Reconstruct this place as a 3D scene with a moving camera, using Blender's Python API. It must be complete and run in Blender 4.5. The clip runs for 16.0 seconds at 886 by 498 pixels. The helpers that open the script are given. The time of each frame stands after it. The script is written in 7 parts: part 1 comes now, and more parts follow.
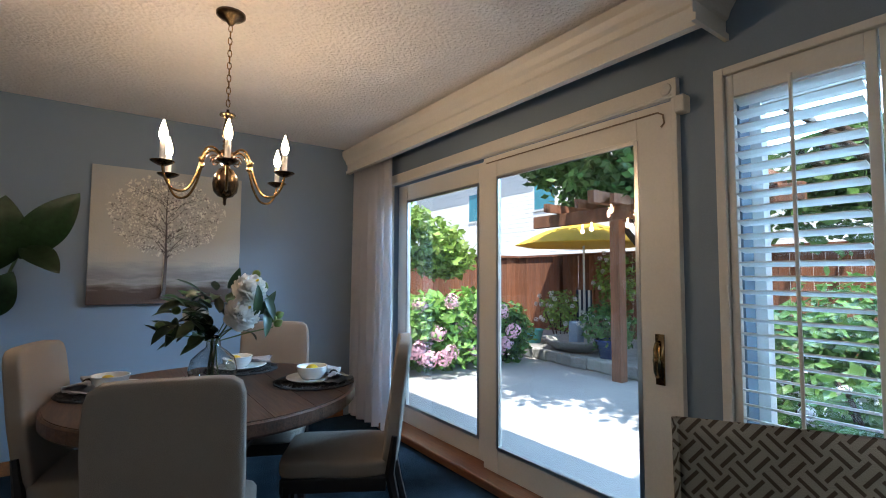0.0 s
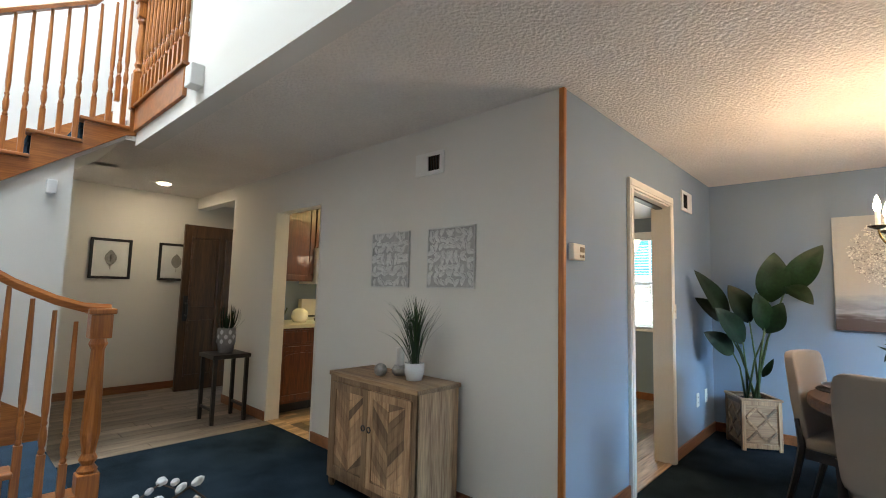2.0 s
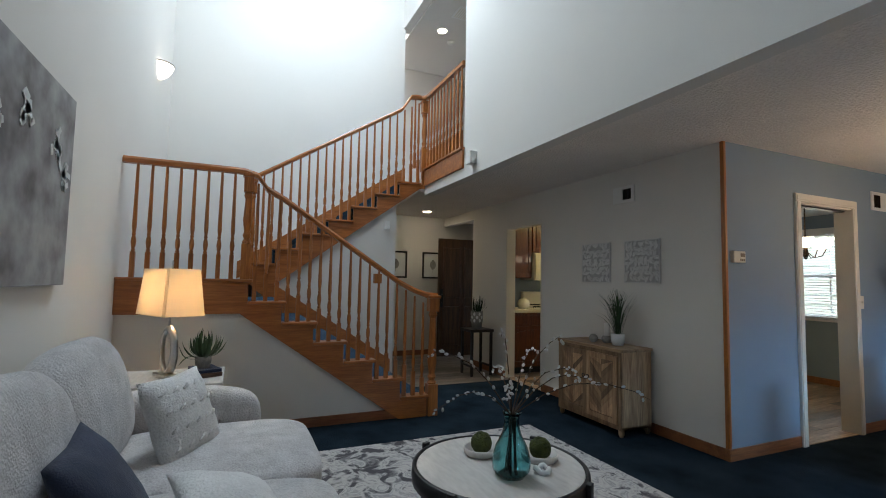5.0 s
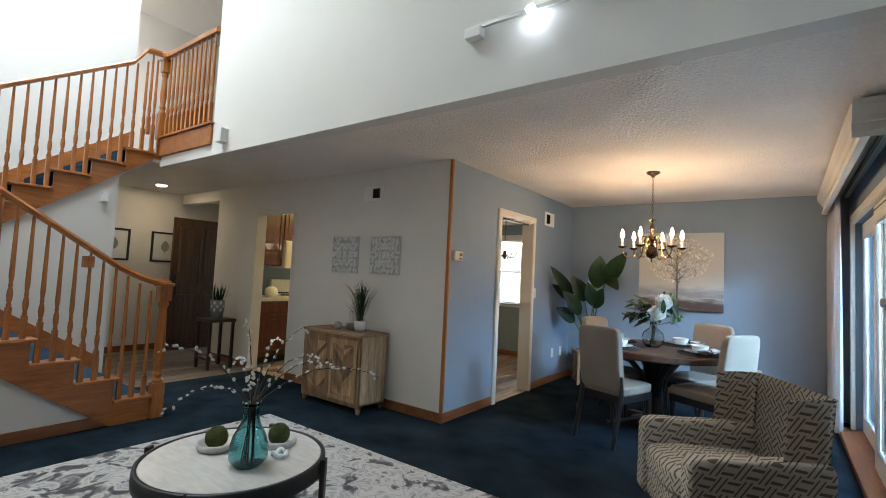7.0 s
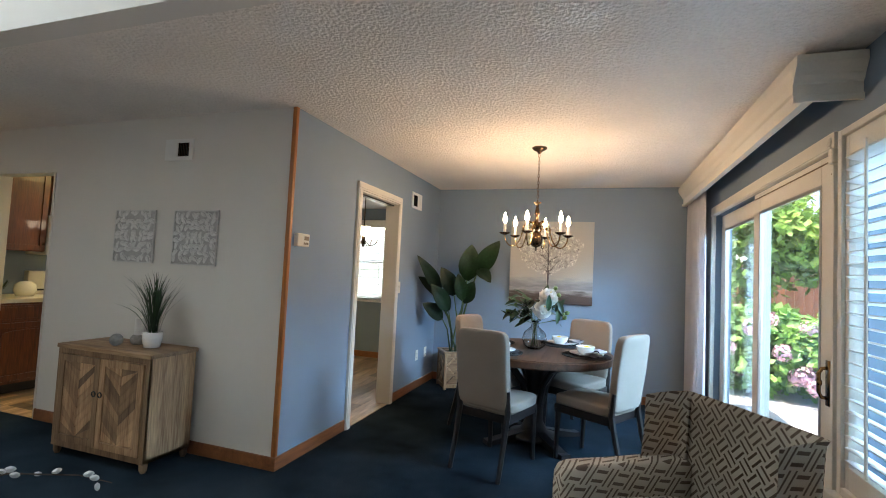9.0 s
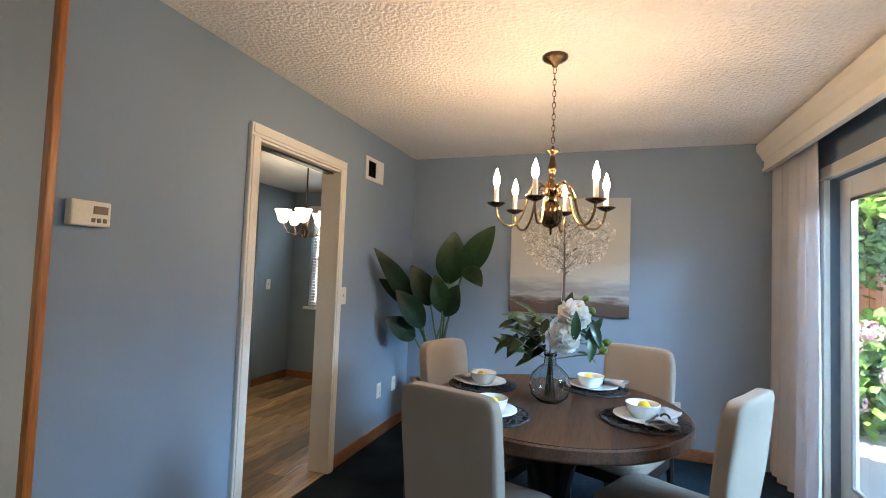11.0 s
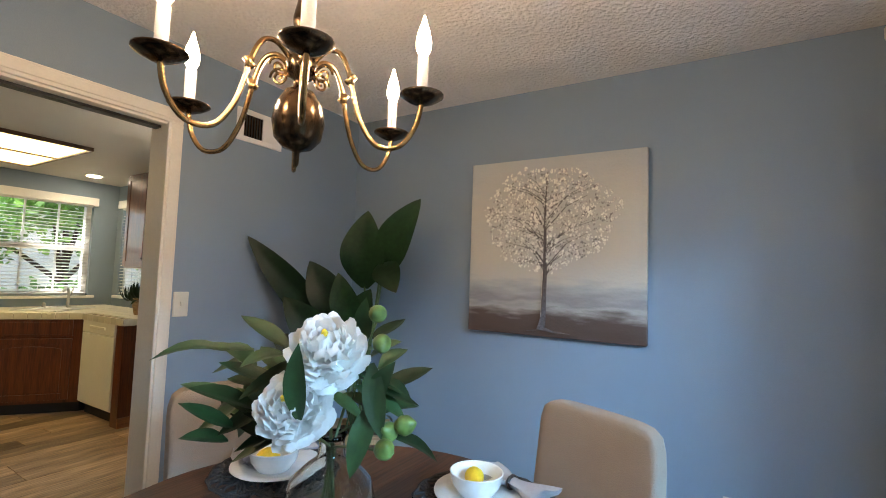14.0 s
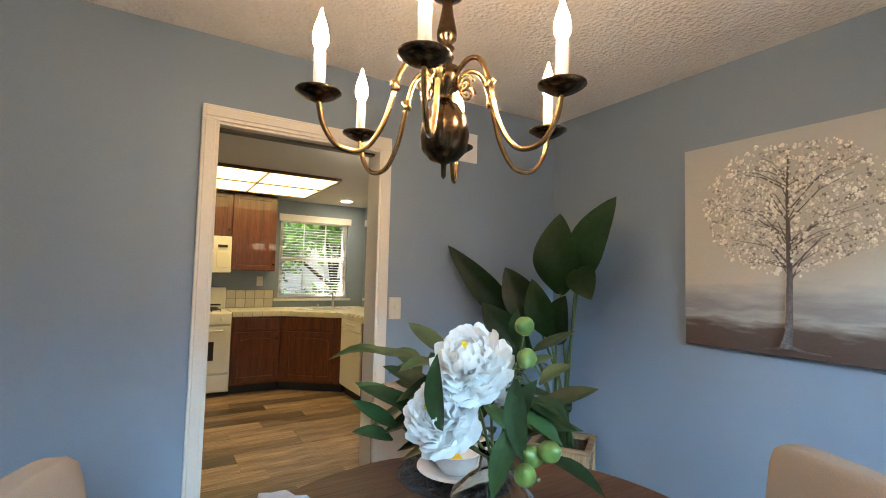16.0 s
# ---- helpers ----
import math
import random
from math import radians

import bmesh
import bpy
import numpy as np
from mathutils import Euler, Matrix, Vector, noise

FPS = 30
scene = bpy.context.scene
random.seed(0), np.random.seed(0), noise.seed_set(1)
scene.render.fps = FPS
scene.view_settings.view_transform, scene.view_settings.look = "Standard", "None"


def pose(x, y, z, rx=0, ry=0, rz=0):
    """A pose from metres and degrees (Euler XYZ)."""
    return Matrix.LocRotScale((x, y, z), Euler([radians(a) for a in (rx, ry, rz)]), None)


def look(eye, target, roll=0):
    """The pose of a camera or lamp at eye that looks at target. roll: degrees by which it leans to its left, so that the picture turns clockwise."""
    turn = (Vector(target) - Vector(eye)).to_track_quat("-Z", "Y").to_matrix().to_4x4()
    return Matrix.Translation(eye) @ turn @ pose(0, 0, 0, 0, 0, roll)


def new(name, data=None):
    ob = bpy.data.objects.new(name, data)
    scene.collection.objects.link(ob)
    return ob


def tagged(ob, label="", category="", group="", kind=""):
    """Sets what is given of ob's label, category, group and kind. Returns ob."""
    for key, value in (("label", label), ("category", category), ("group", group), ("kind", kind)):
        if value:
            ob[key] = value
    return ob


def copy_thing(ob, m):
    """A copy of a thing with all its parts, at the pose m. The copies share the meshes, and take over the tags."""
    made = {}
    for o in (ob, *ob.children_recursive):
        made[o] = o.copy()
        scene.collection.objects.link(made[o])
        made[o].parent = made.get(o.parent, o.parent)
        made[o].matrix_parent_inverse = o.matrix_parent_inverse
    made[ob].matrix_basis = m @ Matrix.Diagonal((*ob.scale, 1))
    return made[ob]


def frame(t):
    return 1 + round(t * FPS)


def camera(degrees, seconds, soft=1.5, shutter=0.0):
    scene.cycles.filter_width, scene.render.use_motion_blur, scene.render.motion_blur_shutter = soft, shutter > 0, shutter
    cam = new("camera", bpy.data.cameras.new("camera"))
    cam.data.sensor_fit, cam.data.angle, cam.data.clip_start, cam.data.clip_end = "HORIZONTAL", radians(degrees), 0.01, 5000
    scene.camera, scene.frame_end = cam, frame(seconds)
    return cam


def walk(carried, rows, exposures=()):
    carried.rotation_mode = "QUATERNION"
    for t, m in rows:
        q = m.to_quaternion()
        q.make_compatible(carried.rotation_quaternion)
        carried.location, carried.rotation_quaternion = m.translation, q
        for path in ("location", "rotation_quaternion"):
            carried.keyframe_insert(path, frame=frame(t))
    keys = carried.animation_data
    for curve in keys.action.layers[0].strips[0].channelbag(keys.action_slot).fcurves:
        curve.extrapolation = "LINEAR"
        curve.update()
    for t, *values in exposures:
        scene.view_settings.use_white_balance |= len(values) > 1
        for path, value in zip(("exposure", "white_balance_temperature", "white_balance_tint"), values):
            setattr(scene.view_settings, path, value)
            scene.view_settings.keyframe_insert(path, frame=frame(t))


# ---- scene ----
cam = camera(87.3, 16.0, 1.0)

PATH = [
    (0, (0.136, 0.018, 1.263), (1.295, 1.643, 1.382), 0.3),
    (0.5, (0.169, -0.176, 1.288), (0.8, 1.717, 1.429), 0.1),
    (1, (0.17, -0.441, 1.306), (0.071, 1.55, 1.468), 0.6),
    (1.3, (0.194, -0.649, 1.281), (-0.368, 1.262, 1.458), 1.1),
    (1.5, (0.19, -0.815, 1.29), (-0.641, 0.996, 1.469), 1.4),
    (2, (0.252, -1.273, 1.305), (-1.103, 0.187, 1.483), 1.5),
    (2.5, (0.332, -1.613, 1.293), (-1.293, -0.461, 1.467), 1.0),
    (3, (0.542, -1.949, 1.295), (-1.221, -1.02, 1.464), 0.6),
    (3.2, (0.662, -2.067, 1.291), (-1.144, -1.227, 1.462), 0.6),
    (5.3, (1.487, -2.456, 1.319), (-0.338, -1.65, 1.454), 1.1),
    (5.5, (1.518, -2.46, 1.33), (-0.251, -1.536, 1.454), 1.4),
    (6, (1.559, -2.468, 1.339), (-0.024, -1.251, 1.457), 1.9),
    (6.5, (1.581, -2.5, 1.344), (0.197, -1.061, 1.46), 2.5),
    (7, (1.549, -2.533, 1.339), (0.367, -0.924, 1.455), 2.8),
    (7.5, (1.513, -2.471, 1.336), (0.535, -0.73, 1.453), 2.8),
    (8, (1.406, -2.232, 1.338), (0.587, -0.41, 1.454), 2.8),
    (8.5, (1.24, -1.961, 1.352), (0.539, -0.091, 1.459), 2.8),
    (9, (1.022, -1.656, 1.354), (0.388, 0.237, 1.457), 2.8),
    (9.5, (0.864, -1.295, 1.352), (0.265, 0.61, 1.451), 2.7),
    (9.7, (0.802, -1.139, 1.36), (0.213, 0.77, 1.459), 2.7),
    (11.8, (0.774, 0.608, 1.38), (0.051, 2.47, 1.478), 1.6),
    (12, (0.838, 0.745, 1.375), (0.102, 2.602, 1.475), 1.5),
    (12.5, (1.01, 1.051, 1.379), (0.263, 2.904, 1.485), 1.5),
    (13, (1.173, 1.306, 1.379), (0.411, 3.151, 1.495), 1.6),
    (13.5, (1.285, 1.465, 1.374), (0.457, 3.281, 1.501), 1.7),
    (14, (1.299, 1.572, 1.348), (0.258, 3.275, 1.475), 2.0),
    (14.5, (1.293, 1.614, 1.356), (0.06, 3.185, 1.48), 2.0),
    (15, (1.346, 1.658, 1.369), (-0.061, 3.073, 1.492), 1.7),
    (15.5, (1.359, 1.703, 1.367), (-0.214, 2.933, 1.487), 1.5),
    (16, (1.367, 1.715, 1.363), (-0.332, 2.763, 1.479), 1.4),
]
EXPOSURES = [(0, 1.28, 6200, 10), (0.5, 1.28, 6150, 10), (1.0, 1.5, 6250, 10), (1.5, 2.1, 6450, 10), (2.0, 2.5, 6550, 10), (2.5, 2.08, 6400, 10), (3.0, 1.72, 6250, 10), (5.5, 1.36, 6200, 10), (6.5, 1.85, 6500, 10), (8.0, 2.2, 6650, 10), (9.5, 2.2, 6500, 10), (12.0, 2.12, 6600, 10), (13.0, 2.08, 6450, 10), (14.0, 1.98, 6450, 10), (16.0, 2.08, 6900, 10)]
walk(cam, [(t, look(eye, target, roll)) for t, eye, target, roll in PATH], EXPOSURES)

# ---- world, sun and added fill lamps ----
world = bpy.data.worlds.new("sky")
scene.world = world
world.use_nodes = True
wn = world.node_tree.nodes
sky = wn.new("ShaderNodeTexSky")
sky.sky_type = "NISHITA"
sky.sun_disc = False
SUN_TO = Vector((-0.25, -0.30, 0.92)).normalized()
sky.sun_elevation = math.asin(SUN_TO.z)
sky.sun_rotation = math.atan2(SUN_TO.x, SUN_TO.y)
world.node_tree.links.new(sky.outputs[0], wn["Background"].inputs[0])
wn["Background"].inputs[1].default_value = 0.15

sun = new("sun", bpy.data.lights.new("sun", "SUN"))
sun.data.energy, sun.data.angle, sun.data.color = 5.0, radians(0.6), (1.0, 0.95, 0.86)
sun.matrix_world = look((0, 0, 20), Vector((0, 0, 20)) - SUN_TO)


def fill_lamp(name, eye, target, w, h, watts, color):
    la = bpy.data.lights.new(name, "AREA")
    la.shape, la.size, la.size_y, la.energy, la.color = "RECTANGLE", w, h, watts, color
    ob = new(name, la)
    ob.matrix_world = look(eye, target)
    return ob


# blue area lamp added above the patio, standing in for sky through the slider
fill_lamp("slider_sky_light", (5.0, 1.15, 2.95), (0.7, 3.0, 0.7), 2.4, 0.8, 122, (0.36, 0.66, 1.0))
# overhead area lamp added to brighten the stairwell wall; its source is assumed
fill_lamp("skylight_light", (-3.2, -1.65, 6.2), (-3.6, -1.65, 0.0), 2.4, 1.7, 82, (0.76, 0.89, 1.0))
# small area lamp added outside the nook window in place of sky light
fill_lamp("nook_sky_light", (-2.1, 5.4, 2.45), (-2.1, 4.2, 0.9), 1.1, 0.5, 22, (0.66, 0.84, 1.0))


# ---- mesh helpers ----
def part(name, bm, material, parent=None, label="", smooth=False):
    me = bpy.data.meshes.new(name)
    bm.normal_update()
    if smooth:
        for f in bm.faces:
            f.smooth = True
    bm.to_mesh(me)
    bm.free()
    me.materials.append(material)
    ob = new(name, me)
    if parent is not None:
        ob.parent = parent
    if label:
        ob["label"] = label
    return ob


def structure(name, bm, material, label, category="", smooth=False):
    return tagged(part(name, bm, material, None, "", smooth), label, category, "", "structure")


def thing(name, label, category, m=None, group=""):
    ob = new(name)
    ob.empty_display_size = 0.1
    if m is not None:
        ob.matrix_world = m
    return tagged(ob, label, category, group)


def shared(name, mesh, parent, m=None):
    ob = new(name, mesh)
    ob.parent = parent
    if m is not None:
        ob.matrix_basis = m
    return ob


def B(*boxes, bevel=0.0, seg=2):
    """A bmesh of boxes (x0, x1, y0, y1, z0, z1)."""
    bm = bmesh.new()
    for b in boxes:
        box(bm, *b)
    if bevel:
        bmesh.ops.bevel(bm, geom=bm.edges[:], offset=bevel, segments=seg, profile=0.5, affect="EDGES")
    return bm


def box(bm, x0, x1, y0, y1, z0, z1, m=None):
    v = [bm.verts.new((x, y, z)) for x in (x0, x1) for y in (y0, y1) for z in (z0, z1)]
    for f in ((0, 1, 3, 2), (4, 6, 7, 5), (0, 4, 5, 1), (2, 3, 7, 6), (0, 2, 6, 4), (1, 5, 7, 3)):
        bm.faces.new([v[i] for i in f])
    if m is not None:
        bmesh.ops.transform(bm, matrix=m, verts=v)
    return v


def lathe(profile, seg=16, bm=None, m=None):
    """Turns (radius, z) pairs round the z axis."""
    bm = bm or bmesh.new()
    rings = []
    for r, z in profile:
        if r < 1e-5:
            rings.append([bm.verts.new((0, 0, z))])
        else:
            rings.append([bm.verts.new((r * math.cos(2 * math.pi * i / seg), r * math.sin(2 * math.pi * i / seg), z)) for i in range(seg)])
    for a, b in zip(rings, rings[1:]):
        for i in range(seg):
            j = (i + 1) % seg
            if len(a) == 1 and len(b) == 1:
                continue
            if len(a) == 1:
                bm.faces.new((a[0], b[j], b[i]))
            elif len(b) == 1:
                bm.faces.new((a[i], a[j], b[0]))
            else:
                bm.faces.new((a[i], a[j], b[j], b[i]))
    if len(rings[0]) > 1:
        bm.faces.new(rings[0][::-1])
    if len(rings[-1]) > 1:
        bm.faces.new(rings[-1])
    if m is not None:
        bmesh.ops.transform(bm, matrix=m, verts=[v for r in rings for v in r])
    return bm


def tube(points, radius, seg=8, bm=None, closed=False, flat=1.0):
    """A round rod along points; radius a number or one for each point."""
    bm = bm or bmesh.new()
    pts = [Vector(p) for p in points]
    n = len(pts)
    rings = []
    side = None
    for i, p in enumerate(pts):
        d = (pts[(i + 1) % n] - pts[i - 1]) if closed else (pts[min(i + 1, n - 1)] - pts[max(i - 1, 0)])
        d.normalize()
        if side is None:
            side = d.orthogonal().normalized()
        side = (side - d * side.dot(d))
        side = side.normalized() if side.length > 1e-6 else d.orthogonal().normalized()
        up = d.cross(side)
        r = radius[i] if isinstance(radius, (list, tuple)) else radius
        rings.append([bm.verts.new(p + r * (math.cos(2 * math.pi * k / seg) * side + flat * math.sin(2 * math.pi * k / seg) * up)) for k in range(seg)])
    for i in range(n if closed else n - 1):
        a, b = rings[i], rings[(i + 1) % n]
        for k in range(seg):
            bm.faces.new((a[k], a[(k + 1) % seg], b[(k + 1) % seg], b[k]))
    if not closed:
        bm.faces.new(rings[0][::-1])
        bm.faces.new(rings[-1])
    return bm


def smooth(points, n_=5):
    """More points on a smooth curve through the given ones."""
    p = [Vector(q) for q in points]
    out = []
    for i in range(len(p) - 1):
        a, b, c, d = p[max(i - 1, 0)], p[i], p[i + 1], p[min(i + 2, len(p) - 1)]
        for k in range(n_):
            t = k / n_
            out.append(0.5 * ((2 * b) + (c - a) * t + (2 * a - 5 * b + 4 * c - d) * t * t + (3 * b - a - 3 * c + d) * t ** 3))
    return out + [p[-1]]


def prism(outline, a, b, axis="x", bm=None):
    """Extrudes a closed outline of (u, v) from a to b along an axis: x gives (y, z), y gives (x, z), z gives (x, y)."""
    bm = bm or bmesh.new()

    def at(u, v, w):
        return {"x": (w, u, v), "y": (u, w, v), "z": (u, v, w)}[axis]

    lo = [bm.verts.new(at(u, v, a)) for u, v in outline]
    hi = [bm.verts.new(at(u, v, b)) for u, v in outline]
    bm.faces.new(lo[::-1])
    bm.faces.new(hi)
    n = len(outline)
    for i in range(n):
        bm.faces.new((lo[i], lo[(i + 1) % n], hi[(i + 1) % n], hi[i]))
    bmesh.ops.recalc_face_normals(bm, faces=bm.faces[:])
    return bm


def sheet(nu, nv, fn, thick=0.0, bm=None, wrap=False):
    """A grid surface fn(u, v), u and v from 0 to 1."""
    bm = bm or bmesh.new()
    g = [[bm.verts.new(fn(i / nu, j / nv)) for j in range(nv + 1)] for i in range(nu + (0 if wrap else 1))]
    faces = []
    for i in range(nu):
        for j in range(nv):
            k = (i + 1) % len(g)
            faces.append(bm.faces.new((g[i][j], g[k][j], g[k][j + 1], g[i][j + 1])))
    if thick:
        bmesh.ops.solidify(bm, geom=faces, thickness=thick)
    return bm


def cushion(x0, x1, y0, y1, z0, z1, puff=0.04, n=10, p=4.0):
    """A soft block: a super-ellipsoid that bulges."""
    bm = bmesh.new()
    bmesh.ops.create_cube(bm, size=2)
    bmesh.ops.subdivide_edges(bm, edges=bm.edges[:], cuts=n, use_grid_fill=True)
    c = Vector(((x0 + x1) / 2, (y0 + y1) / 2, (z0 + z1) / 2))
    h = Vector(((x1 - x0) / 2, (y1 - y0) / 2, (z1 - z0) / 2))
    for v in bm.verts:
        q = v.co
        l = (abs(q.x) ** p + abs(q.y) ** p + abs(q.z) ** p) ** (1 / p)
        q = q / l
        b = 1 + puff * (1 - min(1, (q.x ** 2 + q.y ** 2) / 1.6))
        s = Vector((q.x * h.x, q.y * h.y, q.z * h.z * b))
        s += 0.006 * noise.noise_vector((c + s) * 5)
        v.co = c + s
    return bm


# ---- materials ----
def mat(name, color, rough=0.5, metal=0.0, vary=0.12, scale=4.0, grain=60.0, bump=0.1, spec=0.5, stretch=(1, 1, 1), coat=0.0, random=0.0, color2=None, sheen=0.0):
    """Colour that varies at two scales, with a fine bump."""
    m = bpy.data.materials.new(name)
    m.use_nodes = True
    nt = m.node_tree
    b = nt.nodes["Principled BSDF"]
    b.inputs["Roughness"].default_value = rough
    b.inputs["Metallic"].default_value = metal
    b.inputs["Specular IOR Level"].default_value = spec
    b.inputs["Coat Weight"].default_value = coat
    b.inputs["Sheen Weight"].default_value = sheen
    tc = nt.nodes.new("ShaderNodeTexCoord")
    mp = nt.nodes.new("ShaderNodeMapping")
    mp.inputs["Scale"].default_value = stretch
    nt.links.new(tc.outputs["Object"], mp.inputs["Vector"])
    a = nt.nodes.new("ShaderNodeTexNoise")
    a.inputs["Scale"].default_value, a.inputs["Detail"].default_value = scale, 4
    g = nt.nodes.new("ShaderNodeTexNoise")
    g.inputs["Scale"].default_value, g.inputs["Detail"].default_value = grain, 3
    for t in (a, g):
        nt.links.new(mp.outputs[0], t.inputs["Vector"])
    add = nt.nodes.new("ShaderNodeMath")
    add.operation = "ADD"
    nt.links.new(a.outputs[0], add.inputs[0])
    nt.links.new(g.outputs[0], add.inputs[1])
    rng = nt.nodes.new("ShaderNodeMapRange")
    rng.inputs["From Min"].default_value, rng.inputs["From Max"].default_value = 0.7, 1.3
    nt.links.new(add.outputs[0], rng.inputs["Value"])
    mix = nt.nodes.new("ShaderNodeMix")
    mix.data_type = "RGBA"
    c = Vector(color)
    lo = Vector(color2) if color2 else c * (1 - vary)
    hi = c if color2 else c * (1 + vary)
    mix.inputs[6].default_value = (*lo, 1)
    mix.inputs[7].default_value = (*[min(1.0, k) for k in hi], 1)
    nt.links.new(rng.outputs[0], mix.inputs[0])
    out = mix.outputs[2]
    if random:
        oi = nt.nodes.new("ShaderNodeObjectInfo")
        r2 = nt.nodes.new("ShaderNodeMapRange")
        r2.inputs["To Min"].default_value, r2.inputs["To Max"].default_value = 1 - random, 1 + random
        nt.links.new(oi.outputs["Random"], r2.inputs["Value"])
        hsv = nt.nodes.new("ShaderNodeHueSaturation")
        nt.links.new(r2.outputs[0], hsv.inputs["Value"])
        nt.links.new(out, hsv.inputs["Color"])
        out = hsv.outputs[0]
    nt.links.new(out, b.inputs["Base Color"])
    if bump:
        bp = nt.nodes.new("ShaderNodeBump")
        bp.inputs["Strength"].default_value, bp.inputs["Distance"].default_value = bump, 0.012 if bump < 0.9 else 0.018
        nt.links.new(g.outputs[0], bp.inputs["Height"])
        nt.links.new(bp.outputs[0], b.inputs["Normal"])
    return m


def nodes_of(m):
    return m.node_tree, m.node_tree.nodes["Principled BSDF"]


def emitter(name, color, strength):
    m = bpy.data.materials.new(name)
    m.use_nodes = True
    nt, b = nodes_of(m)
    b.inputs["Base Color"].default_value = (0.8, 0.8, 0.8, 1)
    b.inputs["Emission Color"].default_value = (*color, 1)
    b.inputs["Emission Strength"].default_value = strength
    return m


def glass(name, color=(1, 1, 1), rough=0.0, weight=1.0):
    m = bpy.data.materials.new(name)
    m.use_nodes = True
    nt, b = nodes_of(m)
    b.inputs["Base Color"].default_value = (*color, 1)
    b.inputs["Roughness"].default_value = rough
    b.inputs["Transmission Weight"].default_value = weight
    b.inputs["IOR"].default_value = 1.45
    return m


def wood(name, dark, light, scale=1.0, rough=0.4, axis="z", coat=0.0, random=0.0):
    s = {"x": (0.6, 9, 9), "y": (9, 0.6, 9), "z": (9, 9, 0.6)}[axis]
    m = mat(name, light, rough, 0, 0, 1.6 * scale, 9 * scale, 0.12, 0.5, s, coat, random, color2=dark)
    return m


M = {}
M["blue"] = mat("blue_wall_paint", (0.22, 0.283, 0.352), 0.75, vary=0.05, scale=1.3, grain=220, bump=0.12)
M["white"] = mat("warm_white_wall_paint", (0.72, 0.69, 0.64), 0.8, vary=0.03, scale=1.1, grain=200, bump=0.14)
M["kblue"] = mat("grey_blue_kitchen_paint", (0.22, 0.28, 0.34), 0.7, vary=0.05, scale=1.5, grain=200, bump=0.1)
M["ceil"] = mat("textured_ceiling", (0.83, 0.775, 0.72), 0.9, vary=0.06, scale=2.0, grain=54, bump=0.9)
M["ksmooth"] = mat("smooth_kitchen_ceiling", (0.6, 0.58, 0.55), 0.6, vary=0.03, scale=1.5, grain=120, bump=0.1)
M["trim"] = mat("cream_gloss_trim", (0.70, 0.66, 0.58), 0.4, vary=0.04, scale=3, grain=90, bump=0.04)
M["trimw"] = mat("white_trim", (0.78, 0.77, 0.74), 0.4, vary=0.03, scale=3, grain=90, bump=0.03)
M["carpet"] = mat("dark_blue_green_carpet", (0.019, 0.029, 0.039), 0.95, vary=0.6, scale=2.6, grain=330, bump=0.7, spec=0.0, sheen=0.0)
M["stair_carpet"] = mat("blue_stair_carpet", (0.035, 0.062, 0.095), 0.95, vary=0.3, scale=5, grain=300, bump=0.6, spec=0.02)
M["oak"] = wood("honey_oak", (0.27, 0.080, 0.014), (0.53, 0.185, 0.036), 1.6, 0.35, "z", 0.25)
M["oakx"] = wood("honey_oak_lengthwise", (0.25, 0.076, 0.014), (0.48, 0.165, 0.036), 1.6, 0.35, "y", 0.25)
M["oakbase"] = wood("reddish_oak_baseboard", (0.17, 0.06, 0.022), (0.32, 0.125, 0.045), 1.6, 0.45, "y")
M["cherry"] = wood("dark_cherry_cabinet", (0.045, 0.011, 0.004), (0.16, 0.042, 0.012), 1.4, 0.3, "z", 0.4)
M["walnut"] = wood("walnut_table", (0.028, 0.013, 0.008), (0.095, 0.044, 0.023), 1.5, 0.5, "y", 0.0, random=0.3)
M["darkwood"] = mat("espresso_wood", (0.016, 0.012, 0.011), 0.4, vary=0.3, scale=5, grain=50, bump=0.06)
M["mantel"] = wood("dark_stained_oak_mantel", (0.04, 0.016, 0.008), (0.13, 0.055, 0.024), 1.4, 0.35, "y", 0.3)
M["doorwood"] = wood("dark_brown_entry_door", (0.035, 0.015, 0.006), (0.11, 0.05, 0.018), 1.4, 0.4, "z")
M["console"] = wood("pale_washed_mango_wood", (0.17, 0.088, 0.042), (0.43, 0.275, 0.15), 1.3, 0.6, "z", random=0.55)
M["consolex"] = wood("pale_washed_mango_wood_top", (0.18, 0.095, 0.046), (0.40, 0.26, 0.145), 1.3, 0.6, "x")
M["plank"] = wood("grey_oak_plank", (0.085, 0.050, 0.028), (0.42, 0.28, 0.165), 1.0, 0.42, "y", random=0.7)
M["plankx"] = wood("grey_brown_hall_plank", (0.09, 0.065, 0.045), (0.26, 0.20, 0.15), 1.0, 0.45, "y", random=0.4)
M["gap"] = mat("dark_joint", (0.05, 0.04, 0.03), 0.9)
M["black"] = mat("black_painted_metal", (0.012, 0.012, 0.013), 0.45, vary=0.3, scale=6, grain=80, bump=0.05)
M["bronze"] = mat("antique_brass", (0.30, 0.19, 0.085), 0.22, 1.0, 0.25, 8, 60, 0.03)
M["bronzedark"] = mat("dark_antique_brass", (0.10, 0.066, 0.04), 0.25, 1.0, 0.3, 8, 60, 0.03)
M["brass"] = mat("polished_brass", (0.55, 0.36, 0.13), 0.2, 1.0, 0.15, 8, 60, 0.02)
M["chrome"] = mat("brushed_nickel", (0.5, 0.49, 0.47), 0.28, 1.0, 0.1, 8, 80, 0.02)
M["linen"] = mat("beige_linen", (0.30, 0.25, 0.207), 0.95, vary=0.10, scale=3, grain=420, bump=0.35, spec=0.08, sheen=0.05)
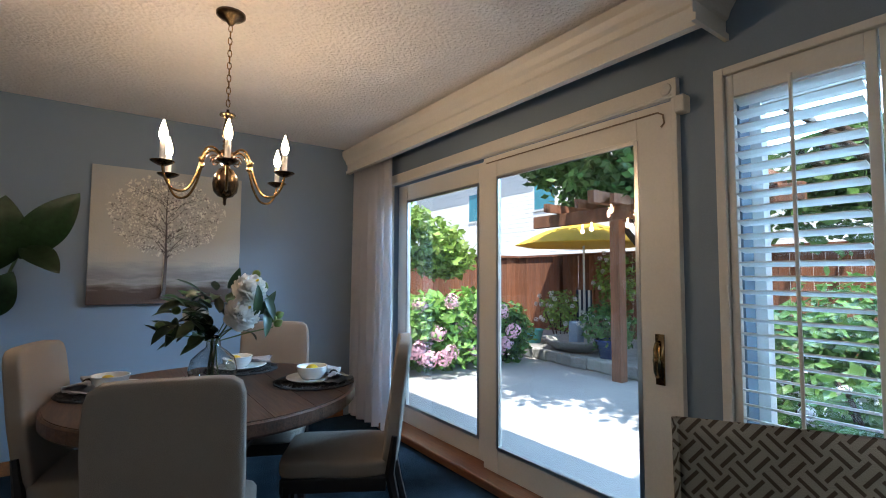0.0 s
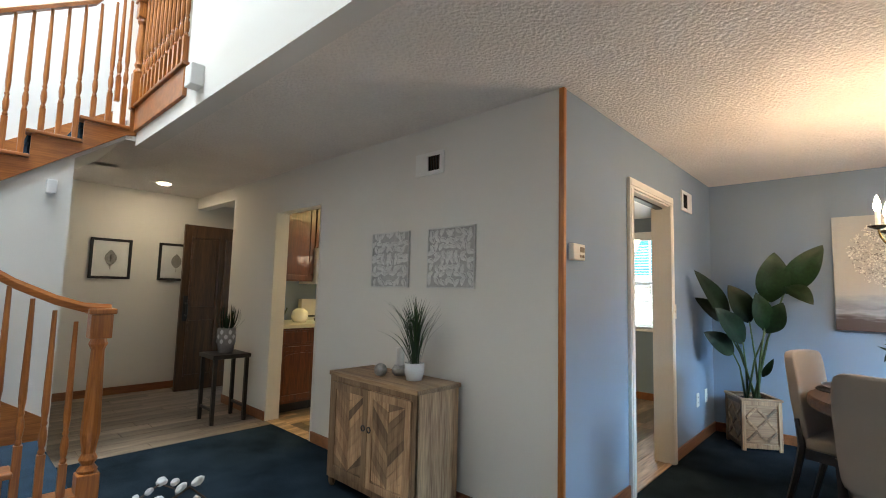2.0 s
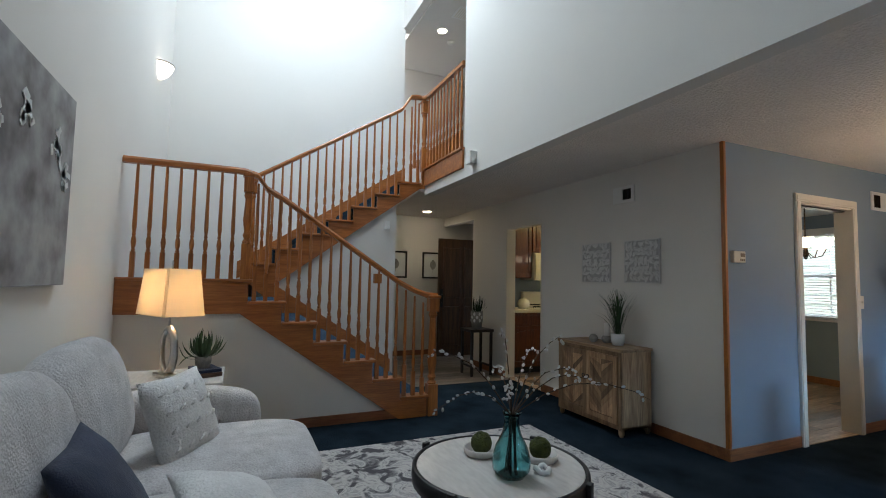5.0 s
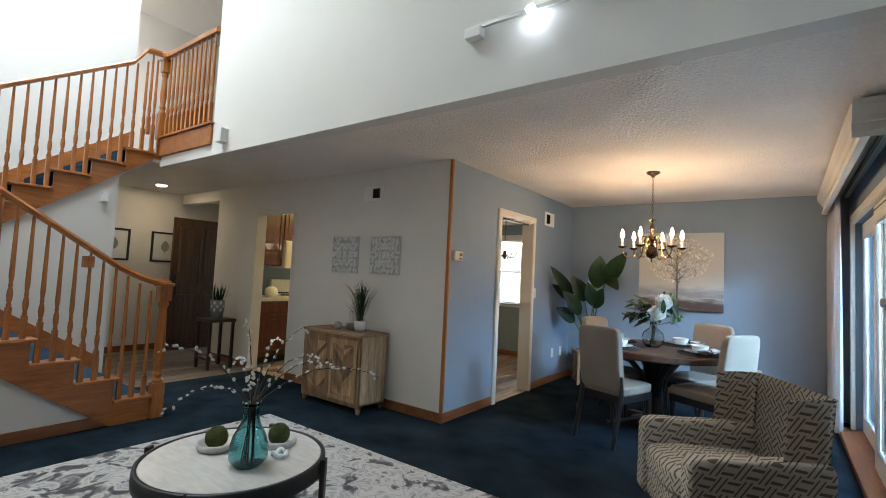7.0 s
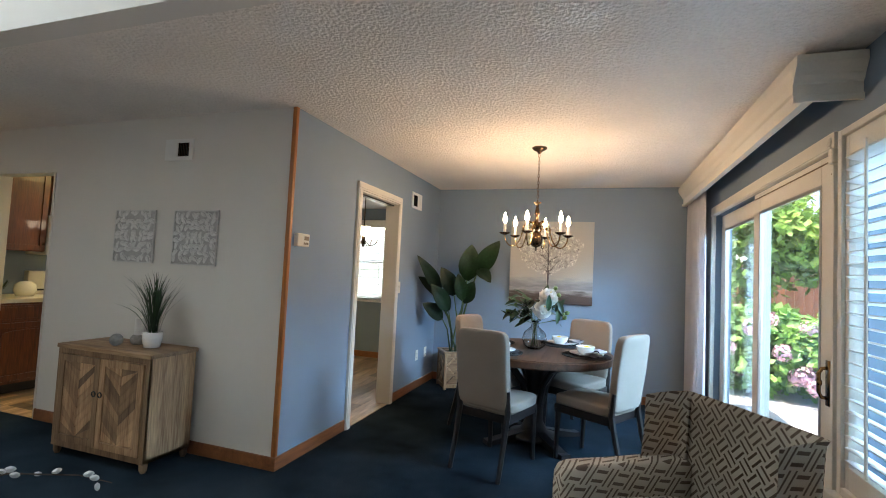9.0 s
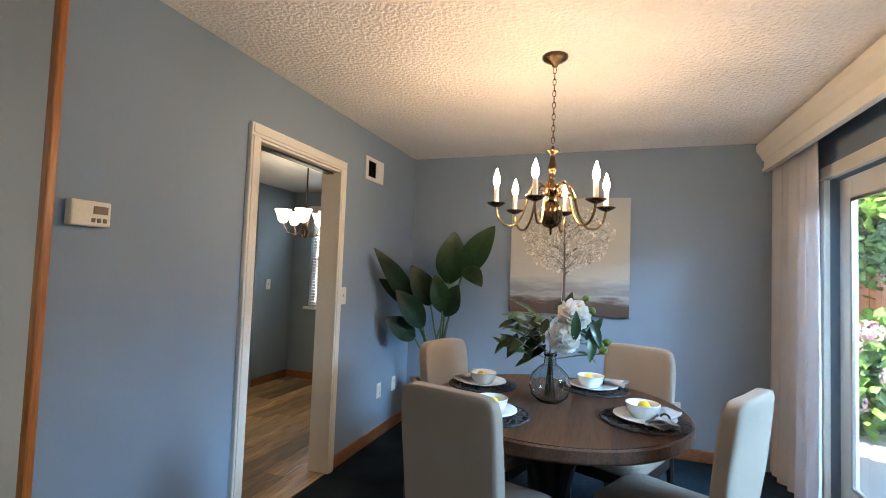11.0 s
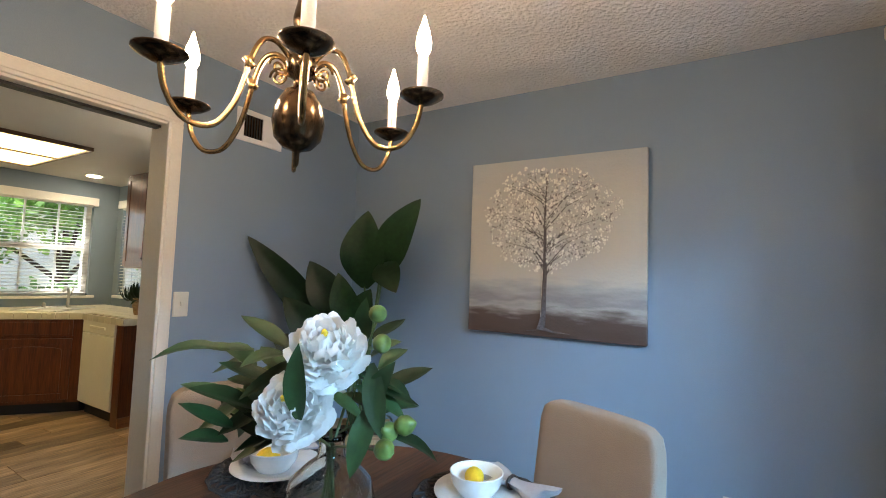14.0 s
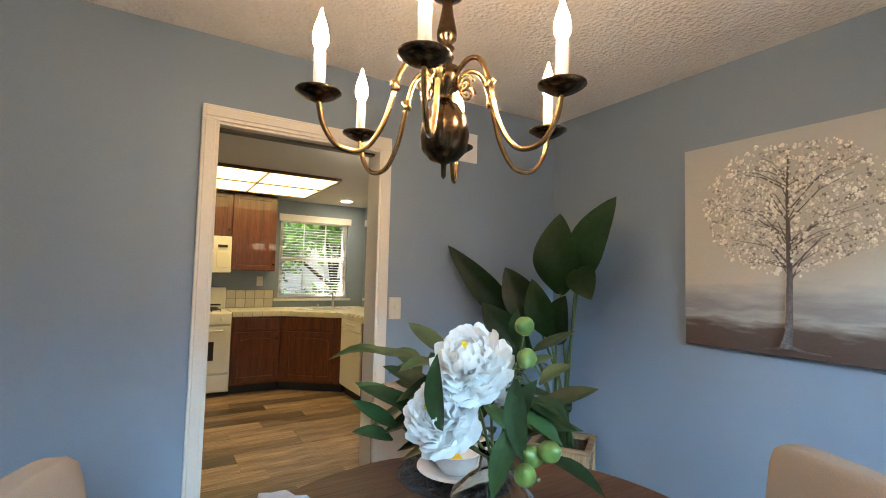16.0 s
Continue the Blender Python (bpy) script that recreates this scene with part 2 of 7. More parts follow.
M["sofa"] = mat("speckled_light_grey_chenille", (0.52, 0.50, 0.49), 0.95, vary=0.22, scale=12, grain=110, bump=0.7, spec=0.15, sheen=0.3)
M["navy"] = mat("navy_velvet", (0.008, 0.016, 0.045), 0.85, vary=0.3, scale=6, grain=200, bump=0.3, sheen=0.15)
M["cotton"] = mat("white_textured_cotton", (0.66, 0.65, 0.63), 0.95, vary=0.12, scale=9, grain=90, bump=0.8, spec=0.2)
M["sheer"] = mat("sheer_white_curtain", (0.82, 0.80, 0.82), 0.9, vary=0.06, scale=6, grain=500, bump=0.2)
M["plastic"] = mat("ivory_plastic", (0.68, 0.64, 0.54), 0.45, vary=0.04)
M["appliance"] = mat("white_enamel", (0.72, 0.69, 0.60), 0.3, vary=0.03, bump=0.02)
M["dark"] = mat("dark_interior", (0.02, 0.02, 0.02), 0.7)
M["tile"] = mat("cream_counter_tile", (0.60, 0.55, 0.44), 0.3, vary=0.08, scale=5, grain=60, bump=0.03, random=0.08)
M["grout"] = mat("brown_grout", (0.22, 0.17, 0.12), 0.9)
M["ceramic"] = mat("white_glazed_ceramic", (0.74, 0.74, 0.72), 0.22, vary=0.04, scale=10, grain=70, bump=0.04)
M["lemon"] = mat("yellow_lemon_skin", (0.80, 0.56, 0.03), 0.45, vary=0.08, scale=12, grain=160, bump=0.25)
M["placemat"] = mat("black_woven_fibre", (0.03, 0.03, 0.032), 0.8, vary=0.3, scale=20, grain=200, bump=0.4)
M["napkin"] = mat("grey_linen_napkin", (0.40, 0.40, 0.42), 0.95, vary=0.12, scale=14, grain=380, bump=0.4)
M["leaf"] = mat("dark_glossy_leaf", (0.007, 0.024, 0.007), 0.45, vary=0.35, scale=5, grain=40, bump=0.1, spec=0.28, random=0.3)
M["leaf2"] = mat("mid_green_leaf", (0.020, 0.052, 0.014), 0.45, vary=0.35, scale=8, grain=50, bump=0.1, random=0.3)
M["stem"] = mat("green_stem", (0.06, 0.10, 0.03), 0.5, vary=0.3)
M["fig"] = mat("green_fig_skin", (0.10, 0.16, 0.035), 0.45, vary=0.4, scale=14, grain=50)
M["petal"] = mat("white_silk_petal", (0.88, 0.87, 0.84), 0.8, vary=0.05, scale=20, grain=120, bump=0.15)
M["soil"] = mat("brown_soil_moss", (0.06, 0.04, 0.02), 0.95, vary=0.5, scale=20, grain=120, bump=1.0)
M["moss"] = mat("olive_moss", (0.07, 0.085, 0.015), 0.95, vary=0.5, scale=25, grain=160, bump=1.2)
M["concrete"] = mat("pale_patio_concrete", (0.38, 0.36, 0.345), 0.85, vary=0.12, scale=1.2, grain=40, bump=0.3)
M["stone"] = mat("grey_stone", (0.30, 0.29, 0.27), 0.85, vary=0.25, scale=4, grain=40, bump=0.6, random=0.15)
M["fence"] = wood("red_brown_fence_board", (0.13, 0.05, 0.025), (0.28, 0.115, 0.06), 0.8, 0.8, "z", random=0.25)
M["siding"] = mat("pale_siding", (0.80, 0.80, 0.77), 0.7, vary=0.05, scale=1, grain=30, bump=0.1)
M["brick"] = mat("dark_red_brick", (0.085, 0.032, 0.022), 0.7, vary=0.3, scale=9, grain=80, bump=0.5, random=0.3)
M["marble"] = mat("pale_veined_marble", (0.60, 0.57, 0.53), 0.25, vary=0.10, scale=3, grain=12, bump=0.02, stretch=(1, 4, 1))
M["tealglass"] = glass("teal_blue_glass", (0.35, 0.66, 0.68))
M["clearglass"] = glass("smoky_clear_glass", (0.86, 0.88, 0.88))
M["pane"] = glass("window_pane", (0.97, 0.99, 0.99))
M["bulb"] = emitter("glowing_candle_bulb", (1.0, 0.69, 0.42), 102.0)
M["spot"] = emitter("glowing_downlight", (1.0, 0.82, 0.56), 34.0)
M["coolspot"] = emitter("glowing_track_spot", (0.72, 0.85, 1.0), 9.0)
M["panel_light"] = emitter("fluorescent_diffuser", (1.0, 0.76, 0.30), 1.35)
nt, b = nodes_of(M["petal"])
tl_ = nt.nodes.new("ShaderNodeBsdfTranslucent")
tl_.inputs[0].default_value = (0.85, 0.83, 0.8, 1)
mx = nt.nodes.new("ShaderNodeMixShader")
mx.inputs[0].default_value = 0.4
nt.links.new(b.outputs[0], mx.inputs[1])
nt.links.new(tl_.outputs[0], mx.inputs[2])
nt.links.new(mx.outputs[0], nt.nodes["Material Output"].inputs[0])
nt, b = nodes_of(M["sheer"])
tl_ = nt.nodes.new("ShaderNodeBsdfTranslucent")
tl_.inputs[0].default_value = (0.75, 0.77, 0.8, 1)
mx = nt.nodes.new("ShaderNodeMixShader")
mx.inputs[0].default_value = 0.14
nt.links.new(b.outputs[0], mx.inputs[1])
nt.links.new(tl_.outputs[0], mx.inputs[2])
nt.links.new(mx.outputs[0], nt.nodes["Material Output"].inputs[0])

# ---- large structure ----
NOOK = (-1.70, 3.40)
CEIL, LIP, KCEIL, TOP = 2.44, 2.40, 2.31, 6.1
structure("ceiling", B((-5.25, -4.08, -0.36, -0.17, CEIL, 2.60), (-6.4, -5.1, -0.66, -0.17, CEIL, 2.60), (-6.4, 2.12, -0.17, 0.98, CEIL, 2.60), (-0.96, 2.12, 0.98, 4.05, CEIL, 2.60)), M["ceil"], "low off-white ceiling with knocked-down plaster texture", "ceiling")
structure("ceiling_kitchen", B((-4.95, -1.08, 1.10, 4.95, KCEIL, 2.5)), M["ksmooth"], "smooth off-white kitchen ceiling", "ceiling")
structure("ceiling_hall_upper", B((-6.4, -2.0, -0.17, 2.2, 5.10, 5.25)), M["white"], "white ceiling of the upper hall", "ceiling")
# opening and opaque lid are assumed and unseen; they house the overhead lamp
structure("ceiling_living_room", B((-5.25, -4.5, -3.45, -0.17, TOP, 6.25), (-1.8, 2.27, -3.45, -0.17, TOP, 6.25), (-4.5, -1.8, -3.45, -2.6, TOP, 6.25), (-4.5, -1.8, -0.7, -0.17, TOP, 6.25)), M["white"], "high white living room ceiling with an assumed unseen opening", "ceiling")
structure("skylight_dome", B((-4.6, -1.7, -2.7, -0.6, 6.251, 6.30)), M["trimw"], "unseen white lid over the assumed ceiling opening", "skylight")
structure("floor", B((-4.0, 2.27, -3.45, 0.98, -0.12, 0), (-0.96, 2.27, 0.98, 4.05, -0.12, 0), (-6.4, -4.0, -3.45, -0.66, -0.12, 0)), M["carpet"], "dark blue-green wall-to-wall carpet floor", "carpet")
structure("floor_upper_hall", B((-6.4, -2.0, -0.17, 2.2, 2.60, 2.70)), M["stair_carpet"], "carpeted floor of the upper hall", "floor")

structure("wall_west", B((-1.08, -0.96, 0.984, 1.915, 0, CEIL), (-1.08, -0.96, 2.735, 4.05, 0, CEIL), (-1.08, -0.96, 1.915, 2.735, 2.05, CEIL)), M["blue"], "blue painted dining wall with the kitchen doorway", "wall")
structure("wall_north", B((-1.08, 2.27, 4.05, 4.2, 0, CEIL)), M["blue"], "blue painted dining wall behind the tree painting", "wall")
structure("wall_east", B((2.12, 2.27, -3.45, -0.17, 0, TOP), (2.12, 2.27, -0.17, -0.02, 0, 2.7), (2.12, 2.27, -0.02, 0.80, 0, 0.55), (2.12, 2.27, -0.02, 0.80, 2.0, 2.7), (2.12, 2.27, 0.80, 1.08, 0, 2.7),
          (2.12, 2.27, 1.08, 3.56, 2.06, 2.7), (2.12, 2.27, 3.56, 4.05, 0, 2.7)), M["blue"], "blue painted wall with patio door and shuttered window", "wall")
structure("wall_white", B((-3.33, -1.082, 0.98, 1.10, 0, CEIL), (-1.082, -0.961, 0.98, 0.983, 0, CEIL), (-5.15, -4.13, 0.98, 1.10, 0, CEIL), (-4.13, -3.33, 0.98, 1.10, 2.04, CEIL)), M["white"], "warm white wall with the doorway to the kitchen", "wall")
structure("wall_upper", B((-2.96, 2.12, -0.29, -0.17, LIP, TOP), (-5.2, -2.96, -0.29, -0.17, 5.12, TOP), (-4.08, -2.96, -0.29, -0.17, LIP, 2.52)), M["white"], "tall warm white wall above the low ceiling", "wall")
structure("wall_sofa", B((-5.25, 2.27, -3.45, -3.30, 0, TOP)), M["white"], "tall white wall behind the sofa", "wall")
structure("wall_stair", B((-5.25, -5.10, -3.30, -0.66, 0, TOP), (-5.25, -5.10, -0.66, -0.26, CEIL, TOP)), M["white"], "tall white stairwell wall lit from above", "wall")
structure("wall_under_stair", prism([(-0.66, 0), (-0.66, 2.30), (-2.2, 1.22), (-2.36, 1.0), (-2.36, 0)], -4.16, -4.10, "x"), M["white"], "white wall below the upper flight of stairs", "wall")
structure("wall_hall_side", B((-6.4, -4.16, -0.72, -0.66, 0, 2.24), (-6.4, -5.1, -0.72, -0.66, 2.24, 2.6)), M["white"], "white side wall of the entry hall", "wall")
structure("wall_hall_end", B((-6.4, -6.30, -0.72, 2.2, 0, 2.60)), M["white"], "warm white end wall of the entry hall", "wall")
structure("wall_entry", B((-5.15, -5.05, 1.10, 1.70, 0, 2.6), (-6.3, -5.98, 1.66, 1.78, 0, 2.6), (-5.98, -5.15, 1.66, 1.78, 2.06, 2.6)), M["white"], "white entry alcove walls round the front door", "wall")
structure("entry_header", B((-6.3, -5.15, 0.98, 1.10, 2.29, CEIL), (-6.3, -5.15, 1.10, 1.66, 2.38, 2.44)), M["white"], "white header over the entry alcove", "beam")
structure("wall_upper_hall", B((-6.4, -2.0, 2.2, 2.3, 2.7, 5.1), (-2.1, -2.0, -0.17, 2.2, 2.7, 5.1), (-6.4, -6.3, -0.26, 2.2, 2.6, 5.1)), M["white"], "white walls of the upper hall", "wall")

structure("wall_kitchen_west", B((-5.05, -4.90, 1.10, 3.08, 0, KCEIL), (-5.05, -4.90, 4.0, 4.4, 0, KCEIL), (-5.05, -4.90, 3.08, 4.0, 0, 1.02), (-5.05, -4.90, 3.08, 4.0, 2.08, KCEIL)), M["kblue"], "grey-blue kitchen wall with window over the sink", "wall")
structure("wall_kitchen_north", B((-5.05, -4.78, 4.25, 4.40, 0, KCEIL), (-4.78, -4.0, 4.25, 4.40, 0, 1.02), (-4.78, -4.0, 4.25, 4.40, 2.08, KCEIL), (-4.0, -2.95, 4.25, 4.40, 0, KCEIL), (-3.1, -2.95, 4.40, 4.90, 0, KCEIL)), M["kblue"], "grey-blue kitchen wall with corner window", "wall")
structure("wall_nook", B((-3.1, -2.68, 4.90, 5.05, 0, KCEIL), (-2.68, -1.5, 4.90, 5.05, 0, 0.88), (-2.68, -1.5, 4.90, 5.05, 2.08, KCEIL), (-1.5, -0.96, 4.90, 5.05, 0, KCEIL), (-1.08, -0.96, 4.2, 4.90, 0, KCEIL)), M["kblue"], "grey-blue breakfast nook wall with window", "wall")
structure("wall_neighbour", B((-3.3, -1.08, 1.10, 1.115, 0, KCEIL)), M["kblue"], "kitchen side of the white wall", "wall")

# baseboards and corner trim
def baseboard(name, boxes):
    return structure(name, B(*boxes, bevel=0.004), M["oakbase"], "reddish oak baseboard", "baseboard")


baseboard("baseboard_dining", [(-0.96, -0.945, 0.98, 1.856, 0, 0.088), (-0.96, -0.945, 2.792, 4.035, 0, 0.088), (-0.96, 1.9, 4.035, 4.05, 0, 0.088)])
baseboard("baseboard_white_wall", [(-3.31, -0.945, 0.965, 0.98, 0, 0.088), (-5.15, -4.15, 0.965, 0.98, 0, 0.088)])
baseboard("baseboard_stair", [(-2.87, -2.848, -3.3, -0.98, 0, 0.085), (-4.1, -4.085, -0.72, -0.66, 0, 0.085)])
baseboard("baseboard_hall", [(-6.3, -6.285, -0.66, 1.66, 0, 0.088)])
baseboard("baseboard_kitchen", [(-2.95, -2.935, 4.27, 4.88, 0, 0.088), (-2.95, -1.08, 4.885, 4.90, 0, 0.088)])
structure("corner_trim", B((-0.985, -0.950, 0.968, 0.998, 0.088, CEIL), bevel=0.006), M["oak"], "honey oak corner strip from baseboard to ceiling", "trim")

# kitchen doorway in the dining wall
casing = thing("door_casing_kitchen", "cream painted casing round the kitchen doorway", "door casing")
casing["kind"] = "structure"
for y0, y1 in ((1.858, 1.930), (2.720, 2.790)):
    part("side_casing", B((-0.96, -0.935, y0, y1, 0, 2.042), (-0.937, -0.930, y0 + 0.012, y1 - 0.016, 0, 2.042), bevel=0.004), M["trim"], casing)
part("head_casing", B((-0.96, -0.935, 1.858, 2.790, 2.042, 2.112), (-0.937, -0.930, 1.870, 2.778, 2.058, 2.100), bevel=0.004), M["trim"], casing)
for y0, y1 in ((1.915, 1.930), (2.720, 2.735)):
    part("jamb", B((-1.09, -0.95, y0, y1, 0, 2.03), bevel=0.002), M["trim"], casing)
part("head_jamb", B((-1.09, -0.95, 1.915, 2.735, 2.03, 2.05), bevel=0.002), M["trim"], casing)
structure("sliding_track", B((-1.05, -1.0, 1.932, 2.718, 2.018, 2.03)), M["black"], "dark pocket door track in the kitchen doorway", "track")
structure("jamb_hall_doorway", B((-4.145, -4.125, 0.975, 1.115, 0, 2.04), (-3.335, -3.315, 0.975, 1.115, 0, 2.04)), M["trim"], "cream painted jambs of the white doorway", "door casing")


# ---- stairs ----
RISE, RUN, Y0 = 0.18, 0.273, -0.72
XO, XI, XB = -2.85, -4.10, -5.10
stairs = thing("staircase", "honey oak staircase with blue carpeted treads and turned balusters", "staircase")
stairs["kind"] = "structure"
YL = Y0 - 6 * RUN                                   # edge of the landing
low = [(Y0 + 0.0, 0.0)]
for i in range(7):
    low += [(Y0 - i * RUN, (i + 1) * RISE), (Y0 - (i + 1) * RUN, (i + 1) * RISE)] if i < 6 else [(YL, 7 * RISE)]
part("lower_stringer", prism(low + [(-3.30, 7 * RISE), (-3.30, 1.0), (YL - 0.06, 1.0), (Y0 - 0.28, 0.0)], XO, XO + 0.03, "x"), M["oakx"], stairs, "honey oak open stringer")
part("lower_side_wall", prism([(Y0 - 0.2, 0), (YL - 0.06, 1.04), (-3.30, 1.04), (-3.30, 0)], XO - 0.05, XO - 0.012, "x"), M["white"], stairs, "white wall below the lower flight")
part("landing", B((XB, XO, -3.30, YL, 1.10, 7 * RISE)), M["stair_carpet"], stairs, "blue carpeted landing")
part("landing_nosing", B((XO - 0.10, XO + 0.05, -3.30, YL + 0.03, 7 * RISE, 7 * RISE + 0.028), bevel=0.008), M["oakx"], stairs)
part("wall_skirt", prism([(Y0 + 0.02, 0.0), (Y0 + 0.02, 0.34), (YL, 7 * RISE + 0.16), (YL, 7 * RISE), (Y0 - RUN, 0.0)], XI, XI + 0.02, "x"), M["oakx"], stairs, "oak skirt board on the inner wall")
for i in range(6):
    y1, z = Y0 - i * RUN, (i + 1) * RISE
    part("carpet_step", B((XI + 0.02, XO - 0.10, y1 - RUN - 0.02, y1 + 0.015, z - RISE, z + 0.012), bevel=0.012), M["stair_carpet"], stairs)
    part("tread_end", B((XO - 0.10, XO + 0.055, y1 - RUN, y1 + 0.035, z - 0.004, z + 0.024), bevel=0.008), M["oakx"], stairs)
# upper flight
YU = YL
up = [(YU, 7 * RISE - 0.02)]
NU = 8
RUN2 = (-0.34 - YU) / (NU - 1)
for i in range(NU):
    z = (7 + i + 1) * RISE
    y = YU + i * RUN2
    up += [(y, z), (y + RUN2, z)] if i < NU - 1 else [(y, z), (-0.29, z), (-0.29, z - 0.22)]
part("upper_stringer", prism(up + [(-0.36, 2.47), (YU + 0.28, 7 * RISE - 0.04), (YU, 7 * RISE - 0.04)], XI, XI + 0.03, "x"), M["oakx"], stairs, "honey oak open stringer")
part("wall_skirt", prism([(YU - 0.1, 1.28), (YU - 0.1, 1.50), (-0.27, 2.95), (-0.27, 2.6)], XB, XB + 0.02, "x"), M["oakx"], stairs, "oak skirt board on the wall")
for i in range(NU - 1):
    y1, z = YU + i * RUN2, (8 + i) * RISE
    part("carpet_step", B((XB + 0.02, XI - 0.06, y1 - 0.015, y1 + RUN2 + 0.02, z - 0.05, z + 0.012), (XB + 0.02, XI - 0.06, y1 - 0.010, y1 + 0.012, z - RISE, z - 0.05), bevel=0.008), M["stair_carpet"], stairs)
    part("tread_end", B((XI - 0.06, XI + 0.055, y1 - 0.035, y1 + RUN2, z - 0.004, z + 0.024), bevel=0.008), M["oakx"], stairs)
part("balcony_trim", B((XI + 0.03, -2.955, -0.315, -0.285, 2.51, 2.71), (XI, -2.94, -0.335, -0.25, 2.71, 2.735), bevel=0.006), M["oakx"], stairs, "honey oak fascia below the balcony rail")
part("stair_underside", prism([(YU + 0.3, 7 * RISE - 0.06), (-0.36, 2.44), (-0.29, 2.47), (-0.29, 2.6), (YU, 7 * RISE)], XB, XI - 0.01, "x"), M["white"], stairs)

rail = thing("stair_railing", "honey oak handrail with turned balusters along the stairs", "railing")
rail["kind"] = "structure"


def baluster_mesh(h, foot):
    bm = bmesh.new()
    box(bm, -0.017, 0.017, -0.017, 0.017, 0, foot)
    t = h - foot
    prof = [(0.011, 0), (0.016, 0.012), (0.011, 0.026), (0.015, 0.04), (0.019, 0.075), (0.016, 0.105), (0.0105, 0.125), (0.015, 0.137), (0.011, 0.15), (0.0165, 0.20), (0.0135, 0.42), (0.010, t)]
    lathe([(r, foot + z) for r, z in prof], 8, bm)
    me = bpy.data.meshes.new("baluster")
    bm.to_mesh(me)
    bm.free()
    me.materials.append(M["oak"])
    return me


def newel(x, y, z, h, r=0.045):
    bm = B((-r, r, -r, r, 0, 0.30), (-r, r, -r, r, h - 0.16, h - 0.03), (-r * 1.25, r * 1.25, -r * 1.25, r * 1.25, h - 0.03, h), bevel=0.006)
    lathe([(r * .8, 0.30), (r * .95, 0.315), (r * .6, 0.34), (r * .85, 0.37), (r * .6, 0.40), (r * .9, 0.50), (r * .62, h - 0.22), (r * .9, h - 0.19), (r * .7, h - 0.16)], 12, bm)
    ob = part("newel", bm, M["oak"], rail)
    ob.matrix_basis = pose(x, y, z)
    return ob


def handrail(points):
    prof = [(-0.026, -0.02), (-0.03, 0.012), (-0.018, 0.032), (0.018, 0.032), (0.03, 0.012), (0.026, -0.02)]
    bm = bmesh.new()
    rings = []
    pts = [Vector(p) for p in points]
    for i, p in enumerate(pts):
        d = (pts[min(i + 1, len(pts) - 1)] - pts[max(i - 1, 0)])
        d.z = 0
        d.normalize()
        s = Vector((d.y, -d.x, 0))
        rings.append([bm.verts.new(p + s * u + Vector((0, 0, v))) for u, v in prof])
    for a, b in zip(rings, rings[1:]):
        for k in range(6):
            bm.faces.new((a[k], a[(k + 1) % 6], b[(k + 1) % 6], b[k]))
    bm.faces.new(rings[0][::-1])
    bm.faces.new(rings[-1])
    bmesh.ops.recalc_face_normals(bm, faces=bm.faces[:])
    return part("handrail", bm, M["oakx"], rail, "honey oak handrail")


SL = RISE / RUN
XR = XO + 0.005
bal_low = [baluster_mesh(0.80 + 0.06 * k, 0.15 + 0.06 * k) for k in range(3)]
newel(XR, Y0 + 0.06, 0.0, 1.16, 0.05)
zr = lambda y: 0.90 + 0.18 + (Y0 - y) * SL
for i in range(6):
    for k in range(3):
        y = Y0 - i * RUN - 0.045 - k * RUN / 3
        shared("baluster", bal_low[k], rail, pose(XR, y, (i + 1) * RISE + 0.022) @ Matrix.Diagonal((1, 1, (zr(y) - (i + 1) * RISE - 0.04) / (0.80 + 0.06 * k), 1)))
part("switch_block", B((XR - 0.028, XR + 0.03, -1.27, -1.20, 1.27, 1.36), bevel=0.004), M["oak"], rail, "small oak block fixed to a baluster")
LT = 2.20
handrail([(XR, Y0 + 0.10, 1.15), (XR, Y0 - 0.02, 1.16), (XR, Y0 - 0.14, 1.20)] + [(XR, y, zr(y)) for y in (Y0 - 0.3, -1.5, YL + 0.26)] + [(XR, YL + 0.12, zr(YL + 0.15)), (XR, YL + 0.04, LT - 0.03), (XR, YL - 0.06, LT - 0.003), (XR, YL - 0.15, LT), (XR, -3.30, LT)])
newel(XR, YL - 0.03, 7 * RISE + 0.028, LT - 7 * RISE - 0.04, 0.04)
bal_land = baluster_mesh(0.90, 0.20)
for i in range(8):
    shared("baluster", bal_land, rail, pose(XR, YL - 0.14 - i * 0.1, 7 * RISE + 0.028))
# upper flight
SL2 = RISE / RUN2
XU = XI + 0.01
zu = lambda y: 8 * RISE + 0.94 + (y - YU) * SL2
for i in range(NU - 1):
    for k in range(3):
        y = YU + i * RUN2 + 0.045 + k * RUN2 / 3
        shared("baluster", bal_low[k], rail, pose(XU, y, (8 + i) * RISE + 0.022) @ Matrix.Diagonal((1, 1, (zu(y) - (8 + i) * RISE - 0.04) / (0.80 + 0.06 * k), 1)))
UT = 3.66
newel(XU, YU + 0.03, 7 * RISE + 0.028, 1.10, 0.04)
newel(XU, -0.31, 2.70, 0.93, 0.04)
shared("baluster", bal_land, rail, pose(XU, -0.44, 2.73))
handrail([(XU, YU - 0.02, zu(YU) - 0.02), (XU, YU + 0.1, zu(YU + 0.1))] + [(XU, y, zu(y)) for y in (-2.0, -1.4, -0.9)] + [(XU, -0.62, min(UT, zu(-0.62))), (XU, -0.5, UT - 0.01), (XU, -0.40, UT)])
handrail([(XU, -0.46, UT), (XU + 0.005, -0.36, UT), (XU + 0.04, -0.315, UT), (XU + 0.12, -0.30, UT), (-2.96, -0.30, UT)])
for i in range(11):
    shared("baluster", bal_land, rail, pose(XU + 0.12 + i * 0.095, -0.30, 2.735))

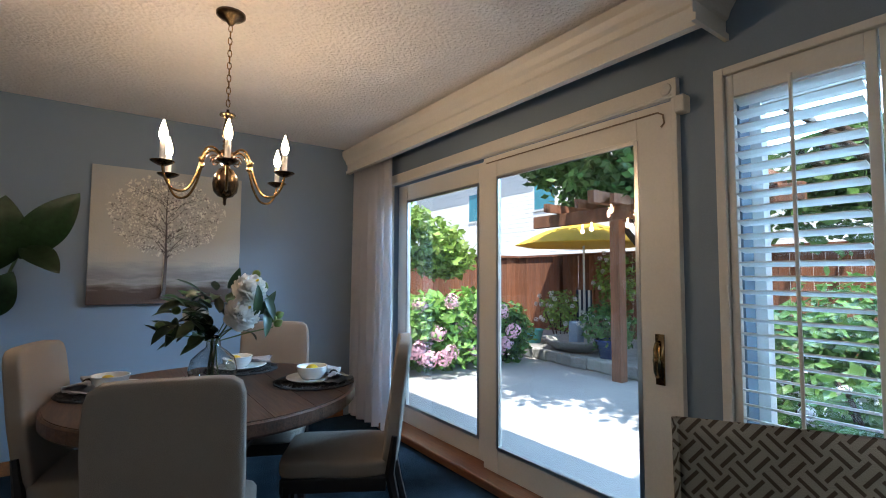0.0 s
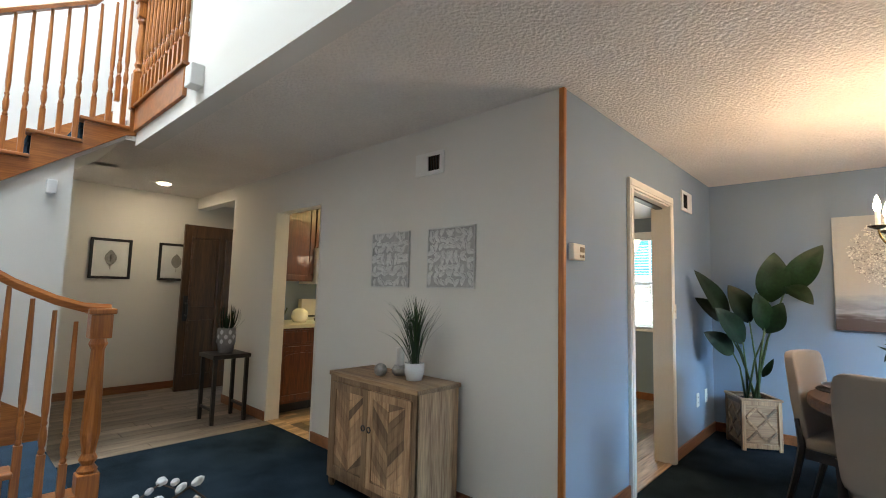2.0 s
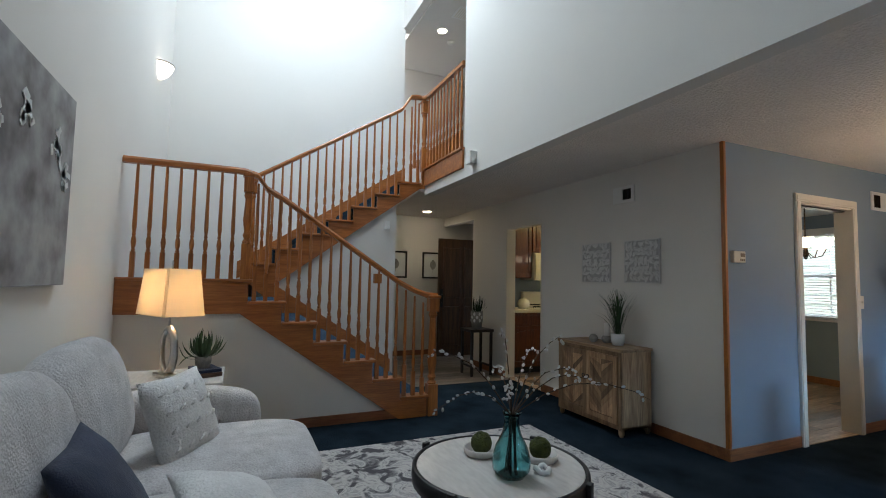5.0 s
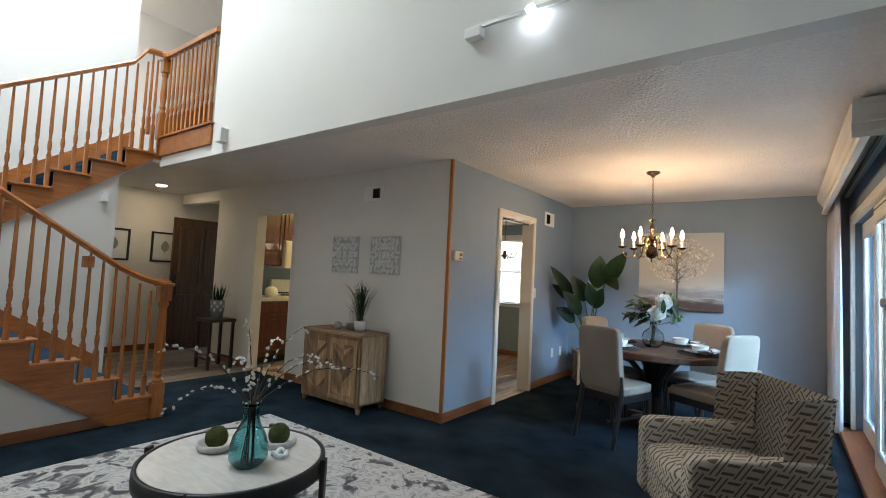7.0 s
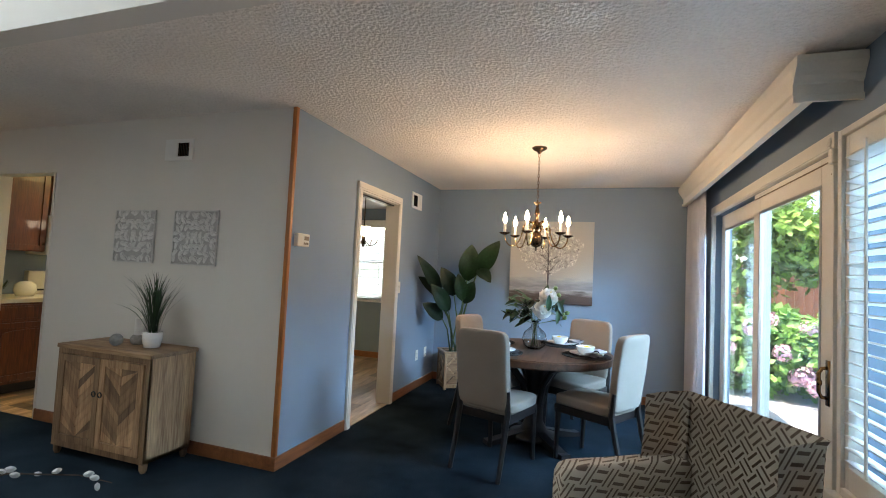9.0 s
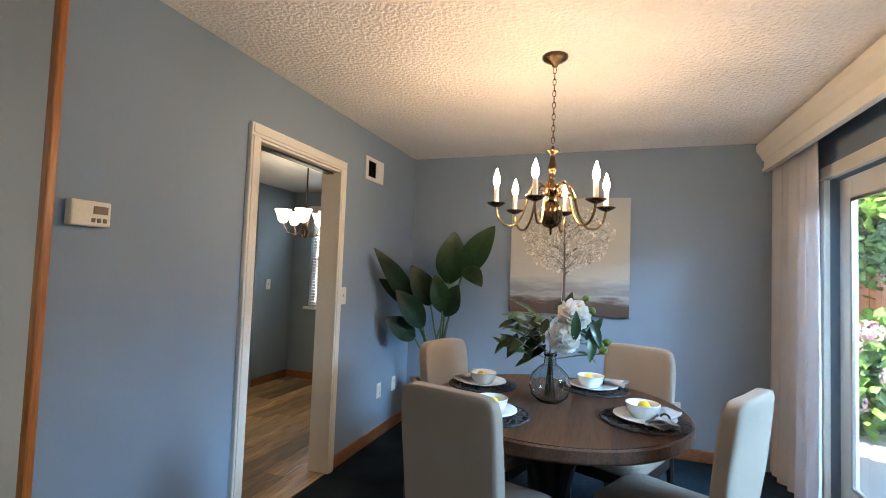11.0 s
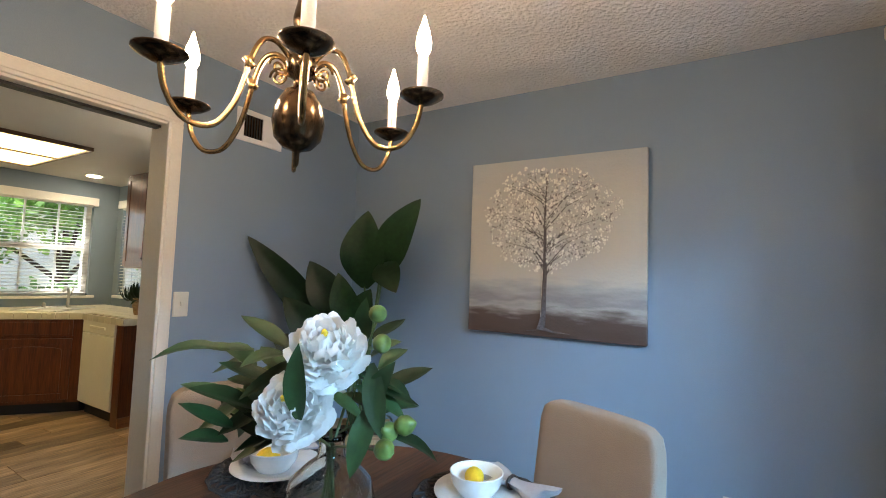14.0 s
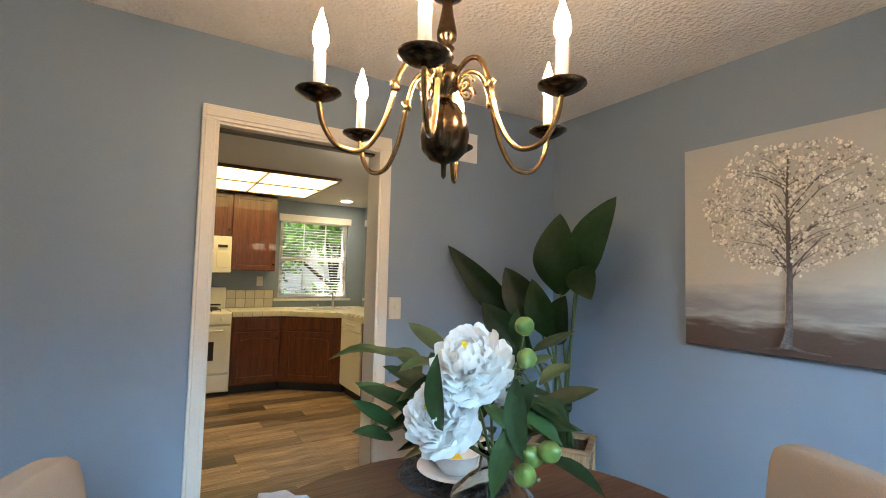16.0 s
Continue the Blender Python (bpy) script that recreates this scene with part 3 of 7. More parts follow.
# ---- planks ----
def plank_floor(name, label, x0, x1, y0, y1, w, length, material, holes=()):
    base = structure(name, B((x0, x1, y0, y1, -0.12, -0.006)), M["gap"], label, "floor")
    rnd = random.Random(name)
    meshes = {}
    i = 0
    x = x0
    while x < x1 - 0.01:
        xe = min(x + w, x1)
        y = y0 - rnd.random() * length
        while y < y1 - 0.01:
            a, b = max(y, y0), min(y + length, y1)
            if b - a > 0.03:
                key = (round(xe - x, 3), round(b - a, 2))
                if key not in meshes:
                    bm = B((0.001, key[0] - 0.001, 0.001, key[1] - 0.001, -0.012, 0.0), bevel=0.0015, seg=1)
                    me = bpy.data.meshes.new("plank")
                    bm.to_mesh(me)
                    bm.free()
                    me.materials.append(material)
                    meshes[key] = me
                shared("plank", meshes[key], base, pose(x, a, 0.001 + 0.0008 * rnd.random()))
            y += length
        x = xe
    return base


plank_floor("floor_kitchen", "grey-brown oak plank kitchen floor", -4.95, -1.0, 1.10, 4.95, 0.18, 1.2, M["plank"])
plank_floor("floor_hall", "weathered grey-brown plank entry floor", -6.4, -4.0, -0.66, 1.70, 0.15, 0.9, M["plankx"])
structure("threshold_kitchen", B((-1.0, -0.955, 1.931, 2.719, -0.02, 0.006), bevel=0.003), M["plank"], "plank threshold strip", "threshold")
structure("floor_doorway", B((-4.13, -3.33, 0.98, 1.10, -0.1, 0.003)), M["plank"], "plank floor in the white doorway", "threshold")

# ---- patio door, shutters, curtain and valance ----
door = thing("patio_door", "cream painted sliding patio door with two glass panels", "door")
door["kind"] = "structure"
part("head_casing", B((2.085, 2.12, 1.03, 3.58, 2.045, 2.131), bevel=0.004), M["trim"], door)
part("head_bead", B((2.078, 2.086, 1.05, 3.58, 2.052, 2.060), bevel=0.002), M["trim"], door)
part("side_casing", B((2.085, 2.12, 1.03, 1.055, 0.0, 2.045), bevel=0.004), M["trim"], door)
part("side_casing", B((2.085, 2.12, 3.53, 3.58, 0.0, 2.045), bevel=0.004), M["trim"], door)
part("rosette", lathe([(0.0, 0.008), (0.010, 0.010), (0.016, 0.004), (0.022, 0.009), (0.026, 0.0)], 20, None, pose(2.085, 1.075, 2.088, 0, -90, 0)), M["trim"], door, "round corner rosette", True)
part("latch_block", B((2.06, 2.12, 0.985, 1.03, 1.965, 2.04), bevel=0.008), M["trim"], door, "cream latch block at the head")
part("panel_groove", tube([(2.111, 2.30, 2.005), (2.111, 1.13, 2.005), (2.111, 1.105, 1.99), (2.111, 1.10, 1.95), (2.111, 1.115, 1.935)], 0.004, 5), M["grout"], door, "thin dark routed line")
part("threshold", B((1.99, 2.25, 1.03, 3.60, 0.0, 0.055), bevel=0.01), M["oakbase"], door, "worn oak threshold board")


def sash(name, x0, x1, y0, y1, z0, z1, g0, g1, gz0, gz1, parent):
    p = part(name, B((x0, x1, y0, g0, z0, z1), (x0, x1, g1, y1, z0, z1), (x0, x1, g0, g1, z0, gz0), (x0, x1, g0, g1, gz1, z1), bevel=0.004), M["trim"], parent)
    ob = part("pane", B(((x0 + x1) / 2 - 0.003, (x0 + x1) / 2 + 0.003, g0 - 0.01, g1 + 0.01, gz0 - 0.01, gz1 + 0.01)), M["pane"], p, "clear glass pane")
    ob.visible_shadow = False
    part("glazing_bead", B((x0 - 0.004, x0 + 0.012, g0 - 0.006, g0 + 0.014, gz0, gz1), (x0 - 0.004, x0 + 0.012, g1 - 0.014, g1 + 0.006, gz0, gz1), (x0 - 0.004, x0 + 0.012, g0, g1, gz0 - 0.006, gz0 + 0.014), (x0 - 0.004, x0 + 0.012, g0, g1, gz1 - 0.014, gz1 + 0.006)), M["chrome"], p, "thin grey glazing bead")
    return p


sash("fixed_panel", 2.175, 2.215, 2.28, 3.55, 0.045, 2.045, 2.455, 3.405, 0.19, 1.905, door)
slide = sash("sliding_panel", 2.115, 2.155, 1.056, 2.335, 0.045, 2.043, 1.236, 2.205, 0.204, 1.90, door)
bm = tube([(2.115, 1.142, 0.83), (2.085, 1.142, 0.835), (2.072, 1.142, 0.86), (2.072, 1.142, 0.95), (2.085, 1.142, 0.975), (2.115, 1.142, 0.98)], 0.009, 8)
box(bm, 2.108, 2.116, 1.122, 1.162, 0.795, 1.015)
lathe([(0.011, -0.012), (0.013, 0), (0.011, 0.012)], 8, bm, pose(2.075, 1.142, 0.905))
part("door_handle", bm, M["bronze"], slide, "aged brass pull handle", True)

val = thing("valance", "cream painted wooden valance box with crown moulding", "valance")
prof = [(x + 0.045, z) for x, z in ((1.845, 2.215), (1.845, 2.243), (1.858, 2.248), (1.858, 2.298), (1.846, 2.306), (1.834, 2.334), (1.820, 2.352), (1.805, 2.380), (1.805, 2.422), (1.885, 2.422), (1.885, 2.215))]
part("front_board", prism(prof, 0.845, 4.045, "y"), M["trim"], val)
part("end_return", prism([(y, z) for y, z in ((0.845, 2.215), (0.828, 2.215), (0.828, 2.243), (0.838, 2.248), (0.838, 2.298), (0.828, 2.306), (0.818, 2.334), (0.805, 2.352), (0.79, 2.380), (0.79, 2.420), (0.845, 2.420))], 1.851, 2.118, "x"), M["trim"], val)
part("top_board", B((1.931, 2.118, 0.847, 4.045, 2.398, 2.414)), M["trim"], val)
part("curtain_track", B((1.95, 1.99, 0.90, 4.0, 2.335, 2.366), (2.03, 2.05, 0.90, 4.0, 2.345, 2.366)), M["black"], val, "dark curtain track")


def fold(u, v):
    y = 3.34 + 0.69 * u
    return (1.985 - 0.035 * u + 0.030 * math.sin(u * 2 * math.pi * 5.5) * (0.55 + 0.45 * (1 - v)) + 0.008 * math.sin(u * 17 + v * 3), y + 0.012 * math.sin(u * 30), 0.02 + 2.31 * v)


cur = thing("curtain", "pale grey-white curtain panel gathered beside the patio door", "curtain")
part("panel", sheet(96, 10, fold, 0.004), M["sheer"], cur, "", True)

sh = thing("window_1", "cream plantation shutters with tilted slats in the window", "shutter")
sh["kind"] = "structure"
part("window_frame", B((2.03, 2.125, 0.82, 0.855, 0.49, 2.075), (2.03, 2.125, -0.105, -0.07, 0.49, 2.075), (2.03, 2.125, -0.07, 0.82, 2.045, 2.075), (2.03, 2.125, -0.07, 0.82, 0.49, 0.525), bevel=0.004), M["trim"], sh)
part("window_sill", B((1.99, 2.12, -0.13, 0.88, 0.46, 0.49), bevel=0.006), M["trim"], sh)
slat_bm = bmesh.new()
prism([(-0.032, -0.002), (0, -0.005), (0.032, -0.002), (0.032, 0.002), (0, 0.005), (-0.032, 0.002)], -0.185, 0.185, "y", slat_bm)
slat_me = bpy.data.meshes.new("slat")
slat_bm.to_mesh(slat_me)
slat_bm.free()
slat_me.materials.append(M["trimw"])
for y0 in (0.377, -0.068):
    p = part("shutter_panel", B((2.045, 2.073, y0 + 0.002, y0 + 0.032, 0.527, 2.043), (2.045, 2.073, y0 + 0.412, y0 + 0.441, 0.527, 2.043), (2.045, 2.073, y0 + 0.032, y0 + 0.412, 0.527, 0.62), (2.045, 2.073, y0 + 0.032, y0 + 0.412, 1.955, 2.043), bevel=0.003), M["trim"], sh)
    for k in range(26):
        shared("slat", slat_me, p, pose(2.06, y0 + 0.222, 0.645 + k * 0.0515, 0, 14, 0))
    part("tilt_rod", B((2.016, 2.026, y0 + 0.216, y0 + 0.228, 0.64, 1.975), bevel=0.003), M["trim"], p)
p = part("pane", B((2.235, 2.241, 0.0, 0.79, 0.56, 1.99)), M["pane"], sh, "clear glass pane")
p.visible_shadow = False
part("outer_frame", B((2.21, 2.27, 0.76, 0.80, 0.55, 2.0), (2.21, 2.27, -0.02, 0.02, 0.55, 2.0), (2.21, 2.27, 0.02, 0.76, 1.96, 2.0), (2.21, 2.27, 0.02, 0.76, 0.55, 0.60)), M["trimw"], sh, "white outer window frame")

# ---- dining table ----
TX, TY = 0.55, 2.375
table = thing("dining_table", "round walnut pedestal dining table with a planked top", "table", pose(TX, TY, 0))
part("tabletop", lathe([(0.56, 0.685), (0.615, 0.69), (0.622, 0.70), (0.622, 0.742), (0.615, 0.748)], 64), M["walnut"], table)
for i in range(7):
    x0, x1 = -0.612 + i * 0.17486, -0.612 + (i + 1) * 0.17486
    pts = []
    for k in range(9):
        x = x0 + 0.001 + (x1 - x0 - 0.002) * k / 8
        pts.append((x, math.sqrt(max(0.0, 0.612 ** 2 - x * x))))
    out = pts + [(x, -y) for x, y in pts[::-1]]
    out = [q for n_, q in enumerate(out) if n_ == 0 or (Vector(q) - Vector(out[n_ - 1])).length > 1e-4]
    part("top_plank", prism(out, 0.745, 0.752, "z"), M["walnut"], table)
part("pedestal", lathe([(0.20, 0.03), (0.20, 0.06), (0.11, 0.09), (0.075, 0.16), (0.075, 0.52), (0.10, 0.58), (0.16, 0.66), (0.22, 0.685)], 24), M["darkwood"], table, "dark pedestal column", True)
for k in range(4):
    a = k * 90 + 40
    bm = prism([(0.05, 0.10), (0.40, 0.035), (0.45, 0.035), (0.45, 0.0), (0.38, 0.0), (0.05, 0.03)], -0.04, 0.04, "y")
    part("foot", bm, M["darkwood"], table).matrix_basis = pose(0, 0, 0, 0, 0, a)
    bm = tube([(0.07, 0, 0.30), (0.12, 0, 0.48), (0.24, 0, 0.62), (0.40, 0, 0.685)], 0.03, 8)
    part("brace", bm, M["darkwood"], table).matrix_basis = pose(0, 0, 0, 0, 0, a)


def dining_chair(m):
    """Faces +y; the origin lies on the floor under the top of the back."""
    c = thing("dining_chair", "beige linen upholstered dining chair with dark wooden legs", "chair", m, "chairs round the dining table")
    part("seat", cushion(-0.21, 0.21, 0.05, 0.53, 0.405, 0.485, 0.05, 8, 7), M["linen"], c, "beige linen padded seat", True)
    part("seat_frame", B((-0.20, 0.20, 0.07, 0.515, 0.35, 0.41), bevel=0.005), M["darkwood"], c)

    bm = cushion(-0.2, 0.2, -0.035, 0.035, 0.44, 0.978, 0.0, 10, 9)
    for v in bm.verts:
        h = (v.co.z - 0.44) / 0.53
        v.co.y += 0.065 * (1 - h) - 0.012 * math.cos(v.co.x / 0.196 * 1.5)
    part("backrest", bm, M["linen"], c, "beige linen upholstered back", True)
    for s in (-1, 1):
        bm = tube([(s * 0.19, -0.045, 0.0), (s * 0.19, 0.02, 0.25), (s * 0.192, 0.055, 0.42), (s * 0.199, 0.035, 0.58)], [0.017, 0.02, 0.022, 0.014], 6)
        part("back_leg", bm, M["darkwood"], c)
        bm = tube([(s * 0.182, 0.50, 0.0), (s * 0.182, 0.49, 0.38)], [0.016, 0.023], 6)
        part("front_leg", bm, M["darkwood"], c)
    return c


def facing(x, y):
    return pose(x, y, 0, 0, 0, math.degrees(math.atan2(TY - y, TX - x)) - 90)


first = dining_chair(facing(0.278, 1.515))
copy_thing(first, facing(1.285, 1.95))
copy_thing(first, pose(0.982, 2.987, 0, 0, 0, 155.7))
copy_thing(first, facing(-0.105, 2.57))

# ---- place settings ----
mats = []
rnd = random.Random(7)
for ang, r in ((234, 0.43), (341, 0.43), (64, 0.415), (157, 0.44)):
    x, y = TX + r * math.cos(radians(ang)), TY + r * math.sin(radians(ang))
    base = pose(x, y, 0.752, 0, 0, ang + 90)
    pm = thing("placemat", "round openwork placemat of black twisted fibre", "placemat", base, "placemats on the table")
    bm = bmesh.new()
    R = 0.185
    for k in range(46):
        a = rnd.random() * 2 * math.pi
        r0 = R * math.sqrt(rnd.random())
        d = rnd.random() * math.pi
        l = 0.04 + 0.05 * rnd.random()
        p0 = Vector((r0 * math.cos(a), r0 * math.sin(a), 0.004))
        pts = []
        for j in range(4):
            q = p0 + Vector((math.cos(d), math.sin(d), 0)) * l * (j / 1.5 - 1) + Vector((0, 0, 0.003 * math.sin(j + k)))
            if q.to_2d().length > R:
                q = q * (R / q.to_2d().length)
            q.z = max(q.z, 0.0035)
            pts.append(q)
        tube(pts, 0.0045, 5, bm)
    for k in range(40):
        a = k / 40 * 2 * math.pi
        pts = [(R * (0.55 + 0.45 * j / 3) * math.cos(a + 0.12 * math.sin(j * 2.1 + k)), R * (0.55 + 0.45 * j / 3) * math.sin(a + 0.12 * math.sin(j * 2.1 + k)), 0.005) for j in range(4)]
        tube(pts, 0.0045, 5, bm)
    tube([(R * math.cos(a / 20 * math.pi) * (1 + 0.02 * math.sin(a * 2.3)), R * math.sin(a / 20 * math.pi) * (1 + 0.02 * math.sin(a * 2.3)), 0.005) for a in range(40)], 0.005, 5, bm, True)
    part("weave", bm, M["placemat"], pm)
    pl = thing("dinner_plate", "white ceramic dinner plate on a woven placemat", "plate", base @ pose(0, 0, 0.009), "plates on the table")
    part("dish", lathe([(0.0, 0.0), (0.075, 0.0), (0.085, 0.004), (0.125, 0.014), (0.132, 0.017), (0.131, 0.02), (0.085, 0.009), (0.0, 0.006)], 40), M["ceramic"], pl, "", True)
    bo = thing("bowl", "white ceramic bowl holding one lemon", "bowl", base @ pose(0.012, 0.012, 0.0155), "bowls on the table")
    part("vessel", lathe([(0.0, 0.0), (0.045, 0.0), (0.05, 0.006), (0.066, 0.03), (0.072, 0.058), (0.074, 0.06), (0.071, 0.062), (0.068, 0.058), (0.06, 0.03), (0.04, 0.012), (0.0, 0.010)], 36), M["ceramic"], bo, "", True)
    le = thing("lemon", "bright yellow lemon resting in a white bowl", "lemon", base @ pose(0.012 + 0.016, 0.008, 0.0155 + 0.011 + 0.027, 0, 80, rnd.random() * 180), "lemons in the bowls")
    part("fruit", lathe([(0.0, -0.037), (0.006, -0.034), (0.018, -0.024), (0.026, -0.006), (0.026, 0.008), (0.018, 0.025), (0.008, 0.034), (0.005, 0.038), (0.0, 0.039)], 16), M["lemon"], le, "", True)
    na = thing("napkin", "grey linen napkin tied in a knot beside the bowl", "napkin", base @ pose(-0.02, -0.088, 0.021, 0, 0, 8), "napkins on the plates")

    def cloth(u, v, k=1):
        s = (u - 0.5) * 2
        w = 0.012 + 0.05 * abs(s) ** 0.8
        a = v * 2 * math.pi
        return (s * 0.115 + 0.008 * math.sin(v * 12), w * math.cos(a) + 0.006 * math.sin(a * 3 + s * 4), 0.017 + (0.009 + 0.008 * abs(s)) * math.sin(a) + 0.004 * math.sin(a * 5))

    bm = sheet(16, 20, cloth)
    part("cloth", bm, M["napkin"], na, "", True)
    bm = tube([(0.0, 0.018 * math.cos(a / 6 * math.pi), 0.017 + 0.017 * math.sin(a / 6 * math.pi)) for a in range(12)], 0.005, 6, None, True)
    part("ring", bm, M["darkwood"], na, "dark twig napkin ring", True)


# ---- flower vase ----
def leaf_into(bm, base, tip, width, up=(0, 0, 1), bend=0.12, nu=6, fold_=0.25, pts=2, wave=0.0):
    """A leaf blade from base to tip; its face looks towards up."""
    a, b = Vector(base), Vector(tip)
    d = b - a
    L = d.length
    side = d.cross(Vector(up))
    side = side.normalized() if side.length > 1e-6 else d.orthogonal().normalized()
    nrm = side.cross(d).normalized()
    rows = []
    for i in range(nu + 1):
        u = i / nu
        w = width * 0.5 * (math.sin(math.pi * min(1, u * 0.97 + 0.03)) ** 0.8) * (1.12 - 0.24 * u)
        c = a + d * u + nrm * bend * L * math.sin(math.pi * u) * 0.5
        row = []
        for j in range(-pts, pts + 1):
            s = j / pts
            row.append(bm.verts.new(c + side * w * s + nrm * (abs(s) * w * fold_ + wave * width * math.sin(u * 9 + s * 2))))
        rows.append(row)
    for r0, r1 in zip(rows, rows[1:]):
        for k in range(2 * pts):
            f = bm.faces.new((r0[k], r0[k + 1], r1[k + 1], r1[k]))
            f.smooth = True
    return bm


VX, VY, VZ = 0.530, 2.375, 0.752
vase = thing("flower_vase", "round clear glass vase with a narrow neck on the dining table", "vase", pose(VX, VY, VZ))
part("bowl", lathe([(0.0, 0.0), (0.055, 0.0), (0.09, 0.03), (0.104, 0.085), (0.09, 0.135), (0.055, 0.168), (0.032, 0.185), (0.028, 0.22), (0.034, 0.235), (0.031, 0.235), (0.025, 0.218), (0.028, 0.186), (0.052, 0.164), (0.086, 0.132), (0.100, 0.085), (0.087, 0.033), (0.052, 0.006), (0.0, 0.006)], 40), M["clearglass"], vase, "", True)
bq = thing("flower_bouquet", "white silk peonies with green leaves and figs in the glass vase", "flowers", pose(VX, VY, VZ))
rnd = random.Random(11)


def petal_into(bm, base, tip, width, up, cup, rr):
    a, b = Vector(base), Vector(tip)
    d = b - a
    L = d.length
    side = d.cross(Vector(up)).normalized()
    nrm = side.cross(d).normalized()
    ph = rr.uniform(0, 6)
    rows = []
    for i in range(5):
        u = i / 4
        w = width * 0.5 * (0.25 + 0.75 * math.sin(min(1.0, u * 1.15) * math.pi * 0.5)) * (1.0 if i < 4 else 0.72)
        c = a + d * u + nrm * cup * L * math.sin(math.pi * u * 0.9)
        row = []
        for j in range(-2, 3):
            t = j / 2
            curl = 0.05 * L * u * math.sin(ph + t * 4.5)
            row.append(bm.verts.new(c + side * w * t - nrm * (t * t * w * 0.45) - d * (0.16 * t * t * u) + nrm * curl))
        rows.append(row)
    for r0, r1 in zip(rows, rows[1:]):
        for k in range(4):
            bm.faces.new((r0[k], r0[k + 1], r1[k + 1], r1[k])).smooth = True


def peony(center, r, seed):
    rr = random.Random(seed)
    bm = bmesh.new()
    for ring, (n_, el_, ln, wd) in enumerate(((10, -32, 1.0, 0.8), (13, -10, 1.02, 0.68), (15, 8, 1.0, 0.6), (15, 24, 0.98, 0.55), (14, 40, 0.95, 0.5), (12, 54, 0.92, 0.44), (10, 66, 0.86, 0.38), (8, 78, 0.78, 0.32), (4, 87, 0.7, 0.26))):
        for k in range(n_):
            a = 2 * math.pi * (k + 0.5 * (ring % 2)) / n_ + rr.uniform(-0.2, 0.2)
            e = radians(el_ + rr.uniform(-9, 9))
            d = Vector((math.cos(a) * math.cos(e), math.sin(a) * math.cos(e), math.sin(e)))
            up = Vector((-math.cos(a) * math.sin(e), -math.sin(a) * math.sin(e), math.cos(e)))
            petal_into(bm, d * r * 0.1, d * r * ln * rr.uniform(0.9, 1.05) + up * r * rr.uniform(0.0, 0.2), r * wd, up, -0.22, rr)
    ob = part("peony", bm, M["petal"], bq, "white silk peony bloom")
    ey = part("flower_eye", lathe([(0, -0.004), (r * 0.09, 0.002), (r * 0.05, 0.012), (0, 0.014)], 8), M["lemon"], ob, "yellow flower centre")
    ey.matrix_basis = Matrix.Translation((0, 0, r * 0.70))
    return ob


C1, C2 = Vector((0.115, -0.145, 0.446)), Vector((0.080, -0.185, 0.342))
peony(C1, 0.080, 3).matrix_basis = Matrix.Translation(C1) @ pose(0, 0, 0, 35, 30, 0)
peony(C2, 0.076, 4).matrix_basis = Matrix.Translation(C2) @ pose(0, 0, 0, 50, 30, 0)
peony((-0.075, 0.05, 0.33), 0.055, 5).matrix_basis = Matrix.Translation((-0.075, 0.05, 0.33)) @ pose(0, 0, 0, -20, -30, 0)
for c in (C1, C2, Vector((-0.075, 0.05, 0.33)), Vector((0.24, -0.09, 0.30)), Vector((-0.2, -0.08, 0.3)), Vector((-0.02, 0.1, 0.40)), Vector((-0.1, -0.09, 0.38))):
    part("stalk", tube([(rnd.uniform(-.03, .03), rnd.uniform(-.03, .03), 0.02), (c.x * 0.06, c.y * 0.06, 0.21), c * 0.55 + Vector((0, 0, 0.08)), c - Vector((0, 0, 0.03))], 0.0035, 6), M["stem"], bq)
for k in range(64):
    a = rnd.uniform(0.25, 4.6)
    h = rnd.uniform(0.24, 0.44)
    r = rnd.uniform(0.03, 0.17)
    b0 = Vector((r * math.cos(a), r * math.sin(a) - 0.07, h))
    out = Vector((math.cos(a), math.sin(a), rnd.uniform(-0.9, 0.6))).normalized()
    bm = leaf_into(bmesh.new(), b0, b0 + out * rnd.uniform(0.08, 0.155), rnd.uniform(0.034, 0.06), (0.2, -0.3, 1), rnd.uniform(-0.1, 0.3), 6)
    part("leaf", bm, M["leaf2"] if k % 3 else M["leaf"], bq)
for b0, tp in (((0.125, -0.215, 0.335), (0.13, -0.23, 0.475)), ((0.19, -0.10, 0.43), (0.235, -0.12, 0.30)), ((0.17, -0.09, 0.33), (0.245, -0.10, 0.44)), ((0.2, -0.1, 0.36), (0.19, -0.15, 0.23)), ((-0.16, -0.06, 0.33), (-0.2, -0.1, 0.21)), ((0.06, 0.03, 0.45), (0.10, -0.02, 0.55))):
    part("long_leaf", leaf_into(bmesh.new(), b0, tp, 0.045, (0.3, -0.9, 0.3), 0.15, 8), M["leaf2"], bq)
fig_me = lathe([(0, -0.02), (0.012, -0.017), (0.019, -0.004), (0.017, 0.008), (0.009, 0.018), (0.004, 0.024), (0, 0.025)], 12)
fig0 = part("fig", fig_me, M["fig"], bq, "green unripe fig", True)
spots = ((0.235, -0.10, 0.31), (0.265, -0.09, 0.325), (0.25, -0.13, 0.29), (0.165, -0.06, 0.52), (0.195, -0.08, 0.465), (-0.22, -0.09, 0.30), (-0.19, -0.11, 0.285), (-0.16, -0.05, 0.36))
fig0.matrix_basis = pose(*spots[0], 60, 20, 0)
for k, s in enumerate(spots[1:]):
    shared("fig", fig0.data, bq, pose(*s, 40 * k, 70 - 30 * k, 10 * k))
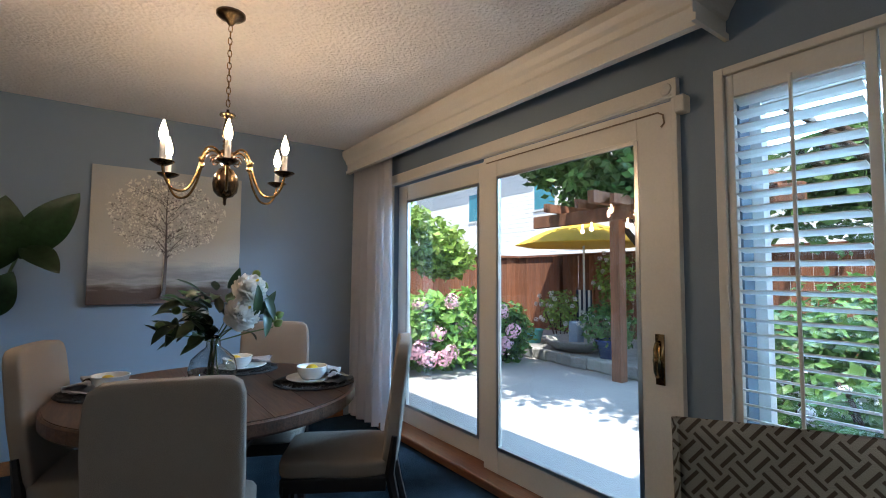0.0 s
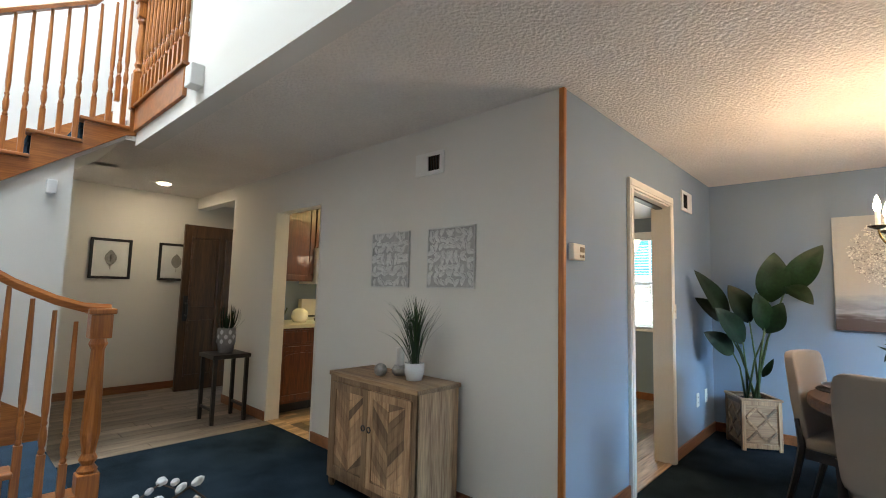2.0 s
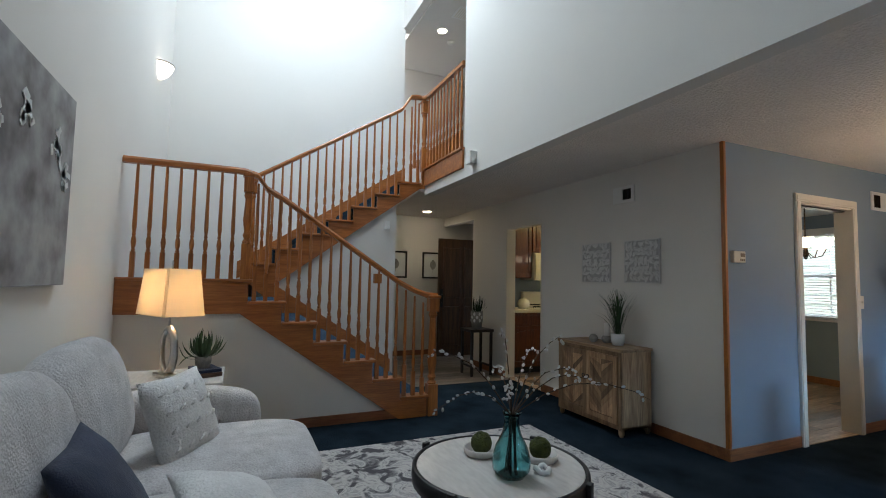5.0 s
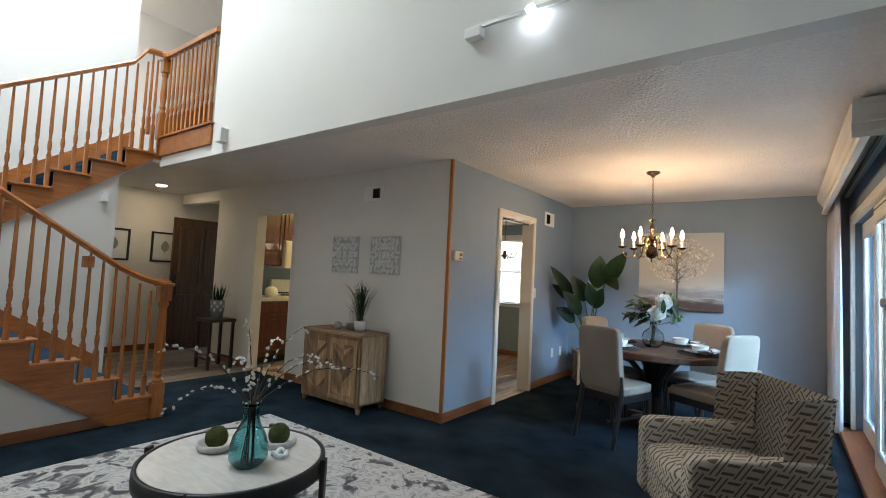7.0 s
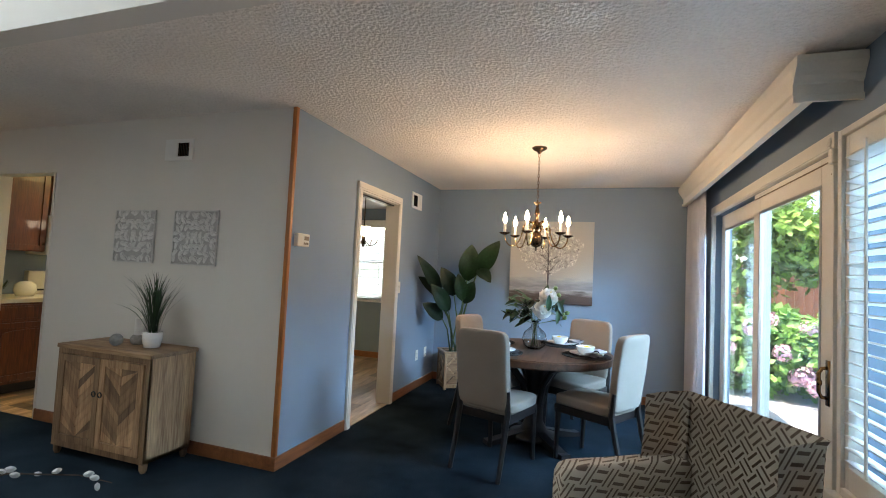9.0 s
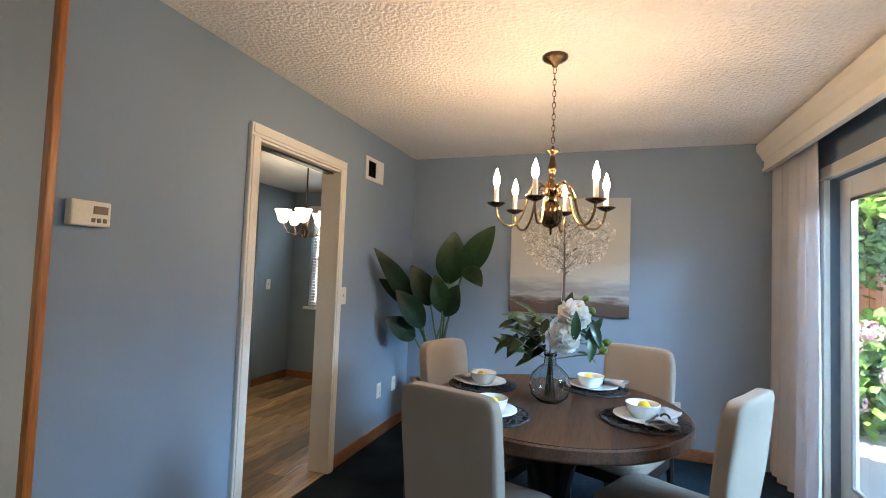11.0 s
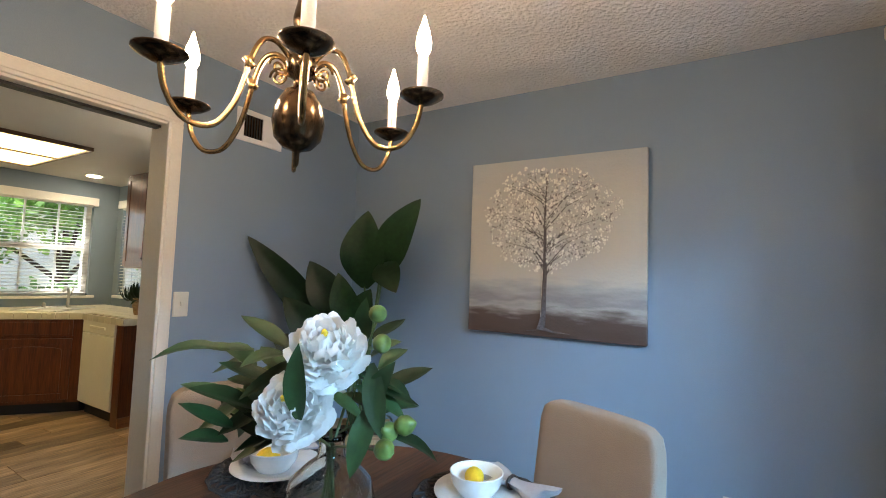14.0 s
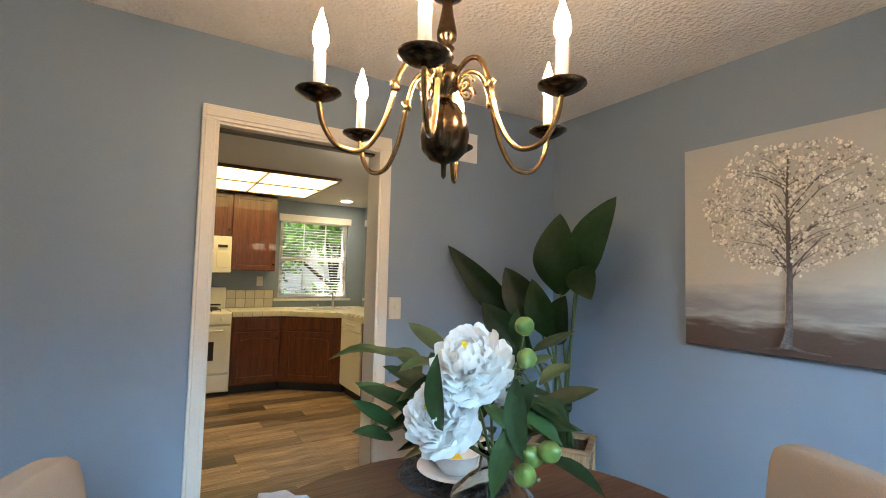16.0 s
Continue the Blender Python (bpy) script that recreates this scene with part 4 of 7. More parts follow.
for b0, tp in (((0.02, 0.0, 0.24), (0.25, -0.10, 0.31)), ((0.0, 0.0, 0.24), (-0.21, -0.09, 0.30)), ((0.02, 0.02, 0.24), (0.165, -0.06, 0.51))):
    v0, v1 = Vector(b0), Vector(tp)
    part("twig", tube([v0, v0.lerp(v1, 0.5) + Vector((0, 0, 0.03)), v1], 0.0025, 5), M["stem"], bq)

# ---- chandelier ----
CX, CY = 0.531, 2.227
ch = thing("chandelier", "antique brass chandelier with six lit candle bulbs", "chandelier", pose(CX, CY, 0))
part("canopy", lathe([(0.0, 2.44), (0.062, 2.44), (0.062, 2.43), (0.05, 2.42), (0.02, 2.405), (0.012, 2.39), (0, 2.388)], 24), M["bronzedark"], ch, "dark round ceiling canopy", True)
z = 2.385
k = 0
while z > 2.02:
    pts = [(0.008 * math.cos(a / 4 * math.pi), 0, z - 0.014 + 0.018 * math.sin(a / 4 * math.pi)) for a in range(8)]
    ob = part("chain_link", tube(pts, 0.0023, 5, None, True), M["bronze"], ch)
    ob.matrix_basis = pose(0, 0, 0, 0, 0, 90 * (k % 2))
    z -= 0.0285
    k += 1
part("column", lathe([(0.0, 2.0), (0.006, 2.0), (0.008, 1.985), (0.033, 1.978), (0.034, 1.972), (0.014, 1.962), (0.011, 1.95), (0.014, 1.93), (0.022, 1.89), (0.021, 1.875), (0.011, 1.865), (0.018, 1.855), (0.012, 1.845), (0.017, 1.835), (0.011, 1.82), (0.03, 1.81), (0.034, 1.79), (0.03, 1.765), (0.014, 1.755), (0.016, 1.735), (0.03, 1.73), (0.048, 1.70), (0.054, 1.665), (0.048, 1.63), (0.03, 1.61), (0.012, 1.604), (0.006, 1.60), (0.005, 1.575), (0.0, 1.568)], 24), M["bronzedark"], ch, "dark turned column with ball", True)
R = 0.265
arm_bm = tube(smooth([(0.02, 0, 1.785), (0.055, 0, 1.815), (0.085, 0, 1.81), (0.105, 0, 1.775), (0.118, 0, 1.725), (0.138, 0, 1.662), (0.174, 0, 1.612), (0.222, 0, 1.610), (0.254, 0, 1.650), (R, 0, 1.700)]), 0.0055, 8)
arm0 = part("arm", arm_bm, M["bronze"], ch, "curved antique brass arm", True)
parts0 = [arm0]
bm = lathe([(0.006, -0.012), (0.012, -0.008), (0.008, 0), (0.012, 0.008), (0.006, 0.012)], 10, None, pose(0.112, 0, 1.752, 0, 15, 0))
parts0.append(part("knuckle", bm, M["bronze"], arm0, "", True))
bm = tube([(0.03 + 0.022 * (1 - a / 26) * math.cos(a * 0.5) + 0.02, 0, 1.765 + 0.022 * (1 - a / 26) * math.sin(a * 0.5)) for a in range(24)], 0.003, 5)
parts0.append(part("scroll", bm, M["bronze"], arm0, "", True))
parts0.append(part("drip_pan", lathe([(0.0, 1.694), (0.012, 1.694), (0.03, 1.702), (0.044, 1.711), (0.044, 1.714), (0.02, 1.709), (0.0, 1.708)], 20, None, pose(R, 0, 0)), M["bronzedark"], arm0, "dark round drip pan", True))
parts0.append(part("candle_sleeve", lathe([(0.0115, 1.708), (0.0115, 1.791), (0.009, 1.794), (0, 1.794)], 12, None, pose(R, 0, 0)), M["petal"], arm0, "ivory candle sleeve", True))
parts0.append(part("candle_bulb", lathe([(0.0, 1.794), (0.008, 1.796), (0.0145, 1.809), (0.0155, 1.823), (0.0115, 1.844), (0.0055, 1.862), (0.0025, 1.874), (0, 1.880)], 14, None, pose(R, 0, 0)), M["bulb"], arm0, "glowing flame-shaped bulb", True))
A0 = 20.9
for k in range(1, 6):
    a2 = shared("arm", arm0.data, ch, pose(0, 0, 0, 0, 0, A0 + 60 * k))
    a2["label"] = "curved antique brass arm"
    for q in parts0[1:]:
        o = shared(q.name.split(".")[0], q.data, a2)
arm0.matrix_basis = pose(0, 0, 0, 0, 0, A0)

# ---- tree painting ----
pt = thing("tree_painting", "square canvas painting of a white blossoming tree", "painting")
cm = mat("painted_canvas", (0.42, 0.41, 0.38), 0.7, vary=0.1, scale=6, grain=70, bump=0.25)
nt, b = nodes_of(cm)
tc = nt.nodes.new("ShaderNodeTexCoord")
sep = nt.nodes.new("ShaderNodeSeparateXYZ")
nt.links.new(tc.outputs["Object"], sep.inputs[0])
nz = nt.nodes.new("ShaderNodeTexNoise")
nz.inputs["Scale"].default_value, nz.inputs["Detail"].default_value = 9, 5
sq = nt.nodes.new("ShaderNodeMapping")
sq.inputs["Scale"].default_value = (0.6, 1, 3.0)
nt.links.new(tc.outputs["Object"], sq.inputs[0])
nt.links.new(sq.outputs[0], nz.inputs[0])
ma = nt.nodes.new("ShaderNodeMath")
ma.operation = "MULTIPLY_ADD"
ma.inputs[1].default_value = 0.16
nt.links.new(nz.outputs[0], ma.inputs[0])
nt.links.new(sep.outputs[2], ma.inputs[2])
rp = nt.nodes.new("ShaderNodeValToRGB")
mr = nt.nodes.new("ShaderNodeMapRange")
mr.inputs["From Min"].default_value, mr.inputs["From Max"].default_value = 1.135, 2.12
nt.links.new(ma.outputs[0], mr.inputs[0])
nt.links.new(mr.outputs[0], rp.inputs[0])
el = rp.color_ramp.elements
el[0].position, el[0].color = 0.0, (0.075, 0.045, 0.035, 1)
el[1].position, el[1].color = 1.0, (0.42, 0.43, 0.42, 1)
for pos, c in ((0.10, (0.085, 0.058, 0.046, 1)), (0.13, (0.20, 0.175, 0.155, 1)), (0.16, (0.36, 0.35, 0.33, 1)), (0.20, (0.25, 0.245, 0.24, 1)), (0.27, (0.38, 0.375, 0.36, 1)), (0.32, (0.50, 0.475, 0.41, 1)), (0.7, (0.50, 0.48, 0.41, 1))):
    e = el.new(pos)
    e.color = c
nt.links.new(rp.outputs[0], b.inputs["Base Color"])
part("canvas", B((0.0, 0.972, 4.012, 4.048, 1.055, 2.033), bevel=0.003), cm, pt)
PX, PY = 0.46, 4.010
wm = mat("white_impasto", (0.78, 0.70, 0.61), 0.6, vary=0.4, scale=30, grain=120, bump=0.5)
dm = mat("grey_brown_paint", (0.10, 0.08, 0.075), 0.7, vary=0.4, scale=20, grain=90, bump=0.5)


def stroke(pts, r, bm):
    return tube([(x, PY + 0.001, z) for x, z in pts], r, 6, bm, False, 0.3)


bm = stroke([(PX - 0.01, 1.09), (PX, 1.16), (PX + 0.004, 1.4), (PX - 0.004, 1.75), (PX + 0.004, 1.95)], [0.034, 0.021, 0.016, 0.007, 0.003], bmesh.new())
stroke([(PX, 1.10), (PX + 0.05, 1.085), (PX + 0.14, 1.08)], [0.012, 0.008, 0.002], bm)
stroke([(PX, 1.10), (PX - 0.06, 1.085), (PX - 0.1, 1.08)], [0.012, 0.008, 0.002], bm)
rnd = random.Random(21)
for k in range(46):
    s = rnd.choice((-1, 1))
    z0 = rnd.uniform(1.36, 1.82)
    dx, dz = s * rnd.uniform(0.06, 0.31), rnd.uniform(0.04, 0.20)
    if ((dx / 0.36) ** 2 + ((z0 + dz - 1.70) / 0.29) ** 2) > 1:
        dx, dz = dx * 0.6, dz * 0.6
    stroke([(PX, z0), (PX + dx * 0.5, z0 + dz * 0.7), (PX + dx, z0 + dz)], [0.0032, 0.002, 0.001], bm)
part("tree_trunk", bm, dm, pt, "dark painted trunk and branches")
dabs = bmesh.new()
for k in range(1000):
    a, rr = rnd.uniform(0, 2 * math.pi), math.sqrt(rnd.random()) * 0.97
    x, z = PX + 0.36 * rr * math.cos(a), 1.695 + 0.285 * rr * math.sin(a)
    if noise.noise(Vector((x * 14, 3, z * 14))) < -0.35 + 0.5 * rnd.random() or z < 1.46 + 0.12 * rnd.random() and abs(x - PX) > 0.2:
        continue
    w, t = rnd.uniform(0.004, 0.011), rnd.uniform(0, math.pi)
    v = [dabs.verts.new((x + w * math.cos(t + j * math.pi / 2) * (1 if j % 2 else 0.55), PY + 0.0015, z + w * math.sin(t + j * math.pi / 2) * (1 if j % 2 else 0.55))) for j in range(4)]
    dabs.faces.new(v)
part("under_painting", dabs, mat("taupe_paint_dabs", (0.27, 0.245, 0.225), 0.7, vary=0.45, scale=28, grain=90, bump=0.4), pt, "taupe brush dabs in the crown")["kind"] = "stuff"
stroke_w = stroke([(PX - 0.018, 1.10), (PX - 0.014, 1.25), (PX - 0.01, 1.45)], [0.005, 0.004, 0.002], bmesh.new())
for k in range(1750):
    a, rr = rnd.uniform(0, 2 * math.pi), math.sqrt(rnd.random())
    rr = rr * (1 + 0.05 * math.sin(3 * a + 1) + 0.05 * math.sin(7 * a))
    x, z = PX + 0.37 * rr * math.cos(a), 1.70 + 0.29 * rr * math.sin(a)
    if z > 2.0 or noise.noise(Vector((x * 22, 0, z * 22))) < -0.5 + 0.5 * rnd.random():
        continue
    s = rnd.uniform(0.003, 0.008) * (1.9 if rnd.random() < 0.10 else 1)
    t = rnd.uniform(0, math.pi)
    v = [stroke_w.verts.new((x + s * math.cos(t + j * math.pi / 2.5) * (1 if j % 2 else 0.7), PY + 0.001 - (0.003 if j == 5 else 0), z + s * math.sin(t + j * math.pi / 2.5))) for j in range(5)]
    c = stroke_w.verts.new((x, PY - 0.004, z))
    for j in range(5):
        stroke_w.faces.new((v[j], v[(j + 1) % 5], c))
part("blossom", stroke_w, wm, pt, "thick white blossom dabs")["kind"] = "stuff"

# ---- plant in the corner ----
planter = thing("planter_box", "square pale wooden planter with lattice sides", "planter", pose(-0.59, 3.77, 0, 0, 0, 34))
part("box", B((-0.145, 0.145, -0.145, 0.145, 0.03, 0.40)), M["consolex"], planter)
for s in range(4):
    ob = part("side_panel", B((-0.16, -0.13, -0.162, -0.147, 0.0, 0.425), (0.13, 0.16, -0.162, -0.147, 0.0, 0.425), (-0.13, 0.13, -0.160, -0.147, 0.02, 0.06), (-0.13, 0.13, -0.160, -0.147, 0.385, 0.42), bevel=0.003), M["console"], planter)
    ob.matrix_basis = pose(0, 0, 0, 0, 0, 90 * s)
    for k in range(9):
        sg = 1 if k % 2 else -1
        cx, cz = -0.08 + 0.08 * (k % 3), 0.12 + 0.1 * (k // 3)
        o = part("lattice_bar", B((-0.055, 0.055, -0.156, -0.146, -0.009, 0.009)), M["console"], ob)
        o.matrix_basis = pose(cx, 0, cz, 0, 45 * sg, 0)
part("rim", B((-0.17, 0.17, -0.17, -0.135, 0.42, 0.44), (-0.17, 0.17, 0.135, 0.17, 0.42, 0.44), (-0.17, -0.135, -0.135, 0.135, 0.42, 0.44), (0.135, 0.17, -0.135, 0.135, 0.42, 0.44), bevel=0.004), M["consolex"], planter)
part("soil", B((-0.14, 0.14, -0.14, 0.14, 0.38, 0.405)), M["soil"], planter, "dark soil")
bird = thing("tropical_plant", "tall artificial plant with large dark paddle leaves", "plant", pose(0, 0, 0))
paddles = (((-0.22, 3.64, 1.36), (0.05, 3.58, 1.75), 0.21), ((-0.33, 3.62, 1.28), (-0.27, 3.55, 1.70), 0.25), ((-0.64, 3.62, 1.08), (-0.80, 3.20, 1.54), 0.16), ((-0.47, 3.60, 1.10), (-0.60, 3.46, 1.42), 0.20),
           ((-0.20, 3.60, 1.42), (-0.02, 3.50, 1.27), 0.15), ((-0.52, 3.58, 0.92), (-0.68, 3.36, 1.22), 0.19), ((-0.60, 3.60, 0.82), (-0.78, 3.38, 1.00), 0.18), ((-0.36, 3.62, 1.02), (-0.22, 3.54, 1.28), 0.18), ((-0.36, 3.58, 1.05), (-0.40, 3.48, 1.36), 0.16), ((-0.70, 3.66, 1.10), (-0.85, 3.40, 1.30), 0.14))
SHIFT = Vector((-0.083, -0.065, 0))
for b0, tp, w in paddles:
    b0, tp = Vector(b0) + SHIFT, Vector(tp) + SHIFT
    p0 = Vector((-0.59, 3.77, 0.40)) + Vector((rnd.uniform(-0.05, 0.05), rnd.uniform(-0.05, 0.05), 0))
    v = Vector(b0)
    st = part("leaf_stalk", tube([p0, p0.lerp(v, 0.45) + Vector((0, 0, 0.10)), v], [0.011, 0.008, 0.006], 7), M["stem"], bird, "", True)
    part("paddle_leaf", leaf_into(bmesh.new(), b0, tp, w, (0.35, -0.85, 0.4), 0.18, 16, 0.2, 4, 0.018), M["leaf"], st, "dark green paddle leaf")
    vv = v.lerp(Vector(tp), 0.95)
    part("midrib", tube([v, v.lerp(vv, 0.5) + Vector((0.35, -0.85, 0.4)).normalized() * 0.01, vv], [0.005, 0.004, 0.001], 5), M["stem"], st)
part("base_leaf", leaf_into(bmesh.new(), (-0.50, 3.72, 0.62), (-0.40, 3.62, 0.80), 0.06, (0.3, -0.9, 0.2), 0.1, 8), M["leaf"], bird)

# ---- wall fittings ----
def vent(name, m, label, w=0.29, h=0.20, flip=1):
    """A register facing -y at the origin, then placed by m."""
    t = thing(name, label, "vent", m)
    d0 = -w * 0.05 if flip > 0 else -w * 0.36
    d1 = d0 + w * 0.41
    part("frame", B((-w / 2, w / 2, -0.012, 0, 0, 0.028), (-w / 2, w / 2, -0.012, 0, h - 0.028, h), (-w / 2, d0, -0.012, 0, 0.028, h - 0.028), (d1, w / 2, -0.012, 0, 0.028, h - 0.028), bevel=0.002), M["trimw"], t)
    part("duct", B((d0, d1, -0.003, -0.001, 0.028, h - 0.028)), M["dark"], t, "dark duct opening")
    for k in range(7):
        part("slat", B((d0 + (k + 0.5) * w * 0.058, d0 + (k + 0.5) * w * 0.058 + 0.003, -0.011, -0.002, 0.03, h - 0.03)), M["bronzedark"], t)
    return t


vent("wall_vent", pose(-0.96, 3.228, 2.063, 0, 0, 90), "white metal wall vent with dark slats above the plant", 0.295, 0.18, -1)
vent("wall_vent", pose(-1.98, 0.98, 2.10), "white metal wall vent with dark slats on the white wall", 0.27, 0.16)


def plate(name, m, label, switch=True):
    t = thing(name, label, "switch" if switch else "outlet", m)
    part("cover", B((-0.037, 0.037, -0.007, 0, -0.06, 0.06), bevel=0.003), M["plastic"], t)
    if switch:
        part("toggle", B((-0.006, 0.006, -0.016, -0.006, -0.006, 0.014), bevel=0.002), M["plastic"], t)
    else:
        for z in (-0.022, 0.022):
            part("socket", B((-0.015, 0.015, -0.009, -0.006, z - 0.013, z + 0.013), bevel=0.003), M["plastic"], t)
            part("slot", B((-0.007, -0.005, -0.0095, -0.008, z - 0.004, z + 0.005), (0.005, 0.007, -0.0095, -0.008, z - 0.004, z + 0.005)), M["dark"], t)
    return t


plate("light_switch", pose(-0.96, 2.845, 1.18, 0, 0, 90), "ivory light switch plate beside the kitchen doorway")
plate("wall_outlet", pose(-0.96, 3.47, 0.38, 0, 0, 90), "ivory outlet plate low on the blue wall", False)
plate("wall_outlet", pose(-0.96, 3.75, 0.38, 0, 0, 90), "ivory outlet plate near the planter", False)
plate("wall_outlet", pose(1.32, 4.05, 0.37), "ivory outlet plate below the painting", False)
plate("wall_outlet", pose(2.12, 0.35, 0.30, 0, 0, -90), "ivory outlet plate under the shuttered window", False)
th = thing("thermostat", "ivory wall thermostat beside the oak corner strip", "thermostat", pose(-0.96, 1.10, 1.535, 0, 0, 90))
part("body", B((-0.068, 0.068, -0.035, 0, -0.045, 0.045), bevel=0.006), M["plastic"], th)
part("display", B((0.005, 0.055, -0.037, -0.034, 0.0, 0.028)), M["grout"], th, "grey display window")
for k in range(3):
    part("button", B((0.0 + k * 0.02, 0.012 + k * 0.02, -0.038, -0.034, -0.03, -0.015), bevel=0.001), M["grout"], th)

# ---- living room: rug, coffee table ----
rug = thing("area_rug", "cream and grey distressed pattern area rug on carpet", "rug")
rm = mat("distressed_rug", (0.50, 0.48, 0.46), 0.95, vary=0.1, scale=3, grain=260, bump=0.5, spec=0.1)
nt, b = nodes_of(rm)
tc = nt.nodes.new("ShaderNodeTexCoord")
n1 = nt.nodes.new("ShaderNodeTexNoise")
n1.inputs["Scale"].default_value, n1.inputs["Detail"].default_value, n1.inputs["Distortion"].default_value = 7.0, 5, 1.2
n2 = nt.nodes.new("ShaderNodeTexNoise")
n2.inputs["Scale"].default_value, n2.inputs["Detail"].default_value = 2.2, 3
ad = nt.nodes.new("ShaderNodeMath")
ad.operation = "MULTIPLY_ADD"
ad.inputs[1].default_value = 0.5
for n_ in (n1, n2):
    nt.links.new(tc.outputs["Object"], n_.inputs["Vector"])
nt.links.new(n2.outputs[0], ad.inputs[0])
nt.links.new(n1.outputs[0], ad.inputs[2])
rp = nt.nodes.new("ShaderNodeValToRGB")
el = rp.color_ramp.elements
el[0].position, el[0].color = 0.60, (0.085, 0.08, 0.085, 1)
el[1].position, el[1].color = 0.86, (0.50, 0.48, 0.46, 1)
for pos, c in ((0.66, (0.22, 0.21, 0.21, 1)), (0.70, (0.44, 0.42, 0.40, 1)), (0.76, (0.52, 0.50, 0.47, 1)), (0.81, (0.30, 0.29, 0.29, 1))):
    el.new(pos).color = c
nt.links.new(ad.outputs[0], rp.inputs[0])
nt.links.new(rp.outputs[0], b.inputs["Base Color"])
part("rug_surface", B((-2.22, 0.75, -2.45, 0.055, 0.001, 0.012), bevel=0.004), rm, rug)

KX, KY, KR = -0.52, -1.28, 0.41
ct = thing("coffee_table", "round coffee table with pale marble top and black frame", "coffee table", pose(KX, KY, 0.012))
part("marble_top", lathe([(0.0, 0.425), (KR - 0.022, 0.425), (KR - 0.02, 0.43), (KR - 0.02, 0.437), (KR - 0.024, 0.441), (0, 0.441)], 56), M["marble"], ct, "pale veined marble top")
part("rim", lathe([(KR - 0.02, 0.37), (KR, 0.372), (KR + 0.003, 0.40), (KR, 0.441), (KR - 0.004, 0.444), (KR - 0.018, 0.444), (KR - 0.018, 0.372)], 56), M["black"], ct, "black rim band", True)
for k in range(4):
    a = radians(90 * k + 33)
    part("leg", B((-0.02, 0.02, -0.012, 0.012, 0, 0.455), bevel=0.004), M["black"], ct).matrix_basis = pose((KR + 0.012) * math.cos(a), (KR + 0.012) * math.sin(a), 0, 0, 0, math.degrees(a) + 90)
part("lower_ring", tube([(0.39 * math.cos(a / 20 * math.pi), 0.39 * math.sin(a / 20 * math.pi), 0.10) for a in range(40)], 0.01, 6, None, True), M["black"], ct)
TZ = 0.012 + 0.441
tv = thing("glass_vase", "tall teal blue glass bottle vase on the coffee table", "vase", pose(-0.385, -1.30, TZ))
part("bottle", lathe([(0.0, 0.0), (0.06, 0.0), (0.083, 0.03), (0.086, 0.07), (0.07, 0.13), (0.042, 0.185), (0.034, 0.22), (0.034, 0.26), (0.042, 0.275), (0.039, 0.275), (0.031, 0.258), (0.031, 0.22), (0.039, 0.184), (0.067, 0.128), (0.082, 0.07), (0.079, 0.032), (0.057, 0.006), (0.0, 0.006)], 32), M["tealglass"], tv, "", True)
pw = thing("pussy_willow", "bare branches with white catkins in the teal vase", "branches", pose(-0.385, -1.30, TZ))
rnd = random.Random(5)
bark = mat("dark_brown_twig", (0.06, 0.035, 0.02), 0.8, vary=0.3, scale=20, grain=90)
cat_me = bpy.data.meshes.new("catkin")
bm = lathe([(0.0, -0.013), (0.006, -0.008), (0.0085, 0.0), (0.006, 0.009), (0.0, 0.014)], 7)
for f in bm.faces:
    f.smooth = True
bm.to_mesh(cat_me)
bm.free()
cat_me.materials.append(M["cotton"])
ends = ((-0.10, 0.42, 0.42), (-0.34, 0.10, 0.40), (-0.22, -0.28, 0.52), (0.12, 0.34, 0.42), (0.0, 0.26, 0.60), (-0.12, 0.02, 0.62), (0.16, -0.12, 0.40), (-0.10, -0.30, 0.30), (-0.30, 0.32, 0.50), (0.30, 0.42, 0.40))
for ex, ey, ez in ends:
    p0 = Vector((rnd.uniform(-.03, .03), rnd.uniform(-.03, .03), 0.01))
    p1 = Vector((ex * 0.03, ey * 0.03, 0.27))
    p3 = Vector((ex, ey, ez))
    p2 = p1.lerp(p3, 0.5) + Vector((0, 0, 0.08))
    pts = [p0, p1, p1.lerp(p2, 0.5) + Vector((0, 0, 0.02)), p2, p2.lerp(p3, 0.5) + Vector((rnd.uniform(-.02, .02), rnd.uniform(-.02, .02), 0.015)), p3, p3 + Vector((ex * 0.12, ey * 0.12, -0.03))]
    br = part("branch", tube(pts, [0.003, 0.003, 0.0028, 0.0024, 0.002, 0.0015, 0.001], 5), bark, pw)
    for k in range(13):
        u = 1.6 + 4.3 * (k + rnd.random() * 0.7) / 13.5
        i = min(int(u), 5)
        q = pts[i].lerp(pts[i + 1], u - i)
        d = (pts[i + 1] - pts[i]).normalized() + Vector((rnd.uniform(-.9, .9), rnd.uniform(-.9, .9), rnd.uniform(-.3, .7)))
        side = d.normalized() * 0.016
        s = rnd.uniform(0.6, 0.95)
        shared("catkin", cat_me, br, Matrix.Translation(q + side) @ d.to_track_quat("Z", "Y").to_matrix().to_4x4() @ Matrix.Diagonal((s, s, s, 1)))
